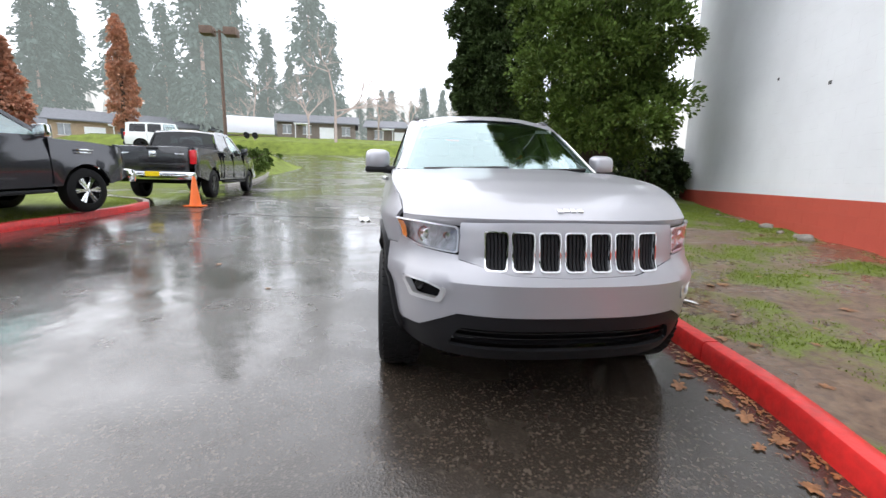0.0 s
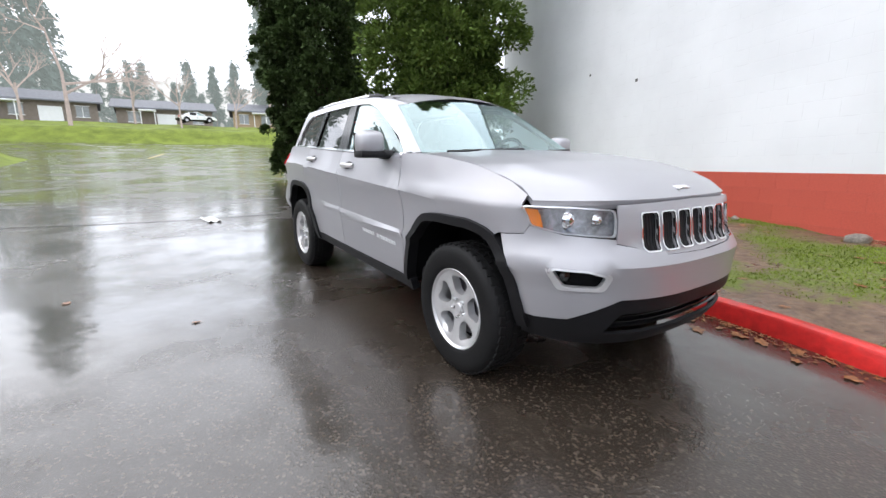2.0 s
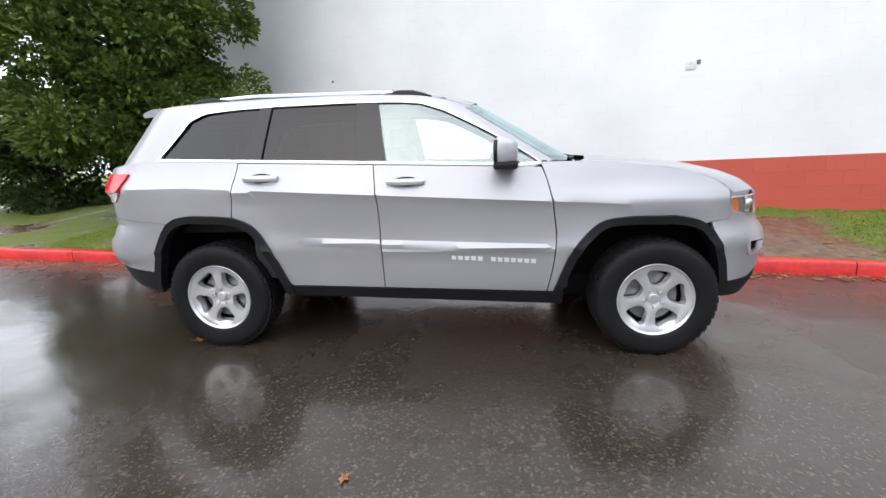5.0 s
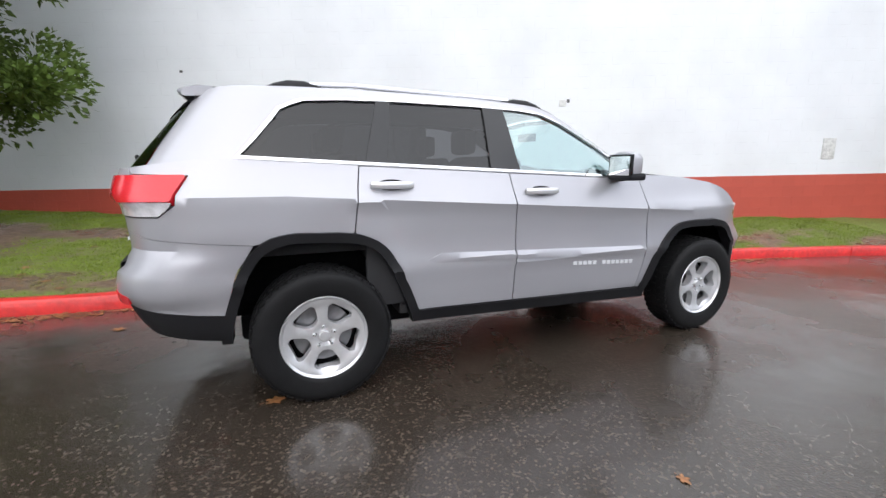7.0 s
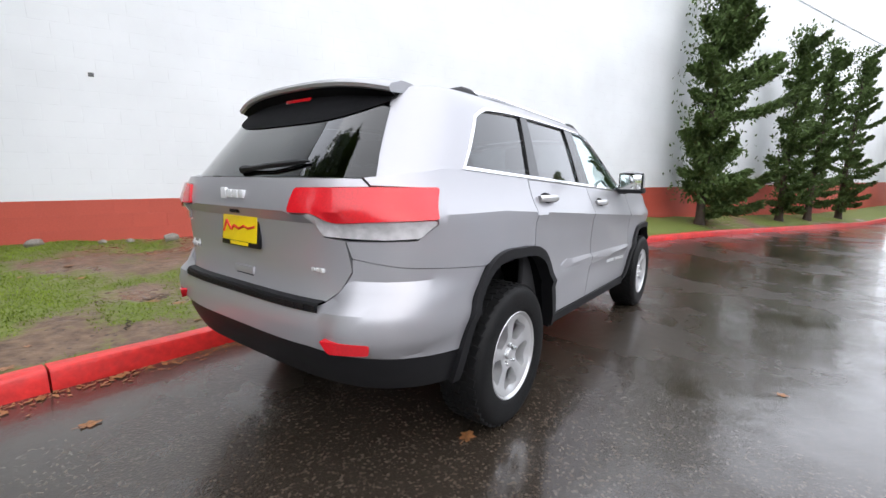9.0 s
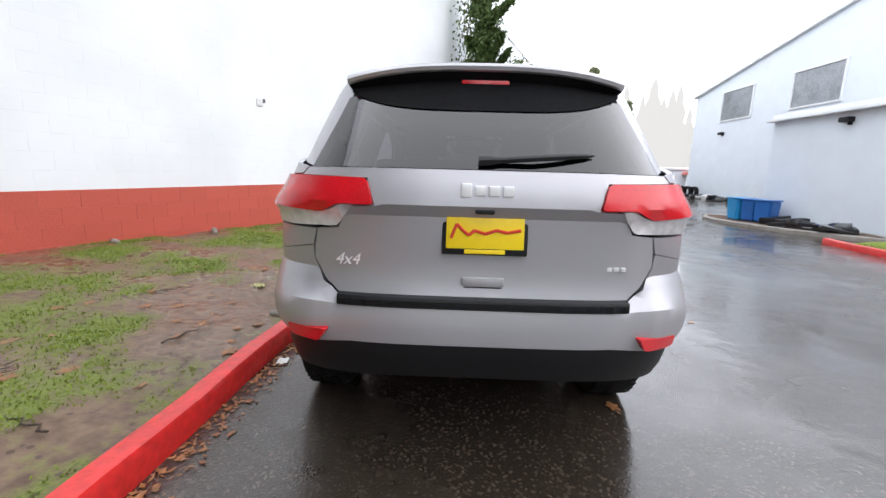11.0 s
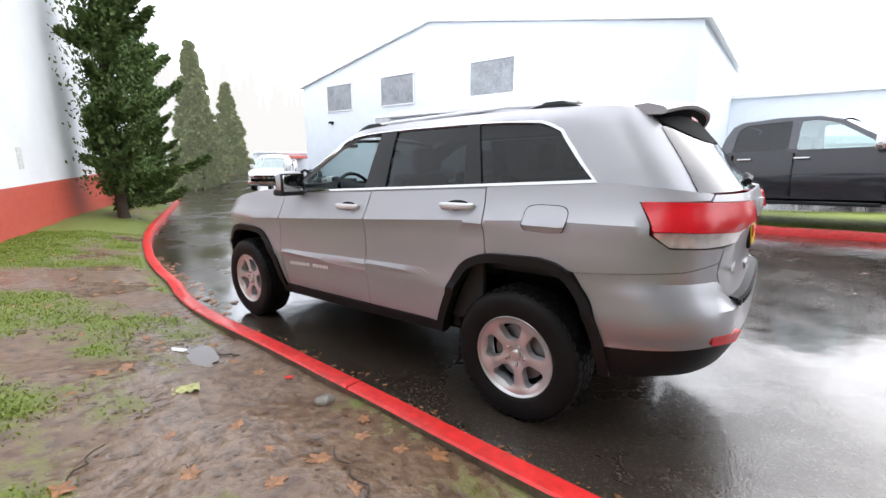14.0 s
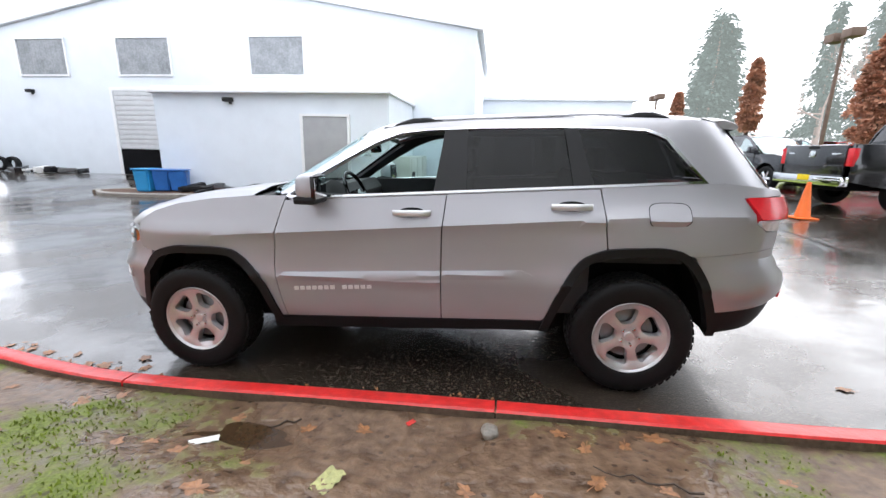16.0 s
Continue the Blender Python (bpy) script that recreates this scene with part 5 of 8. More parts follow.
    # tail lamp
    red = rounded([(LOW.p_of_y(0.40, 1.15, "r"), 1.135), (LOW.p_of_y(0.44, 1.22, "r"), 1.228), (LOW.p_of_x(-2.035, 1.23), 1.236), (LOW.p_of_x(-2.10, 1.12), 1.115), (LOW.p_of_y(0.72, 1.12, "r"), 1.118), (LOW.p_of_y(0.60, 1.12, "r"), 1.112), (LOW.p_of_y(0.52, 1.14, "r"), 1.138)], 0.018, 3)
    tl = sheet("tail_lamp", panel(red, off(LOW, 0.014), mirror=mir, step=0.03, depth=0.05), RED_LENS, CAR, "red wrap-around tail lamp")
    clear = rounded([(LOW.p_of_y(0.48, 1.13, "r"), 1.132), (LOW.p_of_y(0.56, 1.06, "r"), 1.052), (LOW.p_of_y(0.78, 1.05, "r"), 1.046), (LOW.p_of_x(-2.16, 1.05), 1.05), (LOW.p_of_x(-2.105, 1.11), 1.110), (LOW.p_of_y(0.72, 1.11, "r"), 1.113), (LOW.p_of_y(0.60, 1.11, "r"), 1.107), (LOW.p_of_y(0.52, 1.13, "r"), 1.133)], 0.012, 3)
    sheet("reversing_lamp", panel(clear, off(LOW, 0.008), mirror=mir, step=0.03, depth=0.04), REVERSING, tl, "clear reversing lamp")
    # rear reflector
    rf = rounded([(LOW.p_of_y(0.585, 0.67, "r"), 0.668), (LOW.p_of_y(0.615, 0.63, "r"), 0.618), (LOW.p_of_y(0.745, 0.63, "r"), 0.622), (LOW.p_of_y(0.755, 0.68, "r"), 0.668)], 0.012, 2)
    sheet("reflector", panel(rf, off(LOW, 0.036), mirror=mir, step=0.03, depth=0.03), RED_LENS, CAR, "red bumper reflector")
    for wx, trn in ((WHEEL_X, 12 if side > 0 else 30), (-WHEEL_X, 47 if side > 0 else 3)):
        build_wheel(CAR, wx, side, trn)

fuel = [(-1.61 + 0.117 * math.copysign(abs(math.cos(a)) ** 0.5, math.cos(a)), 1.141 + 0.070 * math.copysign(abs(math.sin(a)) ** 0.5, math.sin(a))) for a in np.linspace(0, 2 * math.pi, 32, endpoint=False)]
fin = [(-1.61 + (p + 1.61) * 0.965, 1.141 + (z - 1.141) * 0.945) for p, z in fuel]
sheet("fuel_door", panel(fin, off(LOW, 0.0022), step=0.03, rim=False), PAINT, CAR, "flush fuel door")
sheet("fuel_gap", panel(fuel, off(LOW, 0.0012), holes=[fin], step=0.03, rim=False), DARK, CAR)

# nose: grille panel with seven slots
e_p = LOW.end("f")


def yp(y, z):
    """Outline way for a y on the nose; negative y mirrors past the middle."""
    p = LOW.p_of_y(abs(y), z)
    return e_p - p if y >= 0 else -(e_p - p)


def nose(u, z):
    c = LOW.at(e_p - abs(u), z)
    return Vector((c.x, c.y if u >= 0 else -c.y, z))


def nose_off(d):
    def place(u, z):
        c = nose(u, z)
        a, b = nose(u + 0.01, z) - c, nose(u, z + 0.01) - c
        n = a.cross(b).normalized()
        return c + (n if n.x > 0 else -n) * d
    return place


slots = []
for i in range(7):
    yc = (i - 3) * 0.1265
    slots.append(rounded([(yp(yc - 0.050, 0.96), 0.965), (yp(yc + 0.050, 0.96), 0.965), (yp(yc + 0.046, 0.81), 0.792), (yp(yc - 0.046, 0.81), 0.792)], 0.02, 3))
face = [(yp(y, z), z) for y, z in ((-0.548, 0.852), (-0.543, 1.004), (-0.3, 1.012), (0, 1.016), (0.3, 1.012), (0.543, 1.004), (0.548, 0.852), (0.55, 0.832), (0.3, 0.774), (0, 0.764), (-0.3, 0.774), (-0.55, 0.832))]
grille = sheet("grille_panel", panel(face, nose, holes=slots, step=0.03, depth=0.012), PAINT, CAR, "silver grille panel with seven slots")
for s in slots:
    cx = sum(p for p, z in s) / len(s)
    cz = 0.8785
    ring = [(cx + (p - cx) * 1.13, cz + (z - cz) * 1.075) for p, z in s]
    sheet("slot_ring", panel(ring, nose_off(0.008), holes=[s], step=0.03, depth=0.016), CHROME, grille, "bright slot surround")
    for k in range(5):
        u0 = cx + (k - 2) * 0.0185
        strip = [(u0 - 0.0062, 0.784), (u0 - 0.0062, 0.973), (u0 + 0.0062, 0.973), (u0 + 0.0062, 0.784)]
        sheet("mesh_bar", panel(strip, nose_off(-0.012), step=0.05, depth=0.01), TRIM, grille, "black vertical mesh bar")
back = [(yp(-0.50, 0.9), 0.785), (yp(-0.50, 0.9), 0.985), (yp(0.50, 0.9), 0.985), (yp(0.50, 0.9), 0.785)]
sheet("grille_backing", panel(back, nose_off(-0.026), step=0.05, rim=False), DARK, grille)
# bumper skins
top_edge = [(yp(y, z), z) for y, z in ((-0.55, 0.829), (-0.3, 0.771), (0, 0.761), (0.3, 0.771), (0.55, 0.829))]
fogs = []
for sgn in (1, -1):
    pts = rounded([(yp(0.605, 0.69), 0.692), (yp(0.632, 0.64), 0.627), (yp(0.76, 0.64), 0.625), (yp(0.797, 0.71), 0.719), (yp(0.683, 0.71), 0.716)], 0.02, 3)
    fogs.append([(sgn * p, z) for p, z in pts])
right_side = [(e_p - LOW.p_of_y(0.74, 0.868), 0.868), (e_p - LOW.p_of_x(1.90, 0.90), 0.9005), (e_p - LOW.p_of_x(1.875, 0.859), 0.859), (e_p - LOW.p_of_x(1.765, 0.849), 0.849), (e_p - LOW.p_of_x(1.805, 0.74), 0.74), (e_p - LOW.p_of_x(1.845, 0.60), 0.60), (e_p - LOW.p_of_x(1.865, 0.475), 0.475), (yp(0.80, 0.47), 0.462), (yp(0.72, 0.48), 0.472), (yp(0.64, 0.53), 0.528), (yp(0.55, 0.58), 0.578)]
skin = [(p, z) for p, z in top_edge] + [(p, z) for p, z in [(yp(0.55, 0.85), 0.850)] + right_side] + [(0.0, 0.575)] + [(-p, z) for p, z in reversed([(yp(0.55, 0.85), 0.850)] + right_side)]


def bumper_form(u, z):
    c = nose_off(0.014 * math.exp(-((z - 0.735) / 0.06) ** 2))(u, z)
    return c


sheet("front_bumper", panel(skin, bumper_form, holes=fogs, step=0.04), PAINT, CAR, "silver front bumper")
low_edge = [(0.0, 0.57)] + [(p, z - 0.004) for p, z in reversed(right_side) if z < 0.6]
chin = [(p, z) for p, z in low_edge] + [(e_p - LOW.p_of_x(1.87, 0.40), 0.355), (yp(0.70, 0.36), 0.335), (yp(0.4, 0.34), 0.33)] + [(-yp(0.4, 0.34), 0.33), (-yp(0.70, 0.36), 0.335), (-(e_p - LOW.p_of_x(1.87, 0.40)), 0.355)] + [(-p, z) for p, z in reversed(low_edge[1:])]
mouth = rounded([(-yp(0.60, 0.46), 0.395), (-yp(0.54, 0.51), 0.505), (yp(0.54, 0.51), 0.505), (yp(0.60, 0.46), 0.395)], 0.03, 3)
lowerf = sheet("lower_fascia", panel(chin, nose_off(-0.004), holes=[mouth], step=0.04), TRIM, CAR, "black lower bumper with intake")
sheet("intake_backing", panel(mouth, nose_off(-0.07), step=0.05, rim=False), DARK, lowerf)
for k in range(3):
    zz = 0.415 + 0.03 * k
    sheet("intake_bar", panel([(-yp(0.58, zz), zz), (-yp(0.58, zz), zz + 0.006), (yp(0.58, zz), zz + 0.006), (yp(0.58, zz), zz)], nose_off(-0.03), step=0.05, depth=0.02), GLOSS, lowerf)

# hood
bm = bmesh.new()
NS, NV = 26, 33
rows = []
for i in range(NS + 1):
    s = i / NS
    row = []
    for j in range(NV):
        v = -1 + 2 * j / (NV - 1)
        xb = 1.125 - (1.125 - HX0) * abs(v) ** 2.2
        z = hood_z(s)
        xf = LOW.f0 + (2.222 - LOW.f0) * (1 - (abs(v) * 0.8895) ** 2.9) ** (1 / 2.9)
        x = xb + s * (xf - xb)
        ye = LOW.at(LOW.p_of_x(HX0 + s * (HX1 - HX0), z), z).y - 0.004
        # a raised centre with soft shoulders
        crown = 0.012 * (1 - abs(v) ** 2) + 0.010 * float(smooth01((0.62 - abs(v)) / 0.12)) * float(smooth01((1.02 - s) / 0.4))
        row.append(bm.verts.new((x, v * ye, z + crown * (1 - 0.6 * s) - 0.003 * abs(v) ** 6)))
    rows.append(row)
for a, b in zip(rows, rows[1:]):
    for j in range(NV - 1):
        bm.faces.new((a[j], b[j], b[j + 1], a[j + 1]))
rim_v = rows[-1]
low_v = [bm.verts.new((v.co.x - 0.014, v.co.y, v.co.z - 0.040)) for v in rim_v]
for edge_v, way in ((0, 1), (NV - 1, -1)):
    fold = [bm.verts.new(r[edge_v].co + Vector((0, way * 0.006, -0.035))) for r in rows]
    for k in range(NS):
        bm.faces.new((rows[k][edge_v], rows[k + 1][edge_v], fold[k + 1], fold[k]))
for j in range(NV - 1):
    bm.faces.new((rim_v[j], low_v[j], low_v[j + 1], rim_v[j + 1]))
part("hood", bm, PAINT, CAR, "silver hood with raised centre")
# name badge on the hood lip: bars only
for i in range(4):
    hb = part("hood_badge", box(bmesh.new(), -0.016 if i else -0.012, 0.016 if i else 0.022, -0.013, 0.013, -0.003, 0.003, 0.0015), BADGE, CAR)
    hb.matrix_local = pose(2.168, (i - 1.5) * 0.034, 1.068, 0, 21, 0)


# windscreen, roof, tail
gp = GREEN


def screen(u, z):
    w, f, r = gp.widths(z)
    f0 = f - gp.f_slide
    s, c, k, a = gp.tab["f"]
    yy = min(abs(u) / w, 0.999)
    x = f0 + (f - f0) * (1 - yy ** gp.nf) ** (1 / gp.nf)
    return Vector((x, u, z))


ws = [(-0.755, 1.243), (-0.725, 1.32), (-0.685, 1.42), (-0.645, 1.52), (-0.612, 1.600), (-0.4, 1.640), (0, 1.660), (0.4, 1.640), (0.612, 1.600), (0.645, 1.52), (0.685, 1.42), (0.725, 1.32), (0.755, 1.243), (0.4, 1.222), (0, 1.212), (-0.4, 1.222)]
wsg = sheet("windscreen", panel(ws, screen, step=0.07, rim=False), GLASS_SCREEN, CAR, "clear windscreen reflecting the sky")
wsg.visible_shadow = False
frit = [(p * 0.95, 1.43 + (z - 1.43) * 0.90) for p, z in ws]


def screen_in(u, z):
    return screen(u, z) + Vector((-0.006, 0, -0.004))


sheet("windscreen_frit", panel(ws, screen_in, holes=[frit], step=0.07, rim=False), GLOSS, wsg, "black glass border")
part("inspection_sticker", box(bmesh.new(), 0.33, 0.345, 0.42, 0.56, 1.575, 1.60), PAPER, wsg)
cowl = [(-0.80, 1.225), (-0.4, 1.215), (0, 1.205), (0.4, 1.215), (0.80, 1.225)]
bm = bmesh.new()
for yy in np.linspace(-0.79, 0.79, 17):
    a = screen(float(np.clip(yy, -0.75, 0.75)), 1.225)
    xb = 1.125 - (1.125 - HX0) * (abs(yy) / 0.81) ** 2.2
    r = [bm.verts.new((a.x - 0.06, yy, 1.226)), bm.verts.new((max(a.x, xb - 0.10), yy, 1.214)), bm.verts.new((xb + 0.015, yy, 1.216))]
    if yy > -0.78:
        for j in range(2):
            bm.faces.new((prev[j], r[j], r[j + 1], prev[j + 1]))
    prev = r
part("cowl", bm, TRIM, CAR, "black cowl panel")
for y0, y1 in ((-0.62, 0.0), (0.04, 0.66)):
    bm = bmesh.new()
    prev = None
    for t in np.linspace(0, 1, 12):
        yy = y0 + (y1 - y0) * t
        c = screen(yy, 1.245 + 0.02 * t)
        ring = [bm.verts.new((c.x + dx, yy, c.z + dz)) for dx, dz in ((0.004, -0.010), (0.024, -0.008), (0.026, 0.004), (0.006, 0.012))]
        if prev:
            for k in range(4):
                bm.faces.new((prev[k], prev[(k + 1) % 4], ring[(k + 1) % 4], ring[k]))
        prev = ring
    part("windscreen_wiper", bm, TRIM, CAR, "black wiper")


def roof_edge(x):
    zt = interp(x, [-2.04, -1.85, -1.5, -1.0, -0.5, 0.0, 0.18, 0.34], [1.646, 1.682, 1.702, 1.711, 1.706, 1.680, 1.652, 1.604])
    return GREEN.at(GREEN.p_of_x(x, zt), zt).y, zt


bm = bmesh.new()
rows = []
NRX, NRY = 36, 25
for i in range(NRX + 1):
    s = i / NRX
    row = []
    for j in range(NRY):
        v = -1 + 2 * j / (NRY - 1)
        xf = 0.32 if abs(v) > 0.999 else screen(abs(v) * 0.61, interp(abs(v), [0, 0.65, 1], [1.660, 1.640, 1.600])).x
        xr = -2.06 + 0.10 * abs(v) ** 3
        x = xf + (xr - xf) * s
        ye, zt = roof_edge(0.32 + (-2.02 - 0.32) * s)
        crown = 0.060 * (1 - abs(v) ** 2.4)
        dip = -0.010 * math.exp(-((abs(v) - 0.80) / 0.05) ** 2) * float(smooth01(s / 0.1))
        row.append(bm.verts.new((x, v * ye, zt + crown + dip)))
    rows.append(row)
for a, b in zip(rows, rows[1:]):
    for j in range(NRY - 1):
        bm.faces.new((a[j], a[j + 1], b[j + 1], b[j]))
part("roof", bm, PAINT, CAR, "silver roof")
# antenna stub
part("antenna_fin", tube(bmesh.new(), (-1.72, 0, 1.725), (-1.78, 0, 1.772), 0.028, 0.008), PAINT, CAR)

# spoiler with black underside and high brake lamp
bm = bmesh.new()
under = bmesh.new()
for j in range(33):
    v = -1 + 2 * j / 32
    av = abs(v)
    y = v * 0.59
    xe = -2.125 + 0.065 * av ** 3
    zr = 1.728 - 0.046 * av ** 2.4
    ze = 1.708 - 0.050 * av ** 2.6
    zg = 1.510 + 0.085 * av ** 4
    wg, fg_, rg = GREEN.widths(zg)
    xg = GREEN.r0 - (rg + GREEN.r0) * (1 - min(abs(y) * 0.97 / wg, 0.99) ** GREEN.nr) ** (1 / GREEN.nr)
    rt = [bm.verts.new(q) for q in ((-1.93 + 0.02 * av, y, zr), (-2.02 + 0.04 * av ** 3, y, zr + 0.003), (-2.09 + 0.05 * av ** 3, y, ze + 0.008), (xe + 0.008, y, ze), (xe, y, ze - 0.012), (xe + 0.006, y, ze - 0.026), (xe + 0.02, y * 0.995, ze - 0.030))]
    ru = [under.verts.new(q) for q in ((xe + 0.019, y * 0.995, ze - 0.029), (xe + 0.05, y * 0.985, ze - 0.062 + 0.02 * av ** 4), (xg * 0.5 + xe * 0.5 + 0.03, y * 0.98, ze * 0.4 + zg * 0.6), (xg - 0.006, y * 0.97, zg))]
    if j:
        for k in range(6):
            bm.faces.new((pt[k], rt[k], rt[k + 1], pt[k + 1]))
        for k in range(3):
            under.faces.new((pu[k], ru[k], ru[k + 1], pu[k + 1]))
    if j in (0, 32):
        bm.faces.new([bm.verts.new(w.co) for w in rt] + [bm.verts.new((-1.95, y, 1.635))])
        under.faces.new([under.verts.new(w.co + Vector((0, 0.002 * v, 0))) for w in ru] + [under.verts.new((-1.99, y * 1.002, 1.632))])
    pt, pu = rt, ru
spoil = part("spoiler", bm, PAINT, CAR, "silver tailgate spoiler")
part("spoiler_underside", under, DARK, spoil, "black underside")
part("brake_lamp", box(bmesh.new(), -2.085, -2.04, -0.10, 0.10, 1.622, 1.650, 0.006), RED_LENS, spoil, "high red brake lamp")

# tailgate
t_e = LOW.end("r")


def tail(u, z):
    c = LOW.at(t_e + abs(u), z)
    return Vector((c.x, c.y if u >= 0 else -c.y, z))


def tail_off(d):
    def place(u, z):
        c = tail(u, z)
        a, b = tail(u + 0.01, z) - c, tail(u, z + 0.01) - c
        n = a.cross(b).normalized()
        return c + (n if n.x < 0 else -n) * d
    return place


def yr(y, z):
    return LOW.p_of_y(abs(y), z, "r") - t_e


gate_half = [(yr(0.688, 1.26), 1.268), (yr(0.715, 1.24), 1.240), (yr(0.44, 1.23), 1.232), (yr(0.395, 1.14), 1.130), (yr(0.50, 1.12), 1.125), (yr(0.56, 1.05), 1.045), (yr(0.6515, 1.04), 1.037), (yr(0.652, 0.92), 0.92), (yr(0.606, 0.84), 0.84), (yr(0.551, 0.80), 0.795)]
gate = [(p, z) for p, z in gate_half] + [(-p, z) for p, z in reversed(gate_half)]
gate_ob = sheet("tailgate", panel(gate, tail, step=0.04), PAINT, CAR, "silver tailgate")


def back_screen(u, z):
    w, f, r = gp.widths(z)
    yy = min(abs(u) / w, 0.999)
    x = gp.r0 - (r + gp.r0) * (1 - yy ** gp.nr) ** (1 / gp.nr)
    return Vector((x, u, z))


bg = [(-0.688, 1.272), (-0.655, 1.36), (-0.616, 1.47), (-0.582, 1.575), (0.582, 1.575), (0.616, 1.47), (0.655, 1.36), (0.688, 1.272)]
sheet("rear_screen", panel(bg, back_screen, step=0.06, rim=False), GLASS_REAR, gate_ob, "tinted rear screen")
# wiper: one bent arm with its blade
def swept(bm, pts, radii, seg=6):
    """One continuous tube along a line."""
    prev = None
    for i, (p, r) in enumerate(zip(pts, radii)):
        d = (pts[min(i + 1, len(pts) - 1)] - pts[max(i - 1, 0)]).normalized()
        a = d.orthogonal().normalized() if prev is None else (ax - d * ax.dot(d)).normalized()
        ax, b = a, d.cross(a)
        cur = [bm.verts.new(p + (a * math.cos(k * 2 * math.pi / seg) + b * math.sin(k * 2 * math.pi / seg)) * r) for k in range(seg)]
        if prev:
            for k in range(seg):
                bm.faces.new((prev[k], prev[(k + 1) % seg], cur[(k + 1) % seg], cur[k]))
        else:
            bm.faces.new(list(reversed(cur)))
        prev = cur
    bm.faces.new(prev)
    return bm


line = [back_screen(0.03 - 0.43 * t, 1.300 + 0.035 * t) + Vector((-0.030 + 0.018 * abs(2 * t - 1), 0, 0.0)) for t in np.linspace(0, 1, 12)]
wiper = part("rear_wiper", swept(bmesh.new(), line, [0.020, 0.018] + [0.011] * 8 + [0.009, 0.004]), TRIM, gate_ob, "black rear wiper")
# plate in a black frame: a yellow dealer insert
plate = new("licence_plate")
plate["label"] = "yellow dealer plate insert in a black frame"
plate.parent = CAR
plate.matrix_local = pose(-2.402, 0.0, 1.043, 0, 5, 0)
part("plate_frame", box(bmesh.new(), -0.004, 0.012, -0.158, 0.158, -0.083, 0.083, 0.006), TRIM, plate, "black plate frame")
part("plate_face", box(bmesh.new(), -0.009, 0.0, -0.143, 0.143, -0.060, 0.060, 0.003), YELLOW, plate, "yellow plate face")
for y0, y1, z0, z1 in ((-0.07, 0.07, 0.064, 0.077), (-0.075, 0.075, -0.078, -0.062)):
    part("frame_strip", box(bmesh.new(), -0.008, 0.0, y0, y1, z0, z1, 0.002), YELLOW, plate)
# the dealer's red script mark as a plain slanted stroke
bm = bmesh.new()
pts = [(0.125, -0.022), (0.105, 0.030), (0.085, 0.010), (0.06, -0.010), (0.04, 0.008), (0.0, -0.004), (-0.04, 0.010), (-0.08, 0.002), (-0.13, 0.012)]
for (y0, z0), (y1, z1) in zip(pts, pts[1:]):
    tube(bm, (-0.010, y0, z0), (-0.010, y1, z1), 0.006, 0.006, 6)
part("plate_mark", bm, RED_INK, plate, "red script-like stroke")
# emblem bars, model bars, latch grip
for i in range(4):
    c = tail(0, 1.2)
    part("gate_badge", box(bmesh.new(), c.x - 0.012, c.x + 0.004, 0.075 - i * 0.05 - 0.02, 0.075 - i * 0.05 + 0.02, 1.178 - (0.006 if i == 0 else 0), 1.222 - (0 if i in (0,) else 0.008), 0.004), BADGE, gate_ob)
for i in range(5):
    c = tail(yr(0.53, 0.93), 0.93)
    part("model_badge", box(bmesh.new(), c.x - 0.010, c.x + 0.006, -0.425 - i * 0.026 - 0.01, -0.425 - i * 0.026 + 0.01, 0.905, 0.922, 0.003), BADGE, gate_ob)
letters = bpy.data.curves.new("model_badge", "FONT")
letters.body, letters.size, letters.extrude, letters.shear = "4x4", 0.062, 0.003, 0.3
letters.materials.append(BADGE)
lett = new("model_badge", letters)
lett.parent = gate_ob
c = tail(yr(0.5, 0.92), 0.92)
lett.matrix_local = Matrix(((0, 0, -1, c.x - 0.006), (-1, 0, 0, 0.565), (0, 1, 0, 0.905), (0, 0, 0, 1)))
c = tail(0, 0.86)
part("latch_grip", box(bmesh.new(), c.x - 0.012, c.x + 0.02, -0.08, 0.08, 0.838, 0.872, 0.008), PAINT, gate_ob, "silver latch grip")
part("latch_recess", box(bmesh.new(), c.x - 0.004, c.x + 0.02, -0.075, 0.075, 0.812, 0.836, 0.004), DARK, gate_ob)
part("camera_pod", box(bmesh.new(), -2.43, -2.40, -0.03, 0.04, 1.112, 1.128, 0.005), TRIM, gate_ob)
# rear bumper
bump_half = [(yr(0.50, 0.79), 0.756), (yr(0.555, 0.79), 0.790), (yr(0.61, 0.84), 0.835), (yr(0.655, 0.92), 0.915), (yr(0.66, 0.969), 0.9685), (yr(0.80, 0.94), 0.939), (LOW.p_of_x(-2.10, 0.927) - t_e, 0.927), (LOW.p_of_x(-1.775, 0.895) - t_e, 0.895), (LOW.p_of_x(-1.845, 0.79) - t_e, 0.79), (LOW.p_of_x(-1.895, 0.65) - t_e, 0.65), (LOW.p_of_x(-1.925, 0.54) - t_e, 0.548), (yr(0.84, 0.57), 0.575), (yr(0.60, 0.60), 0.605), (yr(0.50, 0.61), 0.615)]
bump = [(p, z) for p, z in bump_half] + [(-p, z) for p, z in reversed(bump_half)]


def rear_form(u, z):
    w = 0.034 * float(smooth01((z - 0.585) / 0.07)) * float(smooth01((0.862 - z) / 0.034)) * float(smooth01((abs(u) - 0.56) / 0.10)) * float(smooth01((1.30 - abs(u)) / 0.35))
    return tail_off(w)(u, z)


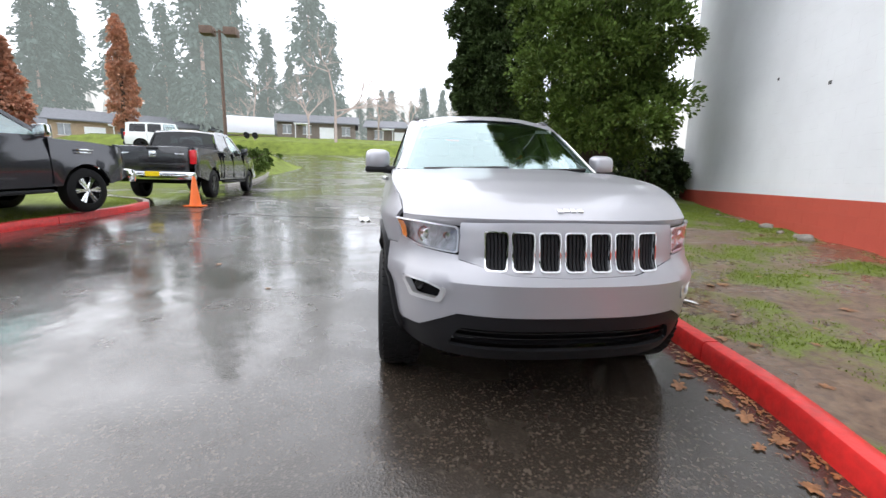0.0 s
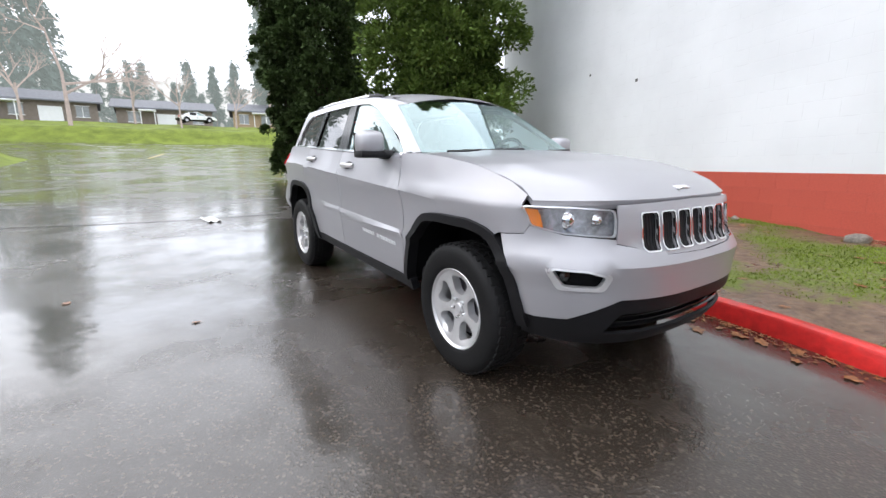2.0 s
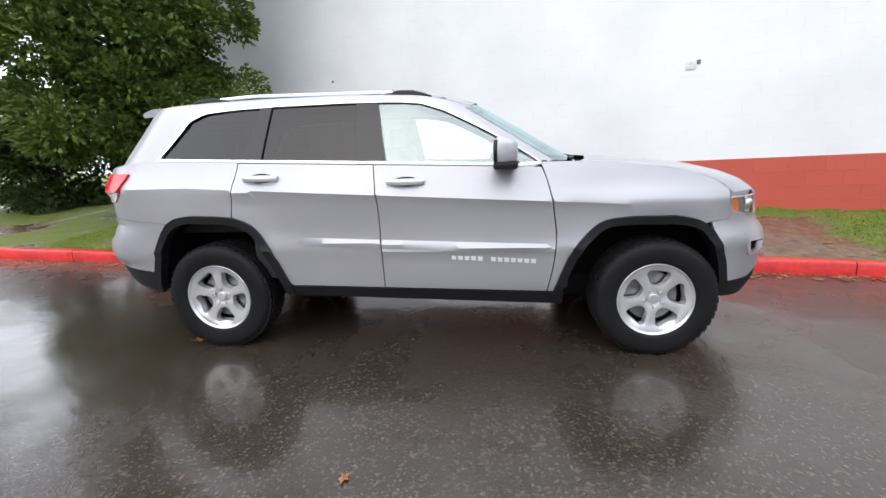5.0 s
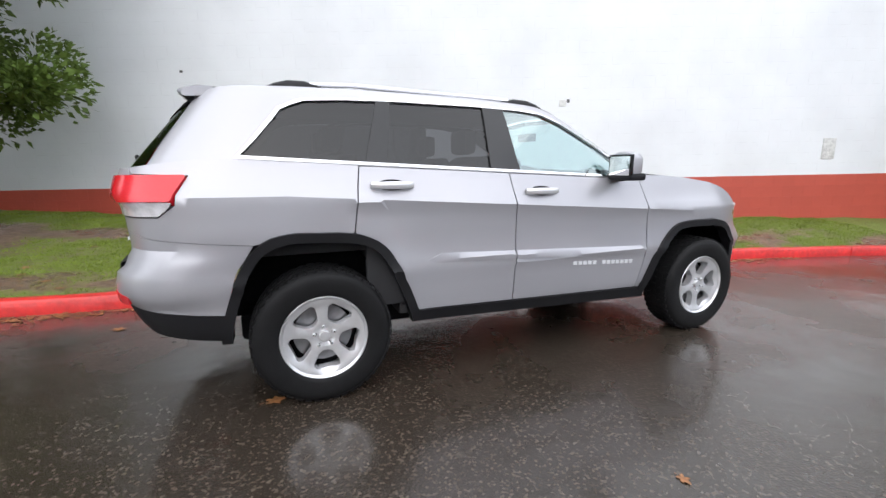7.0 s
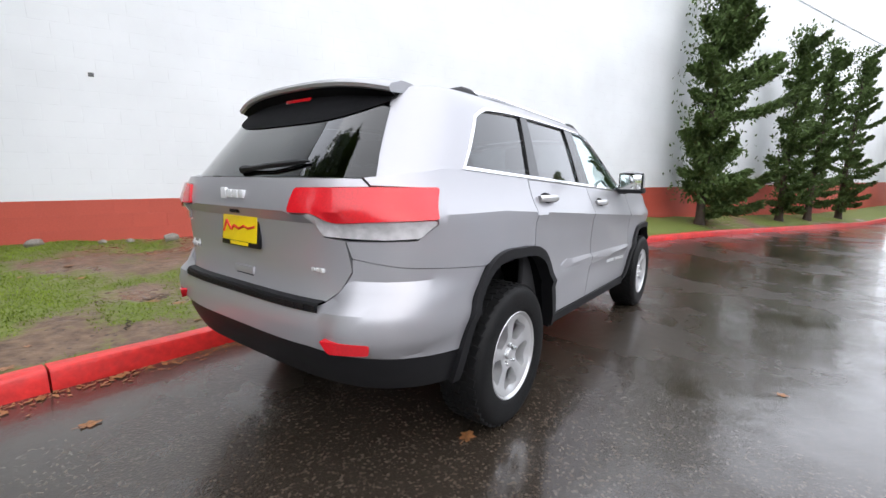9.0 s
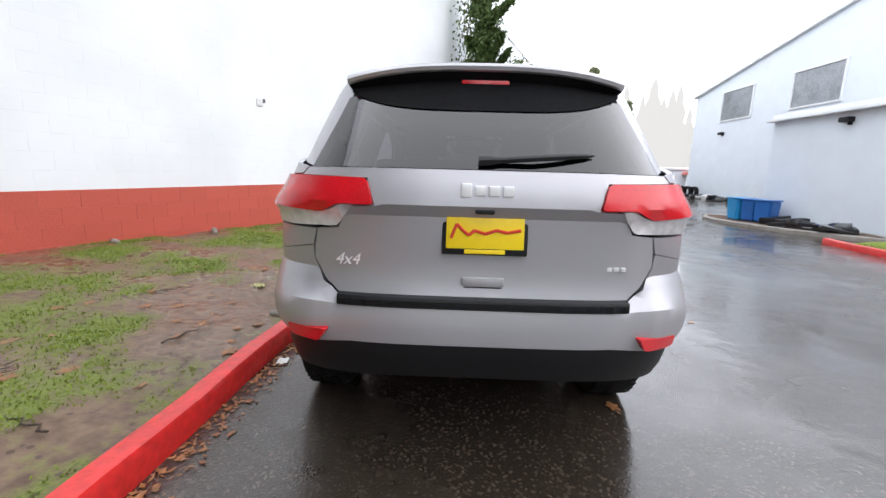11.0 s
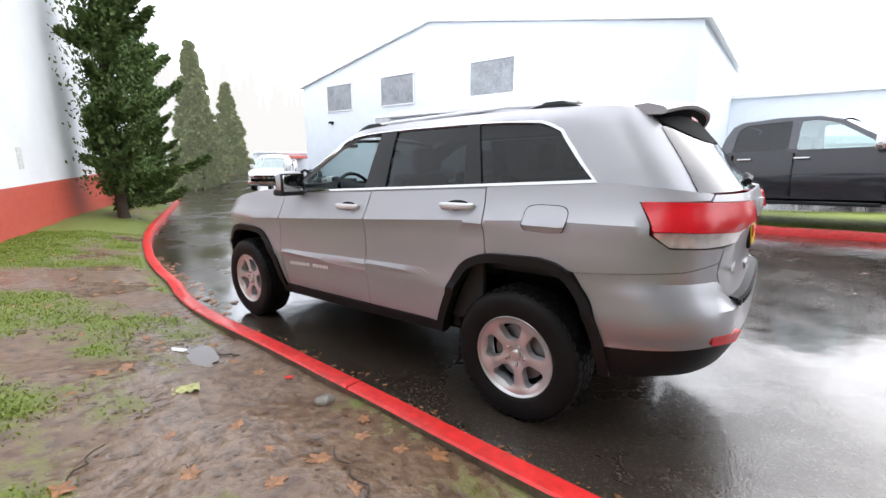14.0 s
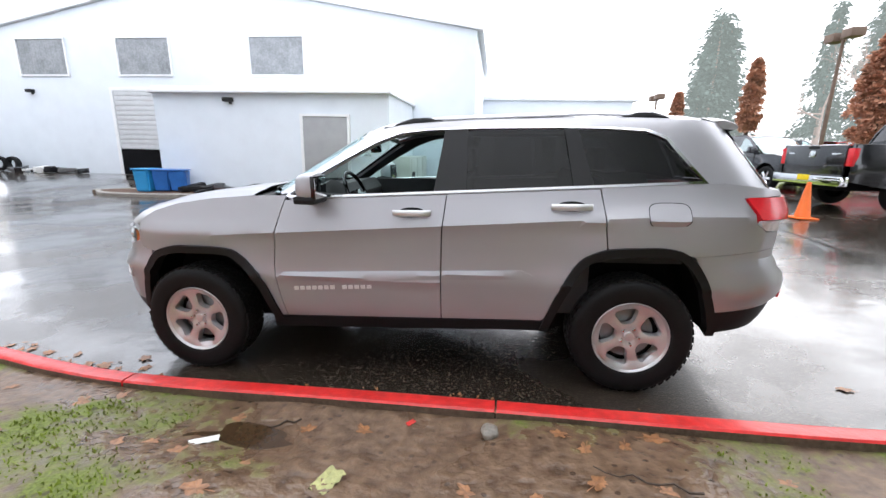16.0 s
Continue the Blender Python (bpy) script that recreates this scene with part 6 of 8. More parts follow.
rb = sheet("rear_bumper", panel(bump, rear_form, step=0.041, depth=0.055), PAINT, CAR, "silver rear bumper")
bm = bmesh.new()
for j in range(21):
    y = -0.55 + 1.10 * j / 20
    c = tail(yr(y, 0.77) * (1 if y >= 0 else -1), 0.77)
    r = [bm.verts.new(q) for q in ((c.x + 0.06, y, 0.800), (c.x - 0.004, y, 0.795), (c.x - 0.010, y, 0.785), (c.x - 0.010, y, 0.757), (c.x + 0.02, y, 0.752))]
    if j:
        for k in range(4):
            bm.faces.new((prev[k], r[k], r[k + 1], prev[k + 1]))
    prev = r
step_pad = part("bumper_step", bm, TRIM, CAR, "black ribbed bumper step")
for k in range(4):
    bm = bmesh.new()
    for j in range(20):
        y0, y1 = -0.54 + 1.08 * j / 20, -0.54 + 1.08 * (j + 1) / 20
        c = tail(yr((y0 + y1) / 2, 0.77) * (1 if y0 >= 0 else -1), 0.77)
        box(bm, c.x - 0.013, c.x - 0.006, y0, y1, 0.760 + k * 0.007, 0.763 + k * 0.007)
    part("step_rib", bm, TRIM, step_pad, smooth=False)
lower_half = [(yr(0.50, 0.61), 0.612), (yr(0.60, 0.60), 0.60), (yr(0.84, 0.57), 0.570), (LOW.p_of_x(-1.925, 0.53) - t_e, 0.543), (LOW.p_of_x(-1.925, 0.42) - t_e, 0.40), (yr(0.80, 0.45), 0.43), (yr(0.5, 0.46), 0.455), (yr(0.2, 0.46), 0.46)]
lower = [(p, z) for p, z in lower_half] + [(-p, z) for p, z in reversed(lower_half)]
sheet("rear_lower_fascia", panel(lower, tail_off(-0.002), step=0.04), TRIM, CAR, "black lower rear bumper")
tip_ob = part("exhaust_tip", lathe(bmesh.new(), [(0.022, -0.10), (0.028, -0.10), (0.030, 0.08), (0.026, 0.082), (0.022, 0.07)], 18), CHROME, CAR)
tip_ob.matrix_local = pose(-2.20, -0.50, 0.455, 0, 0, 90)
# floor pan, closing the body below
part("underbody", box(bmesh.new(), -1.88, 2.0, -0.62, 0.62, 0.30, 0.46, 0.03), DARK, CAR)
part("engine_bay", box(bmesh.new(), 0.95, 2.05, -0.55, 0.55, 0.45, 1.08, 0.03), DARK, CAR)
part("load_floor", box(bmesh.new(), -2.10, -1.0, -0.72, 0.72, 0.80, 0.86, 0.02), CABIN, CAR)
part("axle", tube(bmesh.new(), (-WHEEL_X, -0.72, WHEEL_R), (-WHEEL_X, 0.72, WHEEL_R), 0.05, 0.05), DARK, CAR)
part("axle", tube(bmesh.new(), (WHEEL_X, -0.72, WHEEL_R), (WHEEL_X, 0.72, WHEEL_R), 0.05, 0.05), DARK, CAR)
# cabin
part("cabin_floor", box(bmesh.new(), -1.0, 0.95, -0.78, 0.78, 0.40, 0.48, 0.02), CABIN, CAR)
for side in (1, -1):
    part("door_card", box(bmesh.new(), -1.2, 0.8, side * 0.80 - 0.02, side * 0.80 + 0.02, 0.48, 1.245, 0.02), CABIN, CAR, "dark inner door trim")
part("roof_lining", box(bmesh.new(), -1.9, 0.15, -0.58, 0.58, 1.655, 1.672, 0.004), CABIN_GREY, CAR)


def seat(x, y, w):
    s = new("seat")
    s.parent = CAR
    s.matrix_local = pose(x, y, 0)
    part("cushion", box(bmesh.new(), -0.25, 0.28, -w, w, 0.62, 0.80, 0.06), CABIN, s)
    bm = box(bmesh.new(), -0.08, 0.07, -w, w, 0.0, 0.66, 0.06)
    bmesh.ops.rotate(bm, verts=bm.verts, cent=(0, 0, 0), matrix=Matrix.Rotation(radians(-16), 3, "Y"))
    bmesh.ops.translate(bm, verts=bm.verts, vec=(-0.22, 0, 0.72))
    part("backrest", bm, CABIN, s)
    n = 2 if w > 0.4 else 1
    for k in range(n):
        yy = 0 if n == 1 else (-0.3 + 0.6 * k)
        part("headrest", box(bmesh.new(), -0.50, -0.40, yy - 0.13, yy + 0.13, 1.37, 1.54, 0.045), CABIN, s)


seat(0.05, 0.38, 0.26), seat(0.05, -0.38, 0.26), seat(-0.85, 0.0, 0.62)
bm = bmesh.new()
for y in np.linspace(-0.78, 0.78, 17):
    r = [bm.verts.new(q) for q in ((1.05, y, 1.20), (0.80, y, 1.245), (0.62, y, 1.255 + 0.055 * math.exp(-((y - 0.38) / 0.16) ** 2)), (0.55, y, 1.17), (0.58, y, 0.85), (0.70, y, 0.60))]
    if y > -0.77:
        for k in range(5):
            bm.faces.new((prev[k], r[k], r[k + 1], prev[k + 1]))
    prev = r
part("dashboard", bm, CABIN, CAR, "dark dashboard")
bm = bmesh.new()
bmesh.ops.create_circle(bm, segments=28, radius=0.185)
ring = list(bm.verts)
bm.free()
bm = bmesh.new()
for i in range(28):
    a = 2 * math.pi * i / 28
    c = Vector((0, 0.185 * math.cos(a), 0.185 * math.sin(a)))
    r = [bm.verts.new(c + Vector((0.014 * math.sin(b), 0.016 * math.cos(b) * math.cos(a), 0.016 * math.cos(b) * math.sin(a)))) for b in np.linspace(0, 2 * math.pi, 8, endpoint=False)]
    if i:
        for k in range(8):
            bm.faces.new((prev[k], prev[(k + 1) % 8], r[(k + 1) % 8], r[k]))
    else:
        first = r
    prev = r
for k in range(8):
    bm.faces.new((prev[k], prev[(k + 1) % 8], first[(k + 1) % 8], first[k]))
box(bm, -0.02, 0.03, -0.06, 0.06, -0.06, 0.05, 0.015), box(bm, -0.01, 0.012, -0.18, 0.18, -0.02, 0.012, 0.005)
wheel_ob = part("steering_wheel", bm, GLOSS, CAR, "black steering wheel")
wheel_ob.matrix_local = pose(0.42, 0.38, 1.19, 0, 24, 0)
part("mirror_inside", box(bmesh.new(), 0.36, 0.39, -0.12, 0.12, 1.50, 1.565, 0.012), GLOSS, CAR, "black inside mirror")


# ---- trees and shrubs ----
rng = np.random.default_rng(7)


def unit(v):
    return v / np.maximum(np.linalg.norm(v, axis=-1, keepdims=True), 1e-6)


def leaves(name, pos, dirs, length, width, material, parent, droop=0.15):
    """A crown of many small folded leaf sprays; each has its own place, way and size."""
    n = len(pos)
    d = unit(dirs)
    side = unit(np.cross(d, unit(rng.normal(size=(n, 3)) + np.array([0, 0, 0.4]))))
    up = np.cross(side, d)
    L = (length * rng.uniform(0.6, 1.35, n))[:, None]
    W = (width * rng.uniform(0.6, 1.35, n))[:, None]
    fold = up * W * 0.35
    v = np.stack([pos, pos + d * L * 0.45 + side * W + fold, pos + d * L - np.array([0, 0, 1.0]) * L * droop, pos + d * L * 0.45 - side * W + fold], 1).reshape(-1, 3)
    i = np.arange(n)[:, None] * 4
    f = np.concatenate([i + np.array([0, 1, 2]), i + np.array([0, 2, 3])], 1).reshape(-1, 3)
    me = bpy.data.meshes.new(name)
    me.vertices.add(len(v))
    me.vertices.foreach_set("co", v.astype(np.float32).ravel())
    me.loops.add(len(f) * 3)
    me.loops.foreach_set("vertex_index", f.astype(np.int32).ravel())
    me.polygons.add(len(f))
    me.polygons.foreach_set("loop_start", np.arange(0, len(f) * 3, 3, dtype=np.int32))
    me.update()
    me.validate()
    me.materials.append(material)
    ob = new(name, me)
    ob.parent = parent
    return ob


def trunk_part(parent, h, r, limbs, lean=0.0, name="trunk", material=None):
    n = 9
    pts = [Vector((lean * t * t * h + 0.03 * math.sin(5 * t), 0.04 * math.sin(4 * t + 1), h * t)) for t in np.linspace(0, 1, n)]
    bm = swept(bmesh.new(), [pts[0], pts[0].lerp(pts[1], 0.25)] + pts[1:], [r * 1.35, r * 1.05] + [r * (1 - k / (n + 1)) for k in range(1, n)], 10)
    if 0 < len(limbs) <= 12:
        for a, b, rr in limbs:
            part("limb", tube(bmesh.new(), a, b, rr, rr * 0.35, 6), material or BARK, parent)
    elif limbs:
        lb = bmesh.new()
        for a, b, rr in limbs:
            tube(lb, a, b, rr, rr * 0.35, 6)
        part("branches", lb, material or BARK, parent)
    return part(name, bm, material or BARK, parent)


def dense_tree(name, label, x, y, h, rad, material, n, z0=0.6, spray=0.20, shape="egg", base=None, girth=None):
    """A dense evergreen: clumps over the outline of the crown, lit tips outside, gaps between."""
    zb = float(gz(x, y)) + 0.15 if base is None else base
    t = thing(name, label, "tree", x, y, zb)
    per = {"egg": 300, "column": 220, "flame": 60}.get(shape, 120)
    clumps = int(n / per)
    u = rng.uniform(0, 1, clumps)
    zz = z0 + (h - z0) * u
    if shape == "egg":
        prof = np.sin(np.pi * np.clip(0.12 + 0.88 * u, 0, 1)) ** 0.55
        prof = np.where(u < 0.35, 0.72 + 0.28 * u / 0.35, prof)
    elif shape == "flame":
        prof = np.interp(u, [0, 0.12, 0.3, 0.55, 0.8, 1.0], [0.45, 0.85, 1.0, 0.82, 0.45, 0.08])
    elif shape == "column":
        prof = np.where(u < 0.12, 0.6 + 3.3 * u, 1.0) * (1 - np.clip((u - 0.55) / 0.45, 0, 1) ** 1.6 * 0.95)
    else:
        prof = np.clip(1.0 - u, 0.02, 1) ** 0.9 * np.where(u < 0.06, 0.75, 1)
    a = rng.uniform(0, 2 * np.pi, clumps)
    lob = 1 + (0.3 if shape in ("cone", "flame") else 1) * (0.15 * np.sin(3 * a + 4 * u) + 0.10 * np.sin(7 * a - 9 * u) + 0.07 * np.sin(13 * u + 2 * a))
    depth = 1 - 0.45 * rng.uniform(0, 1, clumps) ** 2
    rr = rad * prof * lob * depth
    c = np.stack([rr * np.cos(a), rr * np.sin(a), zz], 1)
    out = np.stack([np.cos(a), np.sin(a), 0.35 + 0 * a], 1)
    size = rad * {"egg": 0.22, "column": 0.20, "flame": 0.26}.get(shape, 0.11) * rng.uniform(0.6, 1.35, clumps) * (0.3 + 0.7 * prof if shape == "cone" else 1)
    # every clump is a tuft: sprays stand off its middle, hanging a little
    dv = unit(rng.normal(size=(clumps * per, 3)) + np.repeat(out, per, 0) * 0.5 + np.array([0, 0, 0.45]))
    p = np.repeat(c, per, 0) + dv * (np.repeat(size, per) * rng.uniform(0.45, 1.05, clumps * per))[:, None] * np.array([1, 1, 0.8])
    dr = dv + np.repeat(out, per, 0) * 0.5 + rng.normal(size=(clumps * per, 3)) * 0.45 + np.array([0, 0, 0.1])
    # the shaded inside of the crown
    m = int(n * (0.38 if shape == "egg" else 0.25))
    ui, ai = rng.uniform(0.02, 0.93, m), rng.uniform(0, 2 * np.pi, m)
    ri = rad * 0.72 * np.interp(ui, np.sort(u), prof[np.argsort(u)]) * np.sqrt(rng.uniform(0.15, 1, m))
    p = np.concatenate([p, np.stack([ri * np.cos(ai), ri * np.sin(ai), z0 + (h - z0) * ui], 1)])
    dr = np.concatenate([dr, rng.normal(size=(m, 3))])
    leaves("crown", p, dr, spray, spray * 0.30, material, t)
    limbs = []
    for k in range(10):
        ang, s = rng.uniform(0, 6.28), rng.uniform(0.15, 0.7)
        limbs.append((Vector((0, 0, h * s)), Vector((rad * 0.6 * math.cos(ang), rad * 0.6 * math.sin(ang), h * s + rad * 0.3)), 0.05))
    trunk_part(t, h * 0.92, girth or 0.11 + h * 0.012, limbs)
    return t


dense_tree("evergreen_tree", "large bright green dense evergreen beside the white wall", -6.15, 4.15, 13.0, 1.92, LEAF_BRIGHT, 135000, z0=1.25, spray=0.105, girth=0.36)
dense_tree("arborvitae", "tall dark column of arborvitae on the lawn", -14.5, 3.85, 13.0, 1.72, LEAF_DARK, 76000, z0=1.5, spray=0.17, shape="column", base=0.95, girth=0.40)
dense_tree("arborvitae", "tall dark arborvitae close behind its neighbour", -15.9, 2.95, 12.0, 0.92, LEAF_DARK, 40000, z0=0.05, spray=0.17, shape="column", base=0.95)
dense_tree("laurel_shrub", "low dark evergreen shrub at the wall's corner", -8.6, 7.6, 1.7, 1.35, LEAF_DARK, 7000, z0=0.1, spray=0.13)
dense_tree("laurel_shrub", "low dark evergreen shrub under the big tree", -7.6, 6.6, 1.5, 1.1, LEAF_DARK, 5000, z0=0.1, spray=0.13)
dense_tree("laurel_shrub", "broad dark evergreen shrub behind the tree trunk", -9.6, 5.2, 1.9, 1.5, LEAF_DARK, 8000, z0=0.1, spray=0.13)


def juniper(x, y, h, rad, seed, n):
    """A ragged conifer with steep plume-like branches."""
    r = np.random.default_rng(seed)
    t = thing("juniper_tree", "ragged dark green juniper against the white wall", "tree", x, y, float(gz(x, y)) + 0.2, group="junipers along the wall")
    nb = 58
    pos, dirs, limbs = [], [], []
    for k in range(nb):
        u = (k + r.uniform(0, 0.9)) / nb
        z = 0.35 + (h * 0.93 - 0.35) * u
        a = r.uniform(0, 2 * np.pi)
        if r.uniform() < 0.5 and math.sin(a) > 0.2:
            a = -a
        reach = (0.45 if math.sin(a) > 0.35 else 1.0) * rad * (1 - u * 0.66) * r.uniform(0.45, 1.2) * (0.62 if u < 0.08 else 1)
        rise = -0.05 + 0.50 * u + r.uniform(-0.1, 0.15)
        tip = np.array([reach * np.cos(a), reach * np.sin(a), z + reach * rise])
        base = np.array([0, 0, z])
        limbs.append((Vector(base), Vector(tip), 0.022))
        m = int(n / nb * (0.5 + reach / rad))
        s = r.uniform(0.12, 1.04, m) ** 0.8
        curve = base + (tip - base) * s[:, None]
        curve[:, 2] += 0.30 * reach * (s ** 3 - 0.5 * s)
        wid = 0.088 * rad * (1.1 - s * 0.70)[:, None]
        pos.append(curve + np.clip(r.normal(size=(m, 3)), -1.7, 1.7) * wid * np.array([0.7, 0.7, 0.45]))
        dirs.append(np.repeat((unit(tip - base) * 0.9 + np.array([0, 0, 0.25]))[None], m, 0) + r.normal(size=(m, 3)) * 0.5)
    m = int(n * 0.10)
    s = r.uniform(0.08, 1, m)
    pos.append(np.stack([r.normal(size=m) * 0.16 * rad, r.normal(size=m) * 0.16 * rad, h * s], 1))
    dirs.append(r.normal(size=(m, 3)) * 0.5 + np.array([0, 0, 1]))
    leaves("crown", np.concatenate(pos), np.concatenate(dirs), 0.12, 0.032, LEAF_JUNIPER, t, 0.05)
    trunk_part(t, h * 0.9, 0.12, limbs)


juniper(11.05, -0.57, 7.7, 2.1, 1, 62000)
juniper(16.0, -2.55, 6.5, 1.4, 2, 26000)
juniper(18.4, -3.5, 6.6, 1.2, 3, 19000)
juniper(21.6, -4.75, 7.0, 1.25, 4, 19000)
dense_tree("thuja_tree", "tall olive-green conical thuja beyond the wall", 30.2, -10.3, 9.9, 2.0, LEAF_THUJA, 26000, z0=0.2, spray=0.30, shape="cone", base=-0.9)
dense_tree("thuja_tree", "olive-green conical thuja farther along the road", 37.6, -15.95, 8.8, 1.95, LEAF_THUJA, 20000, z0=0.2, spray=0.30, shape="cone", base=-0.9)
for x, y, h, r, up, foot in ((-30.8, -20.4, 9.3, 0.85, 1.2, 1.3), (-16.05, -16.8, 5.6, 0.75, 0.1, 1.3), (-16.2, -26.4, 6.3, 0.52, 0.2, 2.2), (-14.8, -34.2, 5.4, 0.42, 0.2, 2.4)):
    dense_tree("columnar_tree", "narrow columnar tree with rust-brown dead leaves", x, y, h, r, LEAF_RUST, 9000, z0=foot, spray=0.20, shape="flame", base=float(gz(x, y)) + up)
for x, y, h, r in ((-18.2, -8.6, 1.3, 0.8), (-20.0, -8.75, 1.5, 0.9), (-22.3, -9.15, 1.7, 1.0), (-25.2, -9.7, 1.4, 1.0), (-29, -10.6, 1.3, 1.1), (-33, -11.3, 1.4, 1.1)):
    dense_tree("bed_shrub", "rounded green shrub in the planting bed", x, y, h, r, LEAF_BRIGHT, 2600, z0=0.05, spray=0.13, base=float(gz(x, y)) + 0.1)


def fir(name, label, h, rad, n, material, seed, bare=0.1):
    r = np.random.default_rng(seed)
    t = thing(name, label, "tree")
    nb = 110
    pos, dirs = [], []
    for k in range(nb):
        u = bare + (1 - bare) * (k + r.uniform(0, 1)) / nb
        a = r.uniform(0, 2 * np.pi)
        reach = rad * (1.03 - u) ** 0.8 * r.uniform(0.45, 1.15)
        m = max(6, int(n / nb * (0.35 + reach / rad)))
        s = r.uniform(0, 1, m)
        z = h * u - 0.25 * reach * s ** 1.6 + r.normal(size=m) * 0.02 * h
        pos.append(np.stack([reach * s * np.cos(a) + r.normal(size=m) * 0.07 * rad, reach * s * np.sin(a) + r.normal(size=m) * 0.07 * rad, z], 1))
        dirs.append(np.array([np.cos(a), np.sin(a), -0.3]) + r.normal(size=(m, 3)) * 0.4)
    leaves("crown", np.concatenate(pos), np.concatenate(dirs), h * 0.030, h * 0.0085, material, t, 0.3)
    trunk_part(t, h * 0.97, h * 0.011, [], material=TWIG_FAR)
    return t


def bare_tree(h, rad, seed):
    r = np.random.default_rng(seed)
    t = thing("bare_tree", "leafless grey-brown deciduous tree in the mist", "tree", group="far trees")
    bm = bmesh.new()

    def grow(a, d, l, rr, lev):
        b = a + d * l
        tube(bm, a, b, rr, rr * 0.62, 5 if lev < 2 else 3, False)
        if lev >= 5:
            return
        for _ in range(3 if lev < 4 else 2):
            nd = (d + Vector(r.normal(size=3)) * 0.42 + Vector((0, 0, 0.12))).normalized()
            grow(a.lerp(b, r.uniform(0.6, 1.0)), nd, l * r.uniform(0.58, 0.8), rr * 0.6, lev + 1)
    grow(Vector((0, 0, 0)), Vector((0, 0, 1)), h * 0.30, h * 0.012, 0)
    part("branch_crown", bm, TWIG_FAR, t)
    return t


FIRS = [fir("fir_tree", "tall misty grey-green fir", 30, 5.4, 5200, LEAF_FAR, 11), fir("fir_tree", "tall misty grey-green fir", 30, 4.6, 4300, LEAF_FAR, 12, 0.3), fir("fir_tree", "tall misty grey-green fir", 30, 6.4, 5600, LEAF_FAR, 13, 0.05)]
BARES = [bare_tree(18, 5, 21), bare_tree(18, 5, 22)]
for f in FIRS + BARES:
    f["group"] = "far trees"
spots = []
r_ = np.random.default_rng(5)
for k in range(24):
    yy = -95 + k * 4.4 + r_.uniform(-2, 2)
    if -13 < yy:
        continue
    spots.append((-88 - r_.uniform(0, 26), yy, r_.uniform(0.75, 1.35)))
for k in range(30):
    yy = -14 + k * 3.2 + r_.uniform(-1.2, 1.2)
    spots.append((-118 - r_.uniform(0, 18), yy, r_.uniform(0.45, 0.72)))
for x, y, s in ((-75, 16, 0.85), (-79, 19, 0.8), (-72, -31, 1.2), (-74, -44, 1.0), (-28.6, -60, 0.60), (-30.4, -61, 0.56), (-27.2, -60.5, 0.42)):
    spots.append((x, y, s))
for k in range(16):
    spots.append((-48 - r_.uniform(0, 12) - k * 1.0, -66 + k * 0.4 + r_.uniform(-6, 2), r_.uniform(0.5, 0.85)))
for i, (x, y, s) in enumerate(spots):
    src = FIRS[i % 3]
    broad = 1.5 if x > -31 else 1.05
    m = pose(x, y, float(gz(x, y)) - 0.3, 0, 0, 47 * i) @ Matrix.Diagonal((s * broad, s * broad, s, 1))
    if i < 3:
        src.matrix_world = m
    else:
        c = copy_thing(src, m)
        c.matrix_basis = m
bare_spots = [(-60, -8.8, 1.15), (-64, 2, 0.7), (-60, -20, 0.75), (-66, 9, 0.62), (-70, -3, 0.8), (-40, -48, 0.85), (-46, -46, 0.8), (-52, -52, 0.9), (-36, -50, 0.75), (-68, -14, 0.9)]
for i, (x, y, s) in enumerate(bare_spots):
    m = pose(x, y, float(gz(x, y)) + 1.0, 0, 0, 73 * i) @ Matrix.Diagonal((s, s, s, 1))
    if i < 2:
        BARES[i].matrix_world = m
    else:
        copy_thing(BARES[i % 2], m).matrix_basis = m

# hazy wooded hills far beyond the lot; their haze is a painted glow
HILL = glow("hill_haze_glow", (0.66, 0.65, 0.64), 0.42)
HILL_FAR = glow("ridge_haze_glow", (0.80, 0.815, 0.81), 0.46)


def ridge(name, label, cx, cy, length, rz, base, heights, jag, material):
    r = np.random.default_rng(len(label))
    n = 160
    verts, faces = [], []
    for i in range(n + 1):
        u = i / n
        h = interp(u, np.linspace(0, 1, len(heights)), heights) + jag * abs(math.sin(i * 1.7)) * r.uniform(0.3, 1.0)
        verts += [(u * length - length / 2, 0, base), (u * length - length / 2, 0, h), (u * length - length / 2, 6, base)]
    for i in range(n):
        a, b = 3 * i, 3 * i + 3
        faces += [(a, b, b + 1, a + 1), (a + 1, b + 1, b + 2, a + 2)]
    ob = mesh_object(name, verts, faces, material, smooth=False)
    ob.matrix_world = pose(cx, cy, 0, 0, 0, rz)
    return tagged(ob, label, "hill", kind="structure")


# mist over the far wood, given as an even glow of its own
FOREST = glow("forest_haze_glow", (0.56, 0.57, 0.56), 0.44)


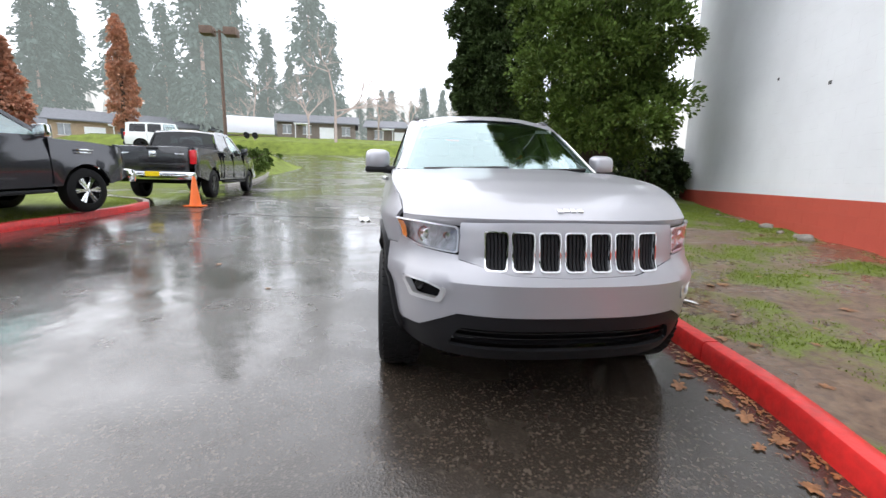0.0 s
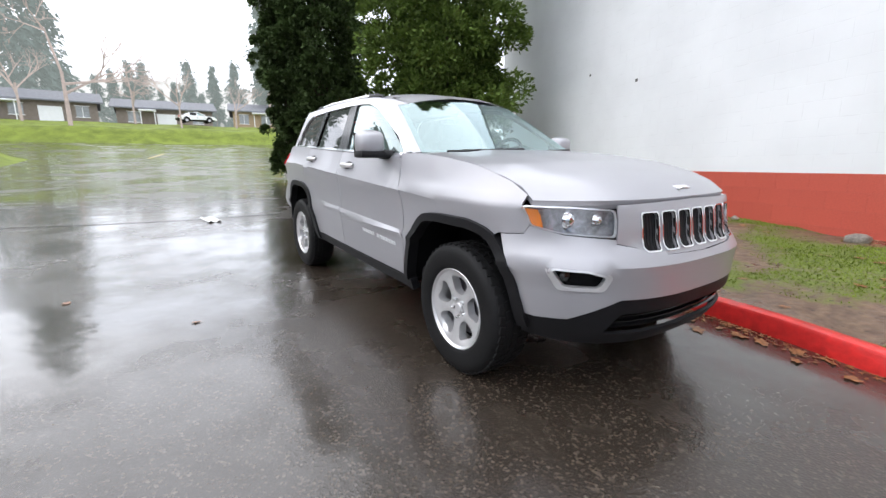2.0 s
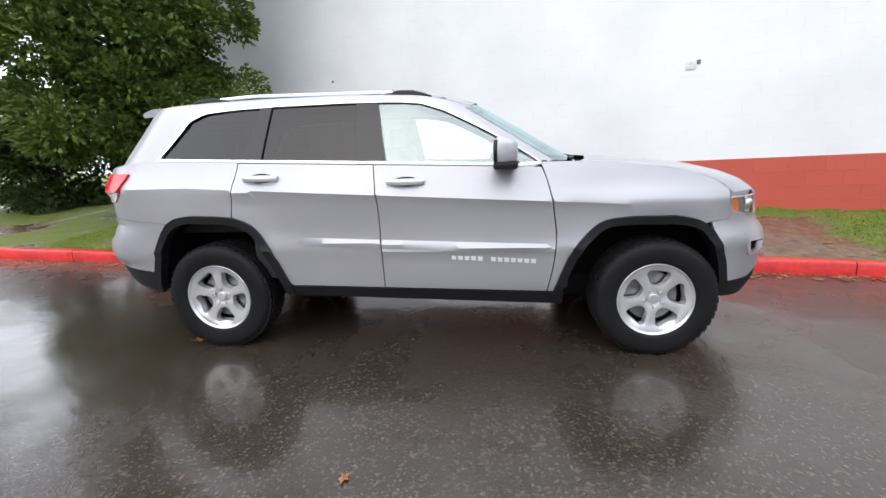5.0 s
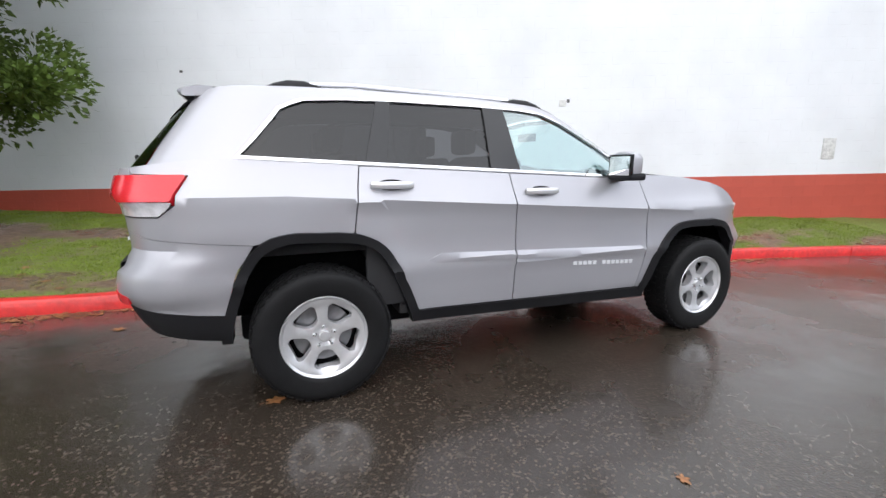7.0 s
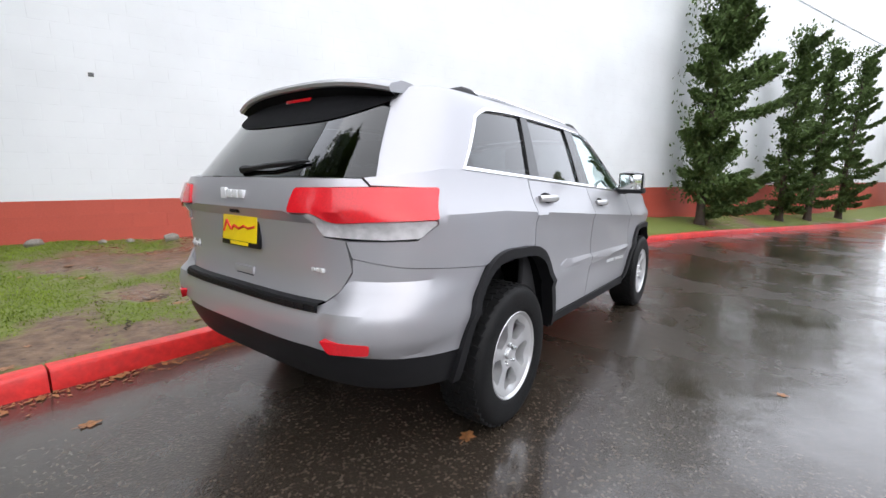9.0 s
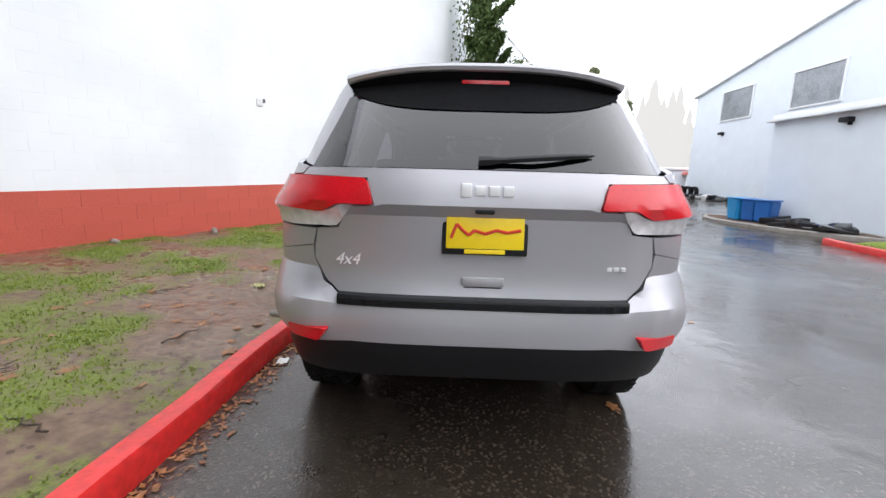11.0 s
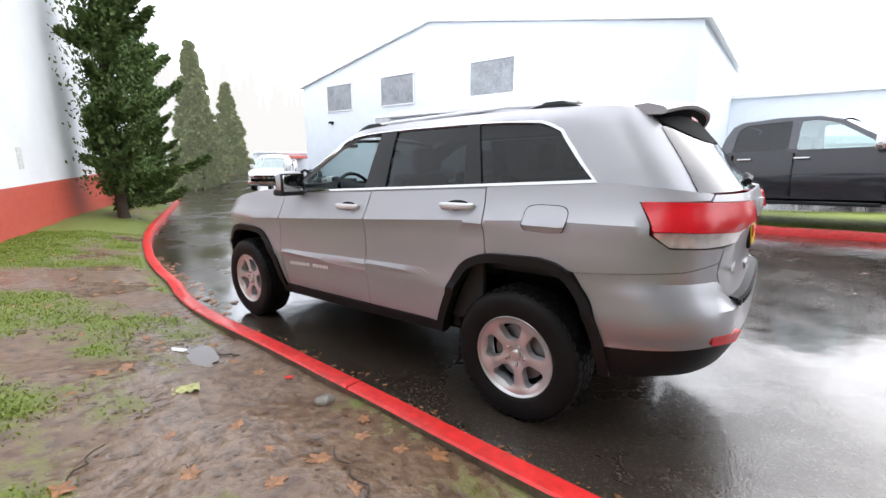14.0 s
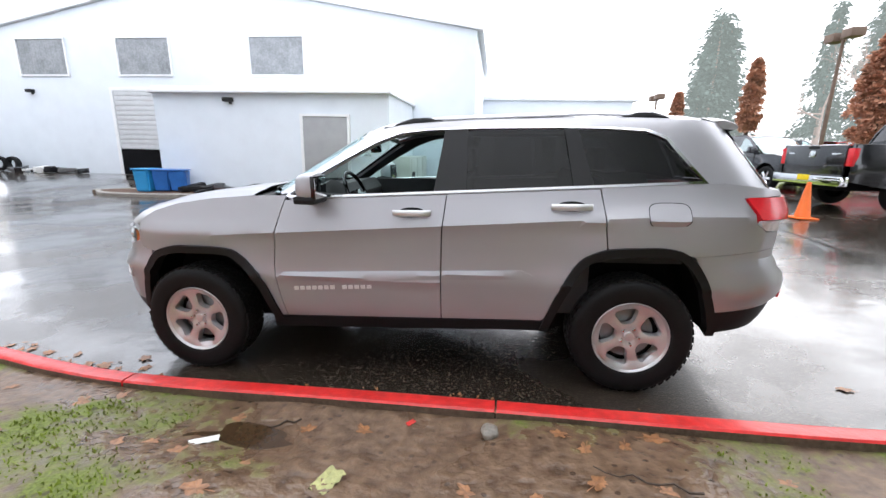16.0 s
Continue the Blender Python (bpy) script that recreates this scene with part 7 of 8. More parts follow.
def treeline(name, label, a, b, base, heights, seed, material, spread=4.0):
    """A far wood as one dim line of spires, too deep in the mist to show more."""
    r = np.random.default_rng(seed)
    a, b = Vector(a), Vector(b)
    d, length = (b - a).normalized(), (b - a).length
    nrm = Vector((-d.y, d.x, 0))
    verts, faces, s = [], [], 0.0
    while s < length:
        h = interp(s / length, np.linspace(0, 1, len(heights)), heights) * r.uniform(0.70, 1.12)
        w = h * r.uniform(0.12, 0.2)
        k, c = len(verts), a + d * s + nrm * r.uniform(-spread, spread)
        prof = [(w * (1 - i / 10) ** 0.85 * (1 if i % 2 else r.uniform(0.6, 0.8)), base + h * (0.22 + 0.078 * i)) for i in range(11)]
        ring = [(-w, base)] + [(-p, z) for p, z in prof] + [(p, z) for p, z in reversed(prof[:-1])] + [(w, base)]
        verts += [(*(c + d * p).xy, z) for p, z in ring]
        faces.append(tuple(range(k, k + len(ring))))
        s += w * r.uniform(0.2, 0.55)
    return tagged(mesh_object(name, verts, faces, material, smooth=False), label, "forest", kind="structure")


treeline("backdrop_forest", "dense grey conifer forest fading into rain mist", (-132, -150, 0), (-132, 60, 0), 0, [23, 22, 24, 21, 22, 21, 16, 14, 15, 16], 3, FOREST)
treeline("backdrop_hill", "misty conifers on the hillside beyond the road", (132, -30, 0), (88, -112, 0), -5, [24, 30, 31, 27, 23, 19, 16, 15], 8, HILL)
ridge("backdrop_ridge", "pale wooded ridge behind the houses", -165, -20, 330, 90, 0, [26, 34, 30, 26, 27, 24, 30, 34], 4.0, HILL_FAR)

# ---- houses across the road ----
def house(x, y, rz, w, d, h, roof_h, label, seed, up=1.2):
    t = thing("row_house", label, "house", x, y, float(gz(x, y)) + up, rz, group="low houses")
    r = np.random.default_rng(seed)
    part("wall", box(bmesh.new(), -w / 2, w / 2, -d / 2, d / 2, -1, h), HOUSE_BROWN if seed % 2 else HOUSE_TAN, t)
    bm = bmesh.new()
    o = 0.7
    pts = [(-d / 2 - o, h - 0.1), (0, h + roof_h), (d / 2 + o, h - 0.1), (d / 2 + o, h + 0.1), (0, h + roof_h + 0.2), (-d / 2 - o, h + 0.1)]
    f = [bm.verts.new((-w / 2 - o, yy, z)) for yy, z in pts]
    g = [bm.verts.new((w / 2 + o, yy, z)) for yy, z in pts]
    bm.faces.new(f), bm.faces.new(list(reversed(g)))
    for i in range(6):
        bm.faces.new((f[i], g[i], g[(i + 1) % 6], f[(i + 1) % 6]))
    part("roof", bm, ROOF_SHINGLE, t, "grey shingle roof", smooth=False)
    n = int(w / 3.2)
    for i in range(n):
        xx = -w / 2 + (i + 0.5) * w / n
        if i % 3 == 1:
            dr = boxed("garage_door", xx - 1.2, xx + 1.2, d / 2 - 0.02, d / 2 + 0.05, -0.9, h * 0.72, BUILDING_TRIM, t, label="white garage door")
        else:
            wnd = boxed("window", xx - 0.7, xx + 0.7, d / 2 - 0.02, d / 2 + 0.03, 0.5, h * 0.8, WINDOW_DULL, t)
            bm = bmesh.new()
            box(bm, xx - 0.8, xx + 0.8, d / 2, d / 2 + 0.06, 0.42, 0.5), box(bm, xx - 0.8, xx + 0.8, d / 2, d / 2 + 0.06, h * 0.8, h * 0.8 + 0.08), box(bm, xx - 0.03, xx + 0.03, d / 2, d / 2 + 0.05, 0.5, h * 0.8)
            part("frame", bm, BUILDING_TRIM, wnd)
    part("porch_roof", box(bmesh.new(), w * 0.1, w * 0.28, d / 2, d / 2 + 1.6, h * 0.82, h * 0.9, 0.02), BUILDING_TRIM, t, "small white porch roof")
    for px in (w * 0.12, w * 0.26):
        part("porch_post", tube(bmesh.new(), (px, d / 2 + 1.5, -1), (px, d / 2 + 1.5, h * 0.82), 0.07, 0.07, 6), BUILDING_TRIM, t)


house(-72, -36, -62, 30, 8, 2.5, 1.7, "low tan row house with a grey shingle roof", 2, -0.5)
house(-77, -14, -84, 13, 8, 2.4, 1.6, "low brown house with a grey shingle roof", 3)
house(-78, 1, -92, 12, 8, 2.4, 1.5, "low brown house with a small white porch", 5, 0.9)
house(-77, 17, -100, 13, 8, 2.4, 1.5, "low tan house with a white garage door", 4)
house(-70, -60, -50, 16, 8, 2.5, 1.7, "low tan house behind the bank", 6, -0.5)


# ---- vehicles ----
def loft_band(rows, seg=13, power=2.4, crown=0.05):
    """A sheet across the car through (x, z, half width) stations, rolled off towards the sides."""
    bm = bmesh.new()
    prev = None
    for x, z, w in rows:
        cur = []
        for j in range(seg):
            v = -1 + 2 * j / (seg - 1)
            cur.append(bm.verts.new((x, v * w, z + crown * (1 - abs(v) ** power) - 0)))
        if prev:
            for j in range(seg - 1):
                bm.faces.new((prev[j], prev[j + 1], cur[j + 1], cur[j]))
        prev = cur
    return bm


def road_wheel(parent, x, y, r, w, rim_mat, side, spokes=6):
    e = new("wheel")
    e.parent = parent
    e.matrix_local = pose(x, y, r, 0, 0, 0 if side > 0 else 180)
    k = r / 0.4
    part("tyre", lathe(bmesh.new(), [(0.24 * k, -w / 2), (0.34 * k, -w / 2), (0.385 * k, -w / 2 + 0.03), (0.4 * k, 0), (0.385 * k, w / 2 - 0.03), (0.34 * k, w / 2), (0.25 * k, w / 2 - 0.005), (0.24 * k, w / 2 - 0.03)], 40), RUBBER, e)
    part("rim", lathe(bmesh.new(), [(0.22 * k, -w / 2 + 0.03), (0.235 * k, w / 2 - 0.04), (0.255 * k, w / 2 - 0.012), (0.248 * k, w / 2 - 0.02)], 40), rim_mat, e)
    part("hub_well", lathe(bmesh.new(), [(0.235 * k, w / 2 - 0.10), (0.0, w / 2 - 0.11)], 24), DARK, e)
    for i in range(spokes):
        a = 2 * math.pi * i / spokes
        for da in (-0.12, 0.12):
            bm = bmesh.new()
            tube(bm, (0.03 * math.cos(a), w / 2 - 0.035, 0.03 * math.sin(a)), (0.235 * k * math.cos(a + da), w / 2 - 0.03, 0.235 * k * math.sin(a + da)), 0.028, 0.022, 6)
            part("spoke", bm, rim_mat, e)
    part("centre_cap", lathe(bmesh.new(), [(0.0, w / 2 - 0.015), (0.05 * k, w / 2 - 0.02), (0.055 * k, w / 2 - 0.05)], 16), rim_mat, e)


def simple_arch(cx, r, z0, n=12):
    return [(cx + r * math.cos(a), max(z0, 0.40 + r * math.sin(a))) for a in np.linspace(math.pi * 1.04, -0.04 * math.pi, n)]


def vehicle(name, label, category, x, y, rz, paint, spec, lift=0.0, rim=ALLOY, group="", tilt=True):
    """A parked vehicle from its side outlines: lower body with wheel arches, glazed cabin, nose, tail, wheels, lamps."""
    zb = float(gz(x, y)) + lift
    c, s_ = math.cos(radians(rz)), math.sin(radians(rz))
    rise = float(gz(x + 1.5 * c, y + 1.5 * s_) - gz(x - 1.5 * c, y - 1.5 * s_)) / 3.0
    t = thing(name, label, category, x, y, zb, rz, 0, -math.degrees(math.atan(rise)), group)
    wb, r, hw = spec["wb"], spec["r"], spec["hw"]
    fx, rx = wb / 2, -wb / 2
    top, cab, sill = spec["top"], spec["cab"], spec["sill"]

    def body(p, z):
        w = hw * interp(z, [0.2, 0.5, 0.8, 1.0, 1.25, 1.4], [0.94, 0.975, 1.0, 0.995, 0.96, 0.94])
        nose_x, tail_x = spec["nose"], spec["tail"]
        e = min(1.0, max(0.0, (nose_x - p) / 0.45))
        f = min(1.0, max(0.0, (p - tail_x) / 0.18))
        w *= 0.80 + 0.20 * (1 - (1 - e) ** 2.5)
        w *= 0.955 + 0.045 * (1 - (1 - f) ** 2)
        w += 0.02 * sum(math.exp(-((math.hypot(p - cx, z - 0.4) - r - 0.07) / 0.08) ** 2) for cx in (fx, rx))
        return Vector((p, w, z))

    def green(p, z):
        z0, z1 = cab["belt"], cab["top"]
        return Vector((p, hw * interp(z, [z0, z1], [0.945, cab.get("in", 0.77)]), z))
    outline = list(top) + [(spec["nose"], spec["nose_low"]), (fx + r + 0.10, sill)] + list(reversed(simple_arch(fx, r + 0.07, sill))) + list(reversed(simple_arch(rx, r + 0.07, sill))) + [(spec["tail"], spec["tail_low"])]
    for mir in (False, True):
        s = -1 if mir else 1
        sheet("body_side", panel(outline, body, mirror=mir, step=0.11, depth=0.03), paint, t)
        holes = cab["windows"]
        sheet("cabin_side", panel(cab["outline"], green, holes=holes, mirror=mir, step=0.12, depth=0.03), paint, t)
        for hdx, h in enumerate(holes):
            sheet("side_window", panel(h, lambda p, z: green(p, z) - Vector((0, 0.012, 0)), mirror=mir, step=0.15, rim=False), GLASS_CLEAR if hdx == 0 and spec.get("clear") else GLASS_DARK, t)
        for cx in (fx, rx):
            road_wheel(t, cx, s * (hw - 0.13), r, 0.25, rim, s)
            bm = bmesh.new()
            ar = simple_arch(cx, r + 0.065, sill)
            v0, v1 = [bm.verts.new((a, s * (hw - 0.03), z)) for a, z in ar], [bm.verts.new((a, s * (hw - 0.45), z)) for a, z in ar]
            for i in range(len(ar) - 1):
                bm.faces.new((v0[i], v0[i + 1], v1[i + 1], v1[i]))
            bm.faces.new(v1)
            part("wheel_well", bm, DARK, t)
        mx, mz = cab["mirror"]
        part("door_mirror", box(bmesh.new(), mx - 0.05, mx + 0.09, s * (hw + 0.06) - 0.11, s * (hw + 0.06) + 0.11, mz - 0.02, mz + 0.20, 0.035), spec.get("mirror_mat", paint), t)
        for hx, hz in spec["handles"]:
            part("door_handle", box(bmesh.new(), hx - 0.11, hx + 0.11, s * hw * 0.985 - 0.005, s * hw * 0.985 + 0.04 * s if s > 0 else s * hw * 0.985 + 0.005, hz - 0.018, hz + 0.018, 0.008) if s > 0 else box(bmesh.new(), hx - 0.11, hx + 0.11, -hw * 0.985 - 0.04, -hw * 0.985 + 0.005, hz - 0.018, hz + 0.018, 0.008), spec.get("handle_mat", paint), t)
        for dx in spec["cuts"]:
            part("shut_line", box(bmesh.new(), dx - 0.006, dx + 0.006, s * hw * 0.90, s * (hw + 0.004), sill + 0.05, cab["belt"] - 0.02) if s > 0 else box(bmesh.new(), dx - 0.006, dx + 0.006, -hw - 0.004, -hw * 0.90, sill + 0.05, cab["belt"] - 0.02), DARK, t)
        y0 = s * hw * 0.70
        hl0, hl1 = spec["lamp"]
        part("headlamp", box(bmesh.new(), spec["nose"] - 0.30, spec["nose"] - 0.02, y0 - 0.13, y0 + 0.13, hl0, hl1, 0.04), CLEAR_LENS, t)
        tl0, tl1, tw = spec["tail_lamp"]
        part("tail_lamp", box(bmesh.new(), spec["tail"] - 0.012, spec["tail"] + 0.10, s * hw * 0.955 - tw - (0.0 if s < 0 else 0), s * hw * 0.955 + (0.012), tl0, tl1, 0.015) if s > 0 else box(bmesh.new(), spec["tail"] - 0.012, spec["tail"] + 0.10, -hw * 0.955 - 0.012, -hw * 0.955 + tw, tl0, tl1, 0.015), RED_LENS, t)
    for nm, rows, m in spec["bands"]:
        b = part(nm, loft_band(rows), {"paint": paint, "glass": GLASS_CLEAR, "dark": DARK, "trim": TRIM, "chrome": CHROME, "tint": GLASS_DARK, "grille": GLOSS}[m], t)
    for nm, bx, m, bev in spec["boxes"]:
        part(nm, box(bmesh.new(), *bx, bev), {"paint": paint, "dark": DARK, "trim": TRIM, "chrome": CHROME, "yellow": YELLOW, "cabin": CABIN, "white": PAPER, "grille": GLOSS}[m], t)
    return t


def pickup_spec():
    nose, tailx = 2.80, -2.95
    top = [(tailx, 1.33), (-1.16, 1.33), (-1.0, 1.30), (1.25, 1.28), (2.0, 1.25), (2.6, 1.18), (nose, 1.08)]
    cab = {"belt": 1.30, "top": 1.90, "in": 0.76, "mirror": (1.05, 1.30),
           "outline": [(-1.17, 1.27), (-1.10, 1.60), (-1.0, 1.80), (-0.85, 1.87), (-0.3, 1.90), (0.25, 1.88), (0.55, 1.80), (1.32, 1.27)],
           "windows": [rounded([(0.02, 1.33), (0.02, 1.82), (0.25, 1.82), (0.50, 1.745), (1.12, 1.33)], 0.05), rounded([(-0.95, 1.33), (-0.90, 1.72), (-0.78, 1.81), (-0.10, 1.83), (-0.10, 1.33)], 0.05)]}
    hw = 1.0
    bands = [("hood", [(1.20, 1.27, 0.90), (1.6, 1.27, 0.92), (2.1, 1.245, 0.92), (2.5, 1.19, 0.90), (2.72, 1.11, 0.84), (2.80, 1.02, 0.80)], "paint"),
             ("windscreen", [(1.36, 1.27, 0.88), (0.52, 1.80, 0.76)], "glass"), ("roof", [(0.56, 1.80, 0.75), (0.25, 1.86, 0.76), (-0.3, 1.885, 0.765), (-0.85, 1.86, 0.76), (-1.0, 1.80, 0.76)], "paint"),
             ("rear_screen", [(-1.01, 1.79, 0.74), (-1.145, 1.40, 0.84)], "tint"), ("cab_back", [(-1.145, 1.41, 0.86), (-1.17, 1.0, 0.9)], "paint"), ("bed_floor", [(-1.2, 0.95, 0.9), (-2.9, 0.95, 0.9)], "dark")]
    boxes = [("tailgate", (-2.985, -2.92, -0.82, 0.82, 0.72, 1.335), "paint", 0.03), ("bed_wall", (-2.92, -1.18, 0.86, 0.93, 0.95, 1.345), "trim", 0.02), ("bed_wall", (-2.92, -1.18, -0.93, -0.86, 0.95, 1.345), "trim", 0.02),
             ("rear_bumper", (-3.10, -2.93, -0.96, 0.96, 0.52, 0.72), "chrome", 0.04), ("plate", (-3.108, -3.095, -0.16, 0.16, 0.60, 0.72), "yellow", 0.005), ("gate_emblem", (-3.0, -2.98, -0.08, 0.08, 1.08, 1.22), "chrome", 0.02),
             ("gate_badge", (-2.995, -2.98, -0.72, -0.50, 1.14, 1.17), "chrome", 0.004), ("gate_badge", (-2.995, -2.98, 0.52, 0.70, 1.14, 1.17), "chrome", 0.004), ("gate_handle", (-2.995, -2.98, -0.14, 0.14, 1.255, 1.31), "trim", 0.01),
             ("front_bumper", (2.70, 2.92, -0.94, 0.94, 0.50, 0.76), "chrome", 0.06), ("grille", (2.74, 2.83, -0.58, 0.58, 0.80, 1.10), "grille", 0.03), ("grille_bar", (2.82, 2.86, -0.56, 0.56, 0.93, 0.98), "chrome", 0.01), ("grille_bar", (2.82, 2.86, -0.03, 0.03, 0.80, 1.09), "chrome", 0.01),
             ("side_step", (-0.95, 1.15, 0.90, 1.02, 0.40, 0.46), "trim", 0.02), ("side_step", (-0.95, 1.15, -1.02, -0.90, 0.40, 0.46), "trim", 0.02), ("underbody", (-2.85, 2.6, -0.62, 0.62, 0.42, 0.62), "dark", 0.03),
             ("dashboard", (1.0, 1.3, -0.8, 0.8, 1.0, 1.26), "cabin", 0.05), ("front_seat", (-0.15, 0.05, 0.15, 0.65, 0.8, 1.58), "cabin", 0.06), ("front_seat", (-0.15, 0.05, -0.65, -0.15, 0.8, 1.58), "cabin", 0.06), ("rear_seat", (-0.95, -0.8, -0.75, 0.75, 0.8, 1.5), "cabin", 0.05),
             ("door_badge", (1.62, 1.95, -1.028, -1.012, 1.10, 1.125), "chrome", 0.003), ("door_badge", (1.62, 1.90, -1.028, -1.012, 1.05, 1.075), "chrome", 0.003), ("door_badge", (1.62, 1.95, 1.012, 1.028, 1.10, 1.125), "chrome", 0.003)]
    return {"wb": 3.57, "r": 0.40, "hw": hw, "nose": nose, "tail": tailx, "nose_low": 0.62, "tail_low": 0.62, "sill": 0.50, "top": top, "cab": cab, "handles": [(0.12, 1.19), (-0.72, 1.19)], "cuts": [1.18, 0.0, -0.92, -1.15],
            "lamp": (0.88, 1.10), "tail_lamp": (0.92, 1.27, 0.13), "bands": bands, "boxes": boxes, "clear": True}


RAM = pickup_spec()
RAM["mirror_mat"], RAM["handle_mat"] = CHROME, CHROME
pa = vehicle("pickup_truck", "dark graphite crew-cab pickup parked on the lawn strip", "truck", -2.8, -7.68, 180 - 13.5, GREY_PAINT, RAM, 0.15, CHROME, "parked vehicles")
RAM_B = pickup_spec()
pb = vehicle("pickup_truck", "black crew-cab pickup with a chrome rear bumper", "truck", -10.3, -6.88, 180 + 3, BLACK_PAINT, RAM_B, 0.0, GLOSS, "parked vehicles")
RAM_C = pickup_spec()
pc = vehicle("pickup_truck", "white crew-cab pickup parked by the warehouse", "truck", 23.6, -12.1, 180 - 42, WHITE_PAINT, RAM_C, 0.0, ALLOY, "parked vehicles")


def suv_spec(boxy=False, low=False):
    h = 1.92 if boxy else 1.45 if low else 1.72
    bz = 1.22 if boxy else 0.92 if low else 1.15
    nose, tailx = 2.30, -2.30
    top = [(tailx, bz + 0.02), (-1.0, bz), (1.0, bz - 0.03), (1.7, bz - 0.07), (2.15, bz - 0.15), (nose, bz - 0.28)]
    rake, back = (0.95, -2.22) if boxy else (1.05, -2.15 if not low else -1.75)
    ft = 0.72 if boxy else 0.25
    rt = -2.15 if boxy else (-1.9 if not low else -1.05)
    cab = {"belt": bz, "top": h, "in": 0.84 if boxy else 0.74, "mirror": (0.75, bz),
           "outline": [(back, bz - 0.03), (rt, h - 0.08), (rt + 0.2, h - 0.02), (0.0, h), (ft, h - 0.06), (rake, bz - 0.04)],
           "windows": [rounded([(-0.02, bz + 0.04), (-0.02, h - 0.10), (ft - 0.05, h - 0.12), (rake - 0.22, bz + 0.04)], 0.05), rounded([(-0.95, bz + 0.04), (-0.92, h - 0.10), (-0.14, h - 0.10), (-0.14, bz + 0.04)], 0.05)] + ([] if low else [rounded([(back + 0.22, bz + 0.05), (rt + 0.22, h - 0.14), (-1.05, h - 0.11), (-1.07, bz + 0.05)], 0.05)])}
    bands = [("hood", [(0.92, bz - 0.03, 0.82), (1.5, bz - 0.03, 0.84), (2.0, bz - 0.10, 0.82), (2.22, bz - 0.20, 0.76), (2.30, bz - 0.32, 0.74)], "paint"), ("windscreen", [(rake + 0.05, bz - 0.03, 0.80), (ft, h - 0.07, 0.70)], "glass"),
             ("roof", [(ft + 0.03, h - 0.07, 0.70), (-0.1, h - 0.02, 0.71), (-1.2, h - 0.02, 0.71), (rt + 0.1, h - 0.05, 0.69), (rt, h - 0.09, 0.68)], "paint"), ("rear_screen", [(rt - 0.005, h - 0.10, 0.66), (back, bz, 0.78)], "tint"), ("tailgate", [(back - 0.02, bz + 0.02, 0.84), (tailx - 0.01, bz - 0.02, 0.86), (tailx - 0.02, 0.55, 0.86)], "paint")]
    boxes = [("rear_bumper", (-2.42, -2.25, -0.86, 0.86, 0.38, 0.60), "trim", 0.05), ("front_bumper", (2.20, 2.38, -0.82, 0.82, 0.34, 0.62), "paint", 0.06), ("grille", (2.24, 2.335, -0.5, 0.5, 0.62, bz - 0.26), "grille", 0.02), ("underbody", (-2.2, 2.1, -0.6, 0.6, 0.28, 0.5), "dark", 0.03),
             ("dashboard", (0.7, 0.95, -0.7, 0.7, bz - 0.3, bz - 0.02), "cabin", 0.05), ("front_seat", (-0.2, 0.0, 0.12, 0.6, 0.5, h - 0.3), "cabin", 0.06), ("front_seat", (-0.2, 0.0, -0.6, -0.12, 0.5, h - 0.3), "cabin", 0.06)]
    if boxy:
        boxes.append(("spare_wheel", (-2.56, -2.32, -0.38, 0.38, 0.75, 1.5), "trim", 0.1))
    return {"wb": 2.80, "r": 0.38 if not low else 0.33, "hw": 0.92 if not low else 0.88, "nose": nose, "tail": tailx, "nose_low": 0.42, "tail_low": 0.45, "sill": 0.40, "top": top, "cab": cab, "handles": [(0.1, bz - 0.10), (-0.80, bz - 0.10)], "cuts": [0.85, -0.08, -1.0],
            "lamp": (bz - 0.40, bz - 0.24), "tail_lamp": (bz - 0.28, bz + 0.0, 0.13), "bands": bands, "boxes": boxes, "clear": True}


vehicle("parked_suv", "white boxy off-road SUV parked beyond the pickups", "car", -29.2, -16.9, 110, WHITE_PAINT, suv_spec(boxy=True), 1.22, GLOSS, "parked vehicles")
vehicle("parked_suv", "dark grey SUV parked behind the black pickup", "car", -9.6, -12.6, 99, GREY_PAINT, suv_spec(), 0.0, CHROME, "parked vehicles")
vehicle("parked_car", "red sedan half hidden behind the pickups", "car", -13.5, -14.2, 170, RED_PAINT, suv_spec(low=True), 0.0, ALLOY, "parked vehicles")
vehicle("parked_car", "silver sedan parked in the far row", "car", -6.0, -16.5, 165, PAINT, suv_spec(low=True), 0.0, ALLOY, "parked vehicles")
vehicle("parked_car", "white sedan parked before the houses", "car", -66, 4, 100, WHITE_PAINT, suv_spec(low=True), 2.1, ALLOY, "parked vehicles")
for i, (x, y, p) in enumerate(((-9.5, -21, BLACK_PAINT), (-13.0, -22, GREY_PAINT), (-18, -30, WHITE_PAINT), (-24, -34, GREY_PAINT), (-30, -38, RED_PAINT), (-4.0, -22.5, WHITE_PAINT))):
    vehicle("parked_car", ("black", "grey", "white", "grey", "red", "white")[i] + " car in the distant parking row", "car", x, y, 150 + 11 * i, p, suv_spec(low=i % 2 == 0), 0.0, ALLOY, "parked vehicles")
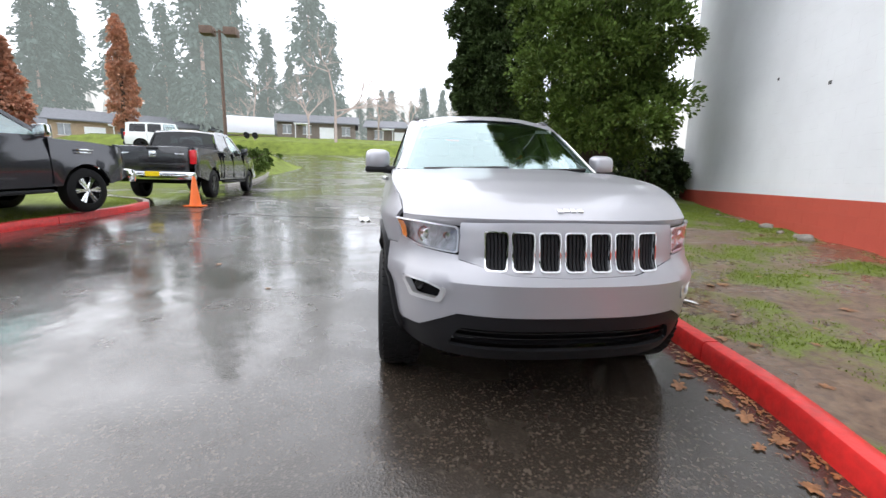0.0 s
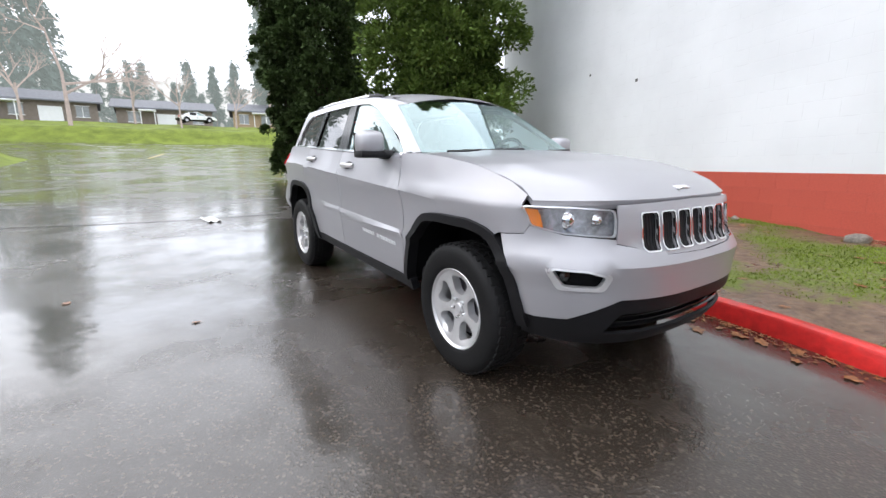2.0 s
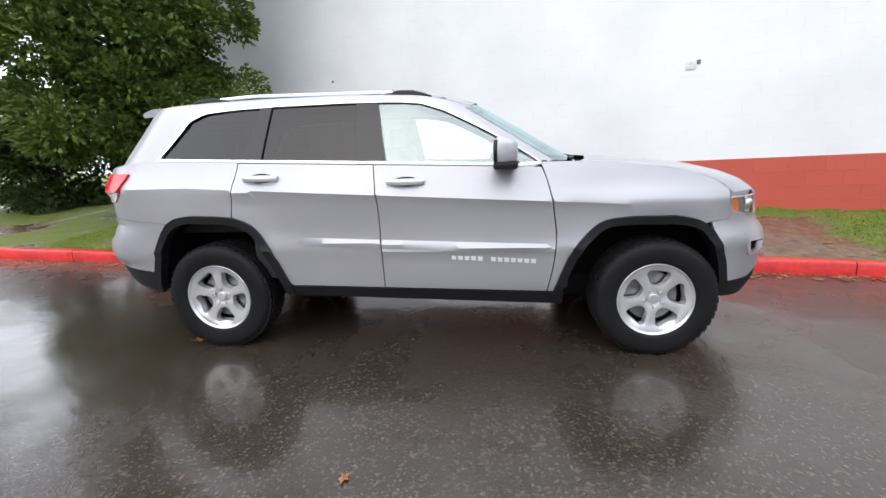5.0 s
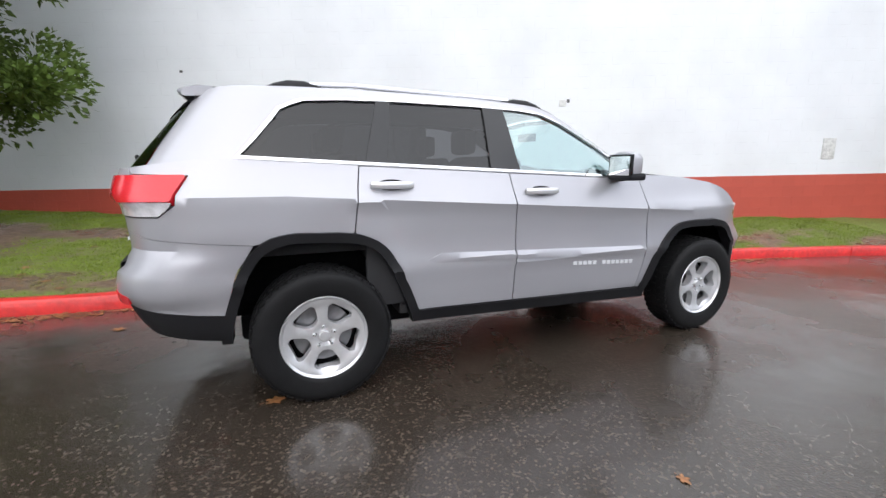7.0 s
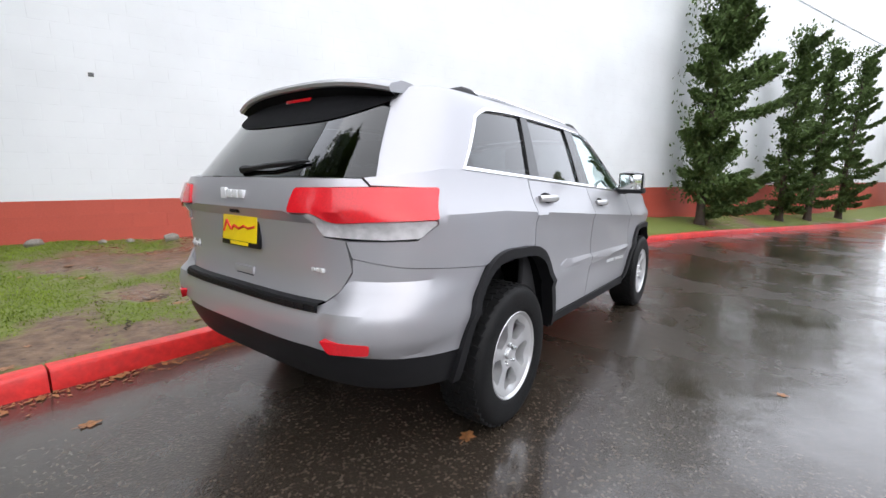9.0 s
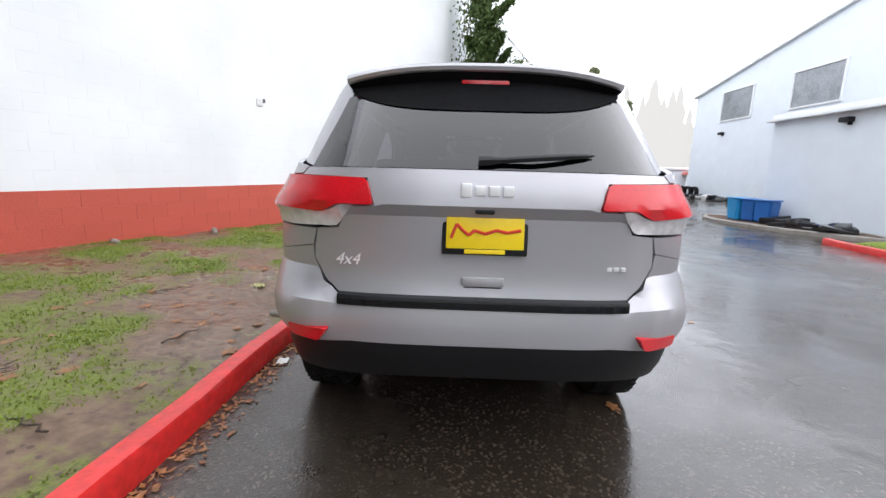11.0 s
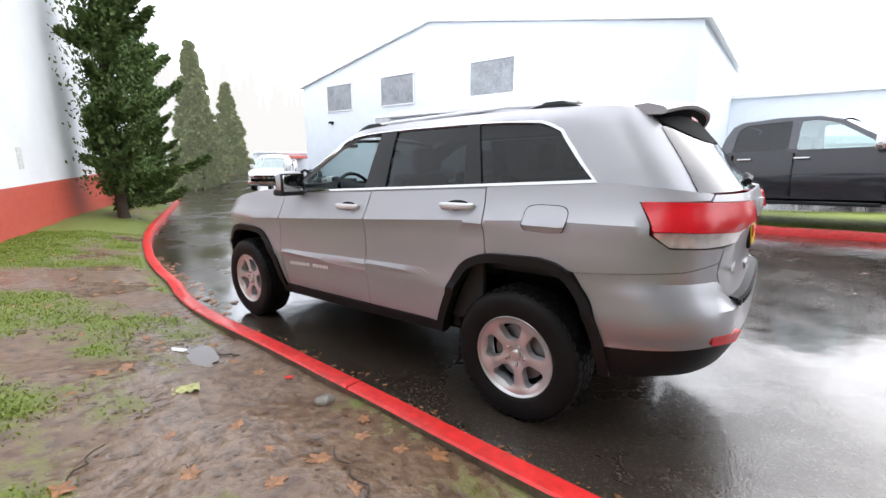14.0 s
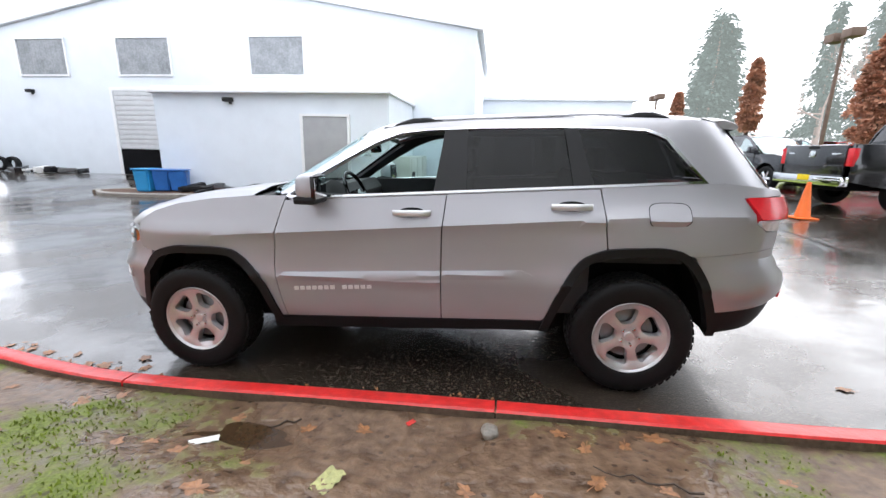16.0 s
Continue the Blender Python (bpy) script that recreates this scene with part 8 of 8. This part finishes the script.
# white box trailer by the houses
bt = thing("box_trailer", "plain white box trailer before the houses", "trailer", -55, -19.0, float(gz(-55, -19)) + 2.0, -75)
part("box_body", box(bmesh.new(), -2.9, 2.9, -1.1, 1.1, 0.5, 2.6, 0.08), WHITE_PAINT, bt)
for sx in (-0.5, 0.5):
    part("trailer_wheel", lathe(bmesh.new(), [(0.0, -1.15), (0.33, -1.15), (0.35, 0.0), (0.33, 1.15), (0.0, 1.15)], 20), RUBBER, bt).matrix_local = pose(sx, 0, 0.34)

# ---- lot furniture ----
cone = thing("traffic_cone", "orange plastic traffic cone on the wet asphalt", "cone", -6.52, -5.47, float(gz(-6.52, -5.47)))
part("cone_body", lathe(bmesh.new(), [(0.135, 0.02), (0.13, 0.03), (0.035, 0.68), (0.03, 0.70), (0.02, 0.70), (0.02, 0.60)], 28, "z"), ORANGE, cone)
part("cone_foot", box(bmesh.new(), -0.19, 0.19, -0.19, 0.19, 0.0, 0.03, 0.01), ORANGE, cone)


def lamp_post(x, y, h, heads, label):
    t = thing("street_lamp", label, "lamp", x, y, float(gz(x, y)) + 0.2)
    part("pole", tube(bmesh.new(), (0, 0, -0.3), (0, 0, h), 0.11, 0.07, 10), WOOD_POST, t)
    part("arm", tube(bmesh.new(), (0, -heads, h - 0.1), (0, heads, h - 0.1), 0.04, 0.04, 8), WOOD_POST, t)
    for s in (-1, 1):
        part("lamp_head", box(bmesh.new(), -0.32, 0.32, s * (heads + 0.25) - 0.33, s * (heads + 0.25) + 0.33, h - 0.28, h + 0.12, 0.05), WOOD_POST, t, "brown shoebox lamp head")


lamp_post(-21.3, -10.0, 7.6, 0.35, "brown lamp post with two box heads")
lamp_post(-16.8, -20.7, 6.4, 0.3, "brown lamp post with two box heads")
lamp_post(-13.3, -34.7, 5.3, 0.4, "far lamp post in the mist")

sign = thing("small_sign", "small white sign board in the planting bed", "sign", -18.5, -8.6, float(gz(-18.5, -8.6)) + 0.4, 20)
part("sign_board", box(bmesh.new(), -0.02, 0.02, -0.35, 0.35, 0.35, 0.85, 0.01), PAPER, sign)
part("sign_post", box(bmesh.new(), -0.03, 0.03, -0.03, 0.03, -0.3, 0.36), WOOD_POST, sign)

# canopy tents behind the graphite pickup
for tx, ty, s in ((-4.5, -18.5, 0.82), (-8.2, -19.5, 0.8)):
    t = thing("canopy_tent", "white peaked canopy tent", "tent", tx, ty, float(gz(tx, ty)), 8, group="canopy tents")
    bm = bmesh.new()
    apex = bm.verts.new((0, 0, 4.0 * s))
    ring = []
    for k in range(4):
        a, b = [(-2, -2), (2, -2), (2, 2), (-2, 2)][k], [(2, -2), (2, 2), (-2, 2), (-2, -2)][k]
        ring += [(a[0] + (b[0] - a[0]) * i / 6, a[1] + (b[1] - a[1]) * i / 6) for i in range(6)]
    mids = [bm.verts.new((x * 0.5, y * 0.5, 2.95 * s)) for x, y in ring]
    eav = [bm.verts.new((x, y, 2.45 * s)) for x, y in ring]
    val = [bm.verts.new((x, y, 2.15 * s)) for x, y in ring]
    for k in range(24):
        j = (k + 1) % 24
        bm.faces.new((apex, mids[k], mids[j]))
        bm.faces.new((mids[k], eav[k], eav[j], mids[j]))
        bm.faces.new((eav[k], val[k], val[j], eav[j]))
    part("canopy", bm, TENT, t)
    for sx in (-1.95, 1.95):
        for sy in (-1.95, 1.95):
            part("tent_leg", box(bmesh.new(), sx - 0.03, sx + 0.03, sy - 0.03, sy + 0.03, 0, 2.2), BUILDING_TRIM, t)

# heat pump cabinets at the annex's end wall
UNIT = mat("beige_unit_steel", (0.50, 0.51, 0.47), 0.5, var=0.12, fine=20)
hv = thing("heat_pump_cabinet", "long beige steel heat pump cabinet on the gravel", "air conditioner", 3.0, -13.2, float(gz(3, -13.2)) + 0.05)
part("cabinet_shell", box(bmesh.new(), -0.55, 0.55, -1.9, 1.7, 0.12, 1.15, 0.02), UNIT, hv)
for k in range(3):
    part("cabinet_panel", box(bmesh.new(), -0.575, -0.54, -1.8 + k * 1.15, -0.78 + k * 1.15, 0.2, 1.08, 0.01), UNIT, hv)
part("fan_grille", box(bmesh.new(), -0.6, -0.56, 0.95, 1.45, 0.15, 0.62, 0.02), DARK, hv, "dark fan grille")
part("foot_rail", box(bmesh.new(), -0.6, 0.6, -1.95, 1.75, 0.0, 0.12, 0.01), KERB_GREY, hv)
for dy in (0.5, 1.15):
    m_ = thing("gas_meter", "small grey meter above the cabinet", "meter", 3.1, -13.2 + dy, float(gz(3, -13.2)) + 1.2, group="gas meters")
    part("meter_body", box(bmesh.new(), -0.09, 0.09, -0.13, 0.13, 0.0, 0.26, 0.04), UNIT, m_)
    part("meter_dial", lathe(bmesh.new(), [(0.0, 0.0), (0.07, 0.0), (0.07, 0.03)], 14, "z"), DARK, m_).matrix_local = pose(-0.09, 0, 0.14, 0, -90, 0)

# planting island with blue containers before the annex
isl = smooth_curve([14.2, 13.0, 10.0, 7.5, 6.2, 7.5, 10.5, 13.0, 14.2], [-10.6, -9.9, -9.5, -9.8, -10.4, -10.9, -10.92, -10.9, -10.6], 5)
sweep_kerb("kerb_grey", [Vector((p.x, p.y, 0)) for p in isl], KERB_GREY, "low concrete kerb of the mulch island", "kerbs", 0.15, 0.12)
bm = bmesh.new()
iv = [bm.verts.new((p.x, p.y, float(gz(p.x, p.y)) + 0.10)) for p in isl[:-1]]
bm.faces.new(iv)
tagged(part("ground_mulch_island", bm, BARK_CHIP, None), "red-brown bark mulch island", "planting bed", kind="structure")
for i, (x, y, m_, s) in enumerate(((11.75, -10.35, mat("light_blue_plastic", (0.03, 0.30, 0.62), 0.4, var=0.1), 0.80), (11.15, -10.45, BLUE, 0.76), (10.6, -10.5, BLUE, 0.74))):
    b = thing("plastic_bin", ("light blue" if i == 0 else "dark blue") + " plastic bin on the mulch", "bin", x, y, float(gz(x, y)) + 0.1, 12 * i, group="blue bins")
    bm = bmesh.new()
    bmesh.ops.create_cone(bm, cap_ends=True, segments=4, radius1=0.46 * s, radius2=0.54 * s, depth=0.95 * s, matrix=Matrix.Translation((0, 0, 0.475 * s)) @ Matrix.Rotation(radians(45), 4, "Z"))
    bmesh.ops.bevel(bm, geom=list(bm.edges), offset=0.04, segments=2, affect="EDGES")
    part("bin_body", bm, m_, b)
    part("bin_lid", box(bmesh.new(), -0.42 * s, 0.42 * s, -0.42 * s, 0.42 * s, 0.94 * s, 1.0 * s, 0.025), m_, b)
r3 = np.random.default_rng(3)
for k in range(16):
    x, y = 7.3 + 2.9 * r3.uniform(), -10.6 + 0.5 * r3.uniform()
    p = thing("scrap_heap", "dark scrap panel lying on the mulch", "scrap", x, y, float(gz(x, y)) + 0.12, r3.uniform(0, 180), 0, r3.uniform(-14, 14), group="scrap on the island")
    part("panel_sheet", box(bmesh.new(), -r3.uniform(0.2, 0.6), r3.uniform(0.2, 0.6), -0.18, 0.18, 0.0, r3.uniform(0.05, 0.22), 0.02), (TRIM, BLACK_PAINT, GREY_PAINT)[k % 3], p)
for k in range(12):
    x = 18.4 + 5.6 * r3.uniform()
    p = thing("scrap_heap", "dark vehicle scrap against the warehouse wall", "scrap", x, FY + 0.45 + 0.3 * r3.uniform(), float(gz(x, FY)) + 0.02, r3.uniform(0, 180), 0, r3.uniform(-8, 8), group="scrap by the warehouse")
    part("scrap_body", box(bmesh.new(), -r3.uniform(0.2, 0.5), r3.uniform(0.2, 0.5), -0.15, 0.15, 0.0, r3.uniform(0.1, 0.35), 0.04), (TRIM, CABIN_GREY, PAPER, BLACK_PAINT)[k % 4], p)
for k in range(3):
    x = 22.8 + 0.75 * k
    tt = thing("spare_tyre", "old black tyre leaning by the warehouse", "tyre", x, FY + 0.5, float(gz(x, FY)) + 0.36, 10 * k, 0, 0, group="old tyres")
    part("tyre_ring", lathe(bmesh.new(), [(0.22, -0.1), (0.33, -0.12), (0.36, 0.0), (0.33, 0.12), (0.22, 0.1)], 24, "y", True), RUBBER, tt)
# far sheds beside the road
shed = thing("far_shed", "pale shed with a red awning beyond the lot", "shed", 50, -28, -0.9, -25)
part("wall", box(bmesh.new(), -4, 4, -3, 3, 0, 3.0), BUILDING, shed)
part("roof", box(bmesh.new(), -4.3, 4.3, -3.3, 3.3, 3.0, 3.25, 0.02), BUILDING_TRIM, shed)
aw = thing("red_awning", "faded red flat awning beyond the white pickup", "awning", 44, -26.5, -0.8, -25)
part("awning_top", box(bmesh.new(), -4.5, 4.5, -1.2, 1.2, 2.3, 2.6, 0.03), mat("faded_red", (0.55, 0.14, 0.11), 0.6), aw)
for sx in (-4.2, 4.2):
    part("awning_post", box(bmesh.new(), sx - 0.06, sx + 0.06, 0.9, 1.05, 0, 2.3), BUILDING_TRIM, aw)

# ---- litter, leaves, stones on the verge and in the gutter ----
def leaf_mesh(seed):
    """A lobed, curled dead leaf."""
    r = np.random.default_rng(seed)
    pts = []
    for i in range(26):
        a = 2 * math.pi * i / 26
        lobes = 0.40 + 0.60 * abs(math.cos(2.5 * a)) ** 0.9
        rad_ = 0.065 * lobes * (1.25 if abs(a - math.pi) > 2.4 else 1.0) * r.uniform(0.85, 1.15)
        pts.append((rad_ * math.cos(a) * 1.25, rad_ * math.sin(a)))
    verts = [(0, 0, 0.006)] + [(x, y, 0.004 + 0.16 * abs(x * y) ** 0.5 * r.uniform(0.0, 1.0)) for x, y in pts]
    faces = [(0, i + 1, (i + 1) % 26 + 1) for i in range(26)]
    verts += [(x, y, z - 0.0015) for x, y, z in verts]
    faces += [tuple(27 + k for k in reversed(f)) for f in faces]
    verts += [(-0.12, 0.004, 0.004), (-0.12, -0.004, 0.004)]
    faces += [(0, len(verts) - 2, len(verts) - 1)]
    me = bpy.data.meshes.new("fallen_leaf")
    me.from_pydata(verts, [], faces)
    me.materials.append(LEAF_DEAD)
    return me


LEAFM = [leaf_mesh(s) for s in range(4)]


def surface_z(x, y):
    return float(verge_height(np.array(x), np.array(y))) if y > float(ky(x)) + 0.15 else float(gz(x, y)) + (0.14 if y > float(ky(x)) - 0.01 else 0.004)


leaf_spots = [(-1.41, 1.52), (-0.80, 1.99), (1.98, 0.86), (2.2, 0.98), (-0.17, -2.1), (-2.85, 0.75), (0.35, 1.62), (-1.05, 1.66), (-1.25, 1.60), (-0.35, 2.25), (0.05, 1.60), (1.2, 1.9), (1.6, 2.2)]
for _ in range(30):
    x = r3.uniform(1.6, 5.0)
    leaf_spots.append((x, float(ky(x)) - r3.uniform(0.02, 0.28) ** 1.0))
for _ in range(16):
    x = r3.uniform(-4.5, 1.4)
    leaf_spots.append((x, float(ky(x)) - r3.uniform(0.03, 0.15)))
for _ in range(120):
    x = r3.uniform(-5.5, 6.5)
    leaf_spots.append((x, float(ky(x)) + 0.2 + r3.uniform(0, 1) ** 1.3 * (float(wall_y(x)) - float(ky(x)) - 0.5)))
for _ in range(2):
    leaf_spots.append((r3.uniform(-3, 4), r3.uniform(-3.2, 0.6)))
for i, (x, y) in enumerate(leaf_spots):
    ob = new("fallen_leaf", LEAFM[i % 4])
    s = r3.uniform(0.36, 0.72)
    ob.matrix_world = pose(x, y, surface_z(x, y), r3.uniform(-5, 5), r3.uniform(-5, 5), r3.uniform(0, 360)) @ Matrix.Diagonal((s, s, s, 1))
    tagged(ob, "curled wet brown oak leaf on the ground", "leaf", "fallen leaves")


# needles and leaf crumbs washed along the gutter, thick under the trees
m_ = 5200
fx = np.r_[r3.uniform(-13.5, -3.2, 3800), r3.uniform(-3.2, 5.5, m_ - 3800)]
fw = np.where(fx < -3.2, np.interp(fx, [-13.5, -9, -5.5, -3.2], [0.5, 0.6, 0.5, 0.15]), 0.12)
fy = ky(fx) - 0.015 - np.abs(r3.normal(size=m_)) * fw * 0.6
fa, fl = r3.uniform(0, 2 * np.pi, m_), r3.uniform(0.008, 0.026, m_)
fz = gz(fx, fy) + 0.006
fd = np.stack([np.cos(fa) * fl, np.sin(fa) * fl, 0 * fa], 1)
fs = np.stack([-np.sin(fa) * fl, np.cos(fa) * fl, 0 * fa], 1) * r3.uniform(0.15, 0.7, m_)[:, None]
fc = np.stack([fx, fy, fz], 1)
fv = np.stack([fc - fd, fc + fs, fc + fd + np.array([0, 0, 0.004]), fc - fs], 1).reshape(-1, 3)
crumbs = mesh_object("leaf_crumbs", fv, (np.arange(m_)[:, None] * 4 + np.arange(4)).tolist(), LEAF_DEAD, smooth=False)
tagged(crumbs, "orange-brown needles and leaf crumbs along the gutter", "leaf litter", kind="stuff")


def rock(x, y, sx, sy, sz, seed, label):
    r = np.random.default_rng(seed)
    bm = bmesh.new()
    bmesh.ops.create_icosphere(bm, subdivisions=3, radius=1)
    off_ = Vector(r.uniform(0, 20, 3))
    for v in bm.verts:
        k = 1 + 0.28 * noise.noise(v.co * 1.3 + off_)
        v.co = Vector((v.co.x * sx * k, v.co.y * sy * k, v.co.z * sz * k))
    ob = part("stone", bm, STONE, None)
    ob.matrix_world = pose(x, y, surface_z(x, y) + sz * 0.45, 0, 0, r.uniform(0, 90))
    return tagged(ob, label, "stone", "stones")


rock(-0.60, 1.55, 0.062, 0.045, 0.032, 1, "rounded wet stone by the kerb")
for k, (x, off_w) in enumerate(((-0.9, 0.35), (-1.3, 0.22), (-1.6, 0.3), (-2.2, 0.2), (-3.0, 0.25), (0.9, 0.3), (2.2, 0.25), (-4.0, 0.3))):
    rock(x, float(wall_y(x)) - off_w, 0.05 + 0.06 * (k % 3 == 0), 0.05, 0.035 + 0.03 * (k % 3 == 0), 10 + k, "grey rubble stone at the wall's foot")


def flat_litter(name, x, y, w, l, rz, material, label, crumple=0.004):
    bm = bmesh.new()
    n = 6
    vs_ = [[bm.verts.new((-l / 2 + l * i / n, -w / 2 + w * j / n, 0.006 + crumple * math.sin(3.1 * i + 1.7 * j))) for j in range(n + 1)] for i in range(n + 1)]
    for i in range(n):
        for j in range(n):
            bm.faces.new((vs_[i][j], vs_[i + 1][j], vs_[i + 1][j + 1], vs_[i][j + 1]))
    ob = part(name, bm, material, None)
    ob.matrix_world = pose(x, y, surface_z(x, y), 0, TILT, rz)
    return tagged(ob, label, "litter")


flat_litter("paper_strip", 0.80, 1.81, 0.045, 0.14, 25, PAPER, "white paper strip on the mud")
flat_litter("paper_scrap", -1.30, 1.225, 0.07, 0.09, 10, PAPER, "white paper scrap in the gutter")
flat_litter("leaf_scrap", 0.08, 2.02, 0.09, 0.14, 70, mat("pale_yellow_leaf", (0.42, 0.42, 0.18), 0.5, var=0.3), "pale yellow crumpled leaf on the mud", 0.012)
flat_litter("plastic_bag", -5.3, -1.45, 0.22, 0.62, 8, PAPER, "crumpled white plastic on the road", 0.02)
flat_litter("wrapper_scrap", -0.18, 1.52, 0.03, 0.05, 50, RED_INK, "small red wrapper scrap by the kerb", 0.006)
for x, y, l, rz in ((-1.25, 1.88, 0.42, -12), (-2.3, 1.95, 0.35, 70), (0.55, 1.62, 0.3, 30), (-1.9, 2.5, 0.3, 15), (-0.4, 2.6, 0.34, -40)):
    way = [Vector((-l / 2 + l * k / 8, 0.02 * math.sin(2.2 * k), 0.009)) for k in range(9)]
    bm = swept(bmesh.new(), way, [0.006 - 0.0004 * k for k in range(9)])
    ob = part("fallen_twig", bm, BARK, None)
    ob.matrix_world = pose(x, y, surface_z(x, y), 0, TILT, rz)
    tagged(ob, "thin dark twig on the mud", "twig", "fallen twigs")

# standing water in the hollow by the kerb
WATER = mat("muddy_water", (0.05, 0.029, 0.015), 0.03, var=0.2, scale=5, spec=0.6)
bm = bmesh.new()
pv = []
for i in range(40):
    a = 2 * math.pi * i / 40
    rr_ = 1 + 0.22 * math.sin(3 * a) + 0.12 * math.sin(5 * a + 1)
    pv.append(bm.verts.new((0.62 + 0.27 * rr_ * math.cos(a), 1.75 + 0.10 * rr_ * math.sin(a), float(gz(0.62, 1.75)) + 0.112)))
bm.faces.new(pv)
tagged(part("water_puddle", bm, WATER, None), "shallow brown puddle on the mud by the kerb", "puddle", kind="structure")

# ---- grass blades ----
def grass_field(name, label, xs, ys, amount, zf, n, tall, parent_kind="stuff"):
    r = np.random.default_rng(len(name) + n)
    X, Y = r.uniform(xs[0], xs[1], n * 3), r.uniform(ys[0], ys[1], n * 3)
    keep = amount(X, Y) > r.uniform(0.46, 0.72, n * 3)
    X, Y = X[keep][:n], Y[keep][:n]
    Z = zf(X, Y)
    m = len(X)
    a = r.uniform(0, 2 * np.pi, m)
    h = tall * r.uniform(0.5, 1.3, m)
    w = 0.0035 + 0.0025 * r.uniform(0, 1, m)
    lean = h[:, None] * r.normal(size=(m, 2)) * 0.55
    P = np.stack([X, Y, Z - 0.004], 1)
    s = np.stack([np.cos(a) * w, np.sin(a) * w, 0 * a], 1)
    mid = P + np.concatenate([lean * 0.35, (h * 0.6)[:, None]], 1)
    tip = P + np.concatenate([lean, (h * 0.92)[:, None]], 1)
    v = np.stack([P - s, P + s, mid + s * 0.7, mid - s * 0.7, tip], 1).reshape(-1, 3)
    i = np.arange(m)[:, None] * 5
    f = np.concatenate([i + np.array([0, 1, 2]), i + np.array([0, 2, 3]), i + np.array([3, 2, 4])], 1).reshape(-1, 3)
    me = bpy.data.meshes.new(name)
    me.from_pydata(v.tolist(), [], f.tolist())
    me.materials.append(BLADE)
    return tagged(new(name, me), label, "grass", kind="stuff")




def amount_lookup(X, Y):
    xi = np.clip(np.searchsorted(us, X), 0, n_u - 1)
    f = np.clip((Y - edge_in[xi]) / (edge_out - edge_in)[xi], 0, 1)
    vj = np.clip(np.searchsorted(vs, f), 0, n_v - 1)
    ok = (Y > ky(X) + 0.2) & (Y < wall_y(X) - 0.02)
    return np.where(ok, GV[xi, vj], 0)


grass_field("grass_tufts", "patchy short green grass on the muddy verge", (-6, 8), (-0.6, 7.8), amount_lookup, verge_height, 150000, 0.021)
grass_field("lawn_blades", "short wet lawn grass", (-7.4, 5.4), (-10.3, -6.3), lambda X, Y: np.where(Y < np.interp(X, ls, ly0) - 0.05, 1.0, 0), lambda X, Y: gz(X, Y) + 0.12, 26000, 0.04)
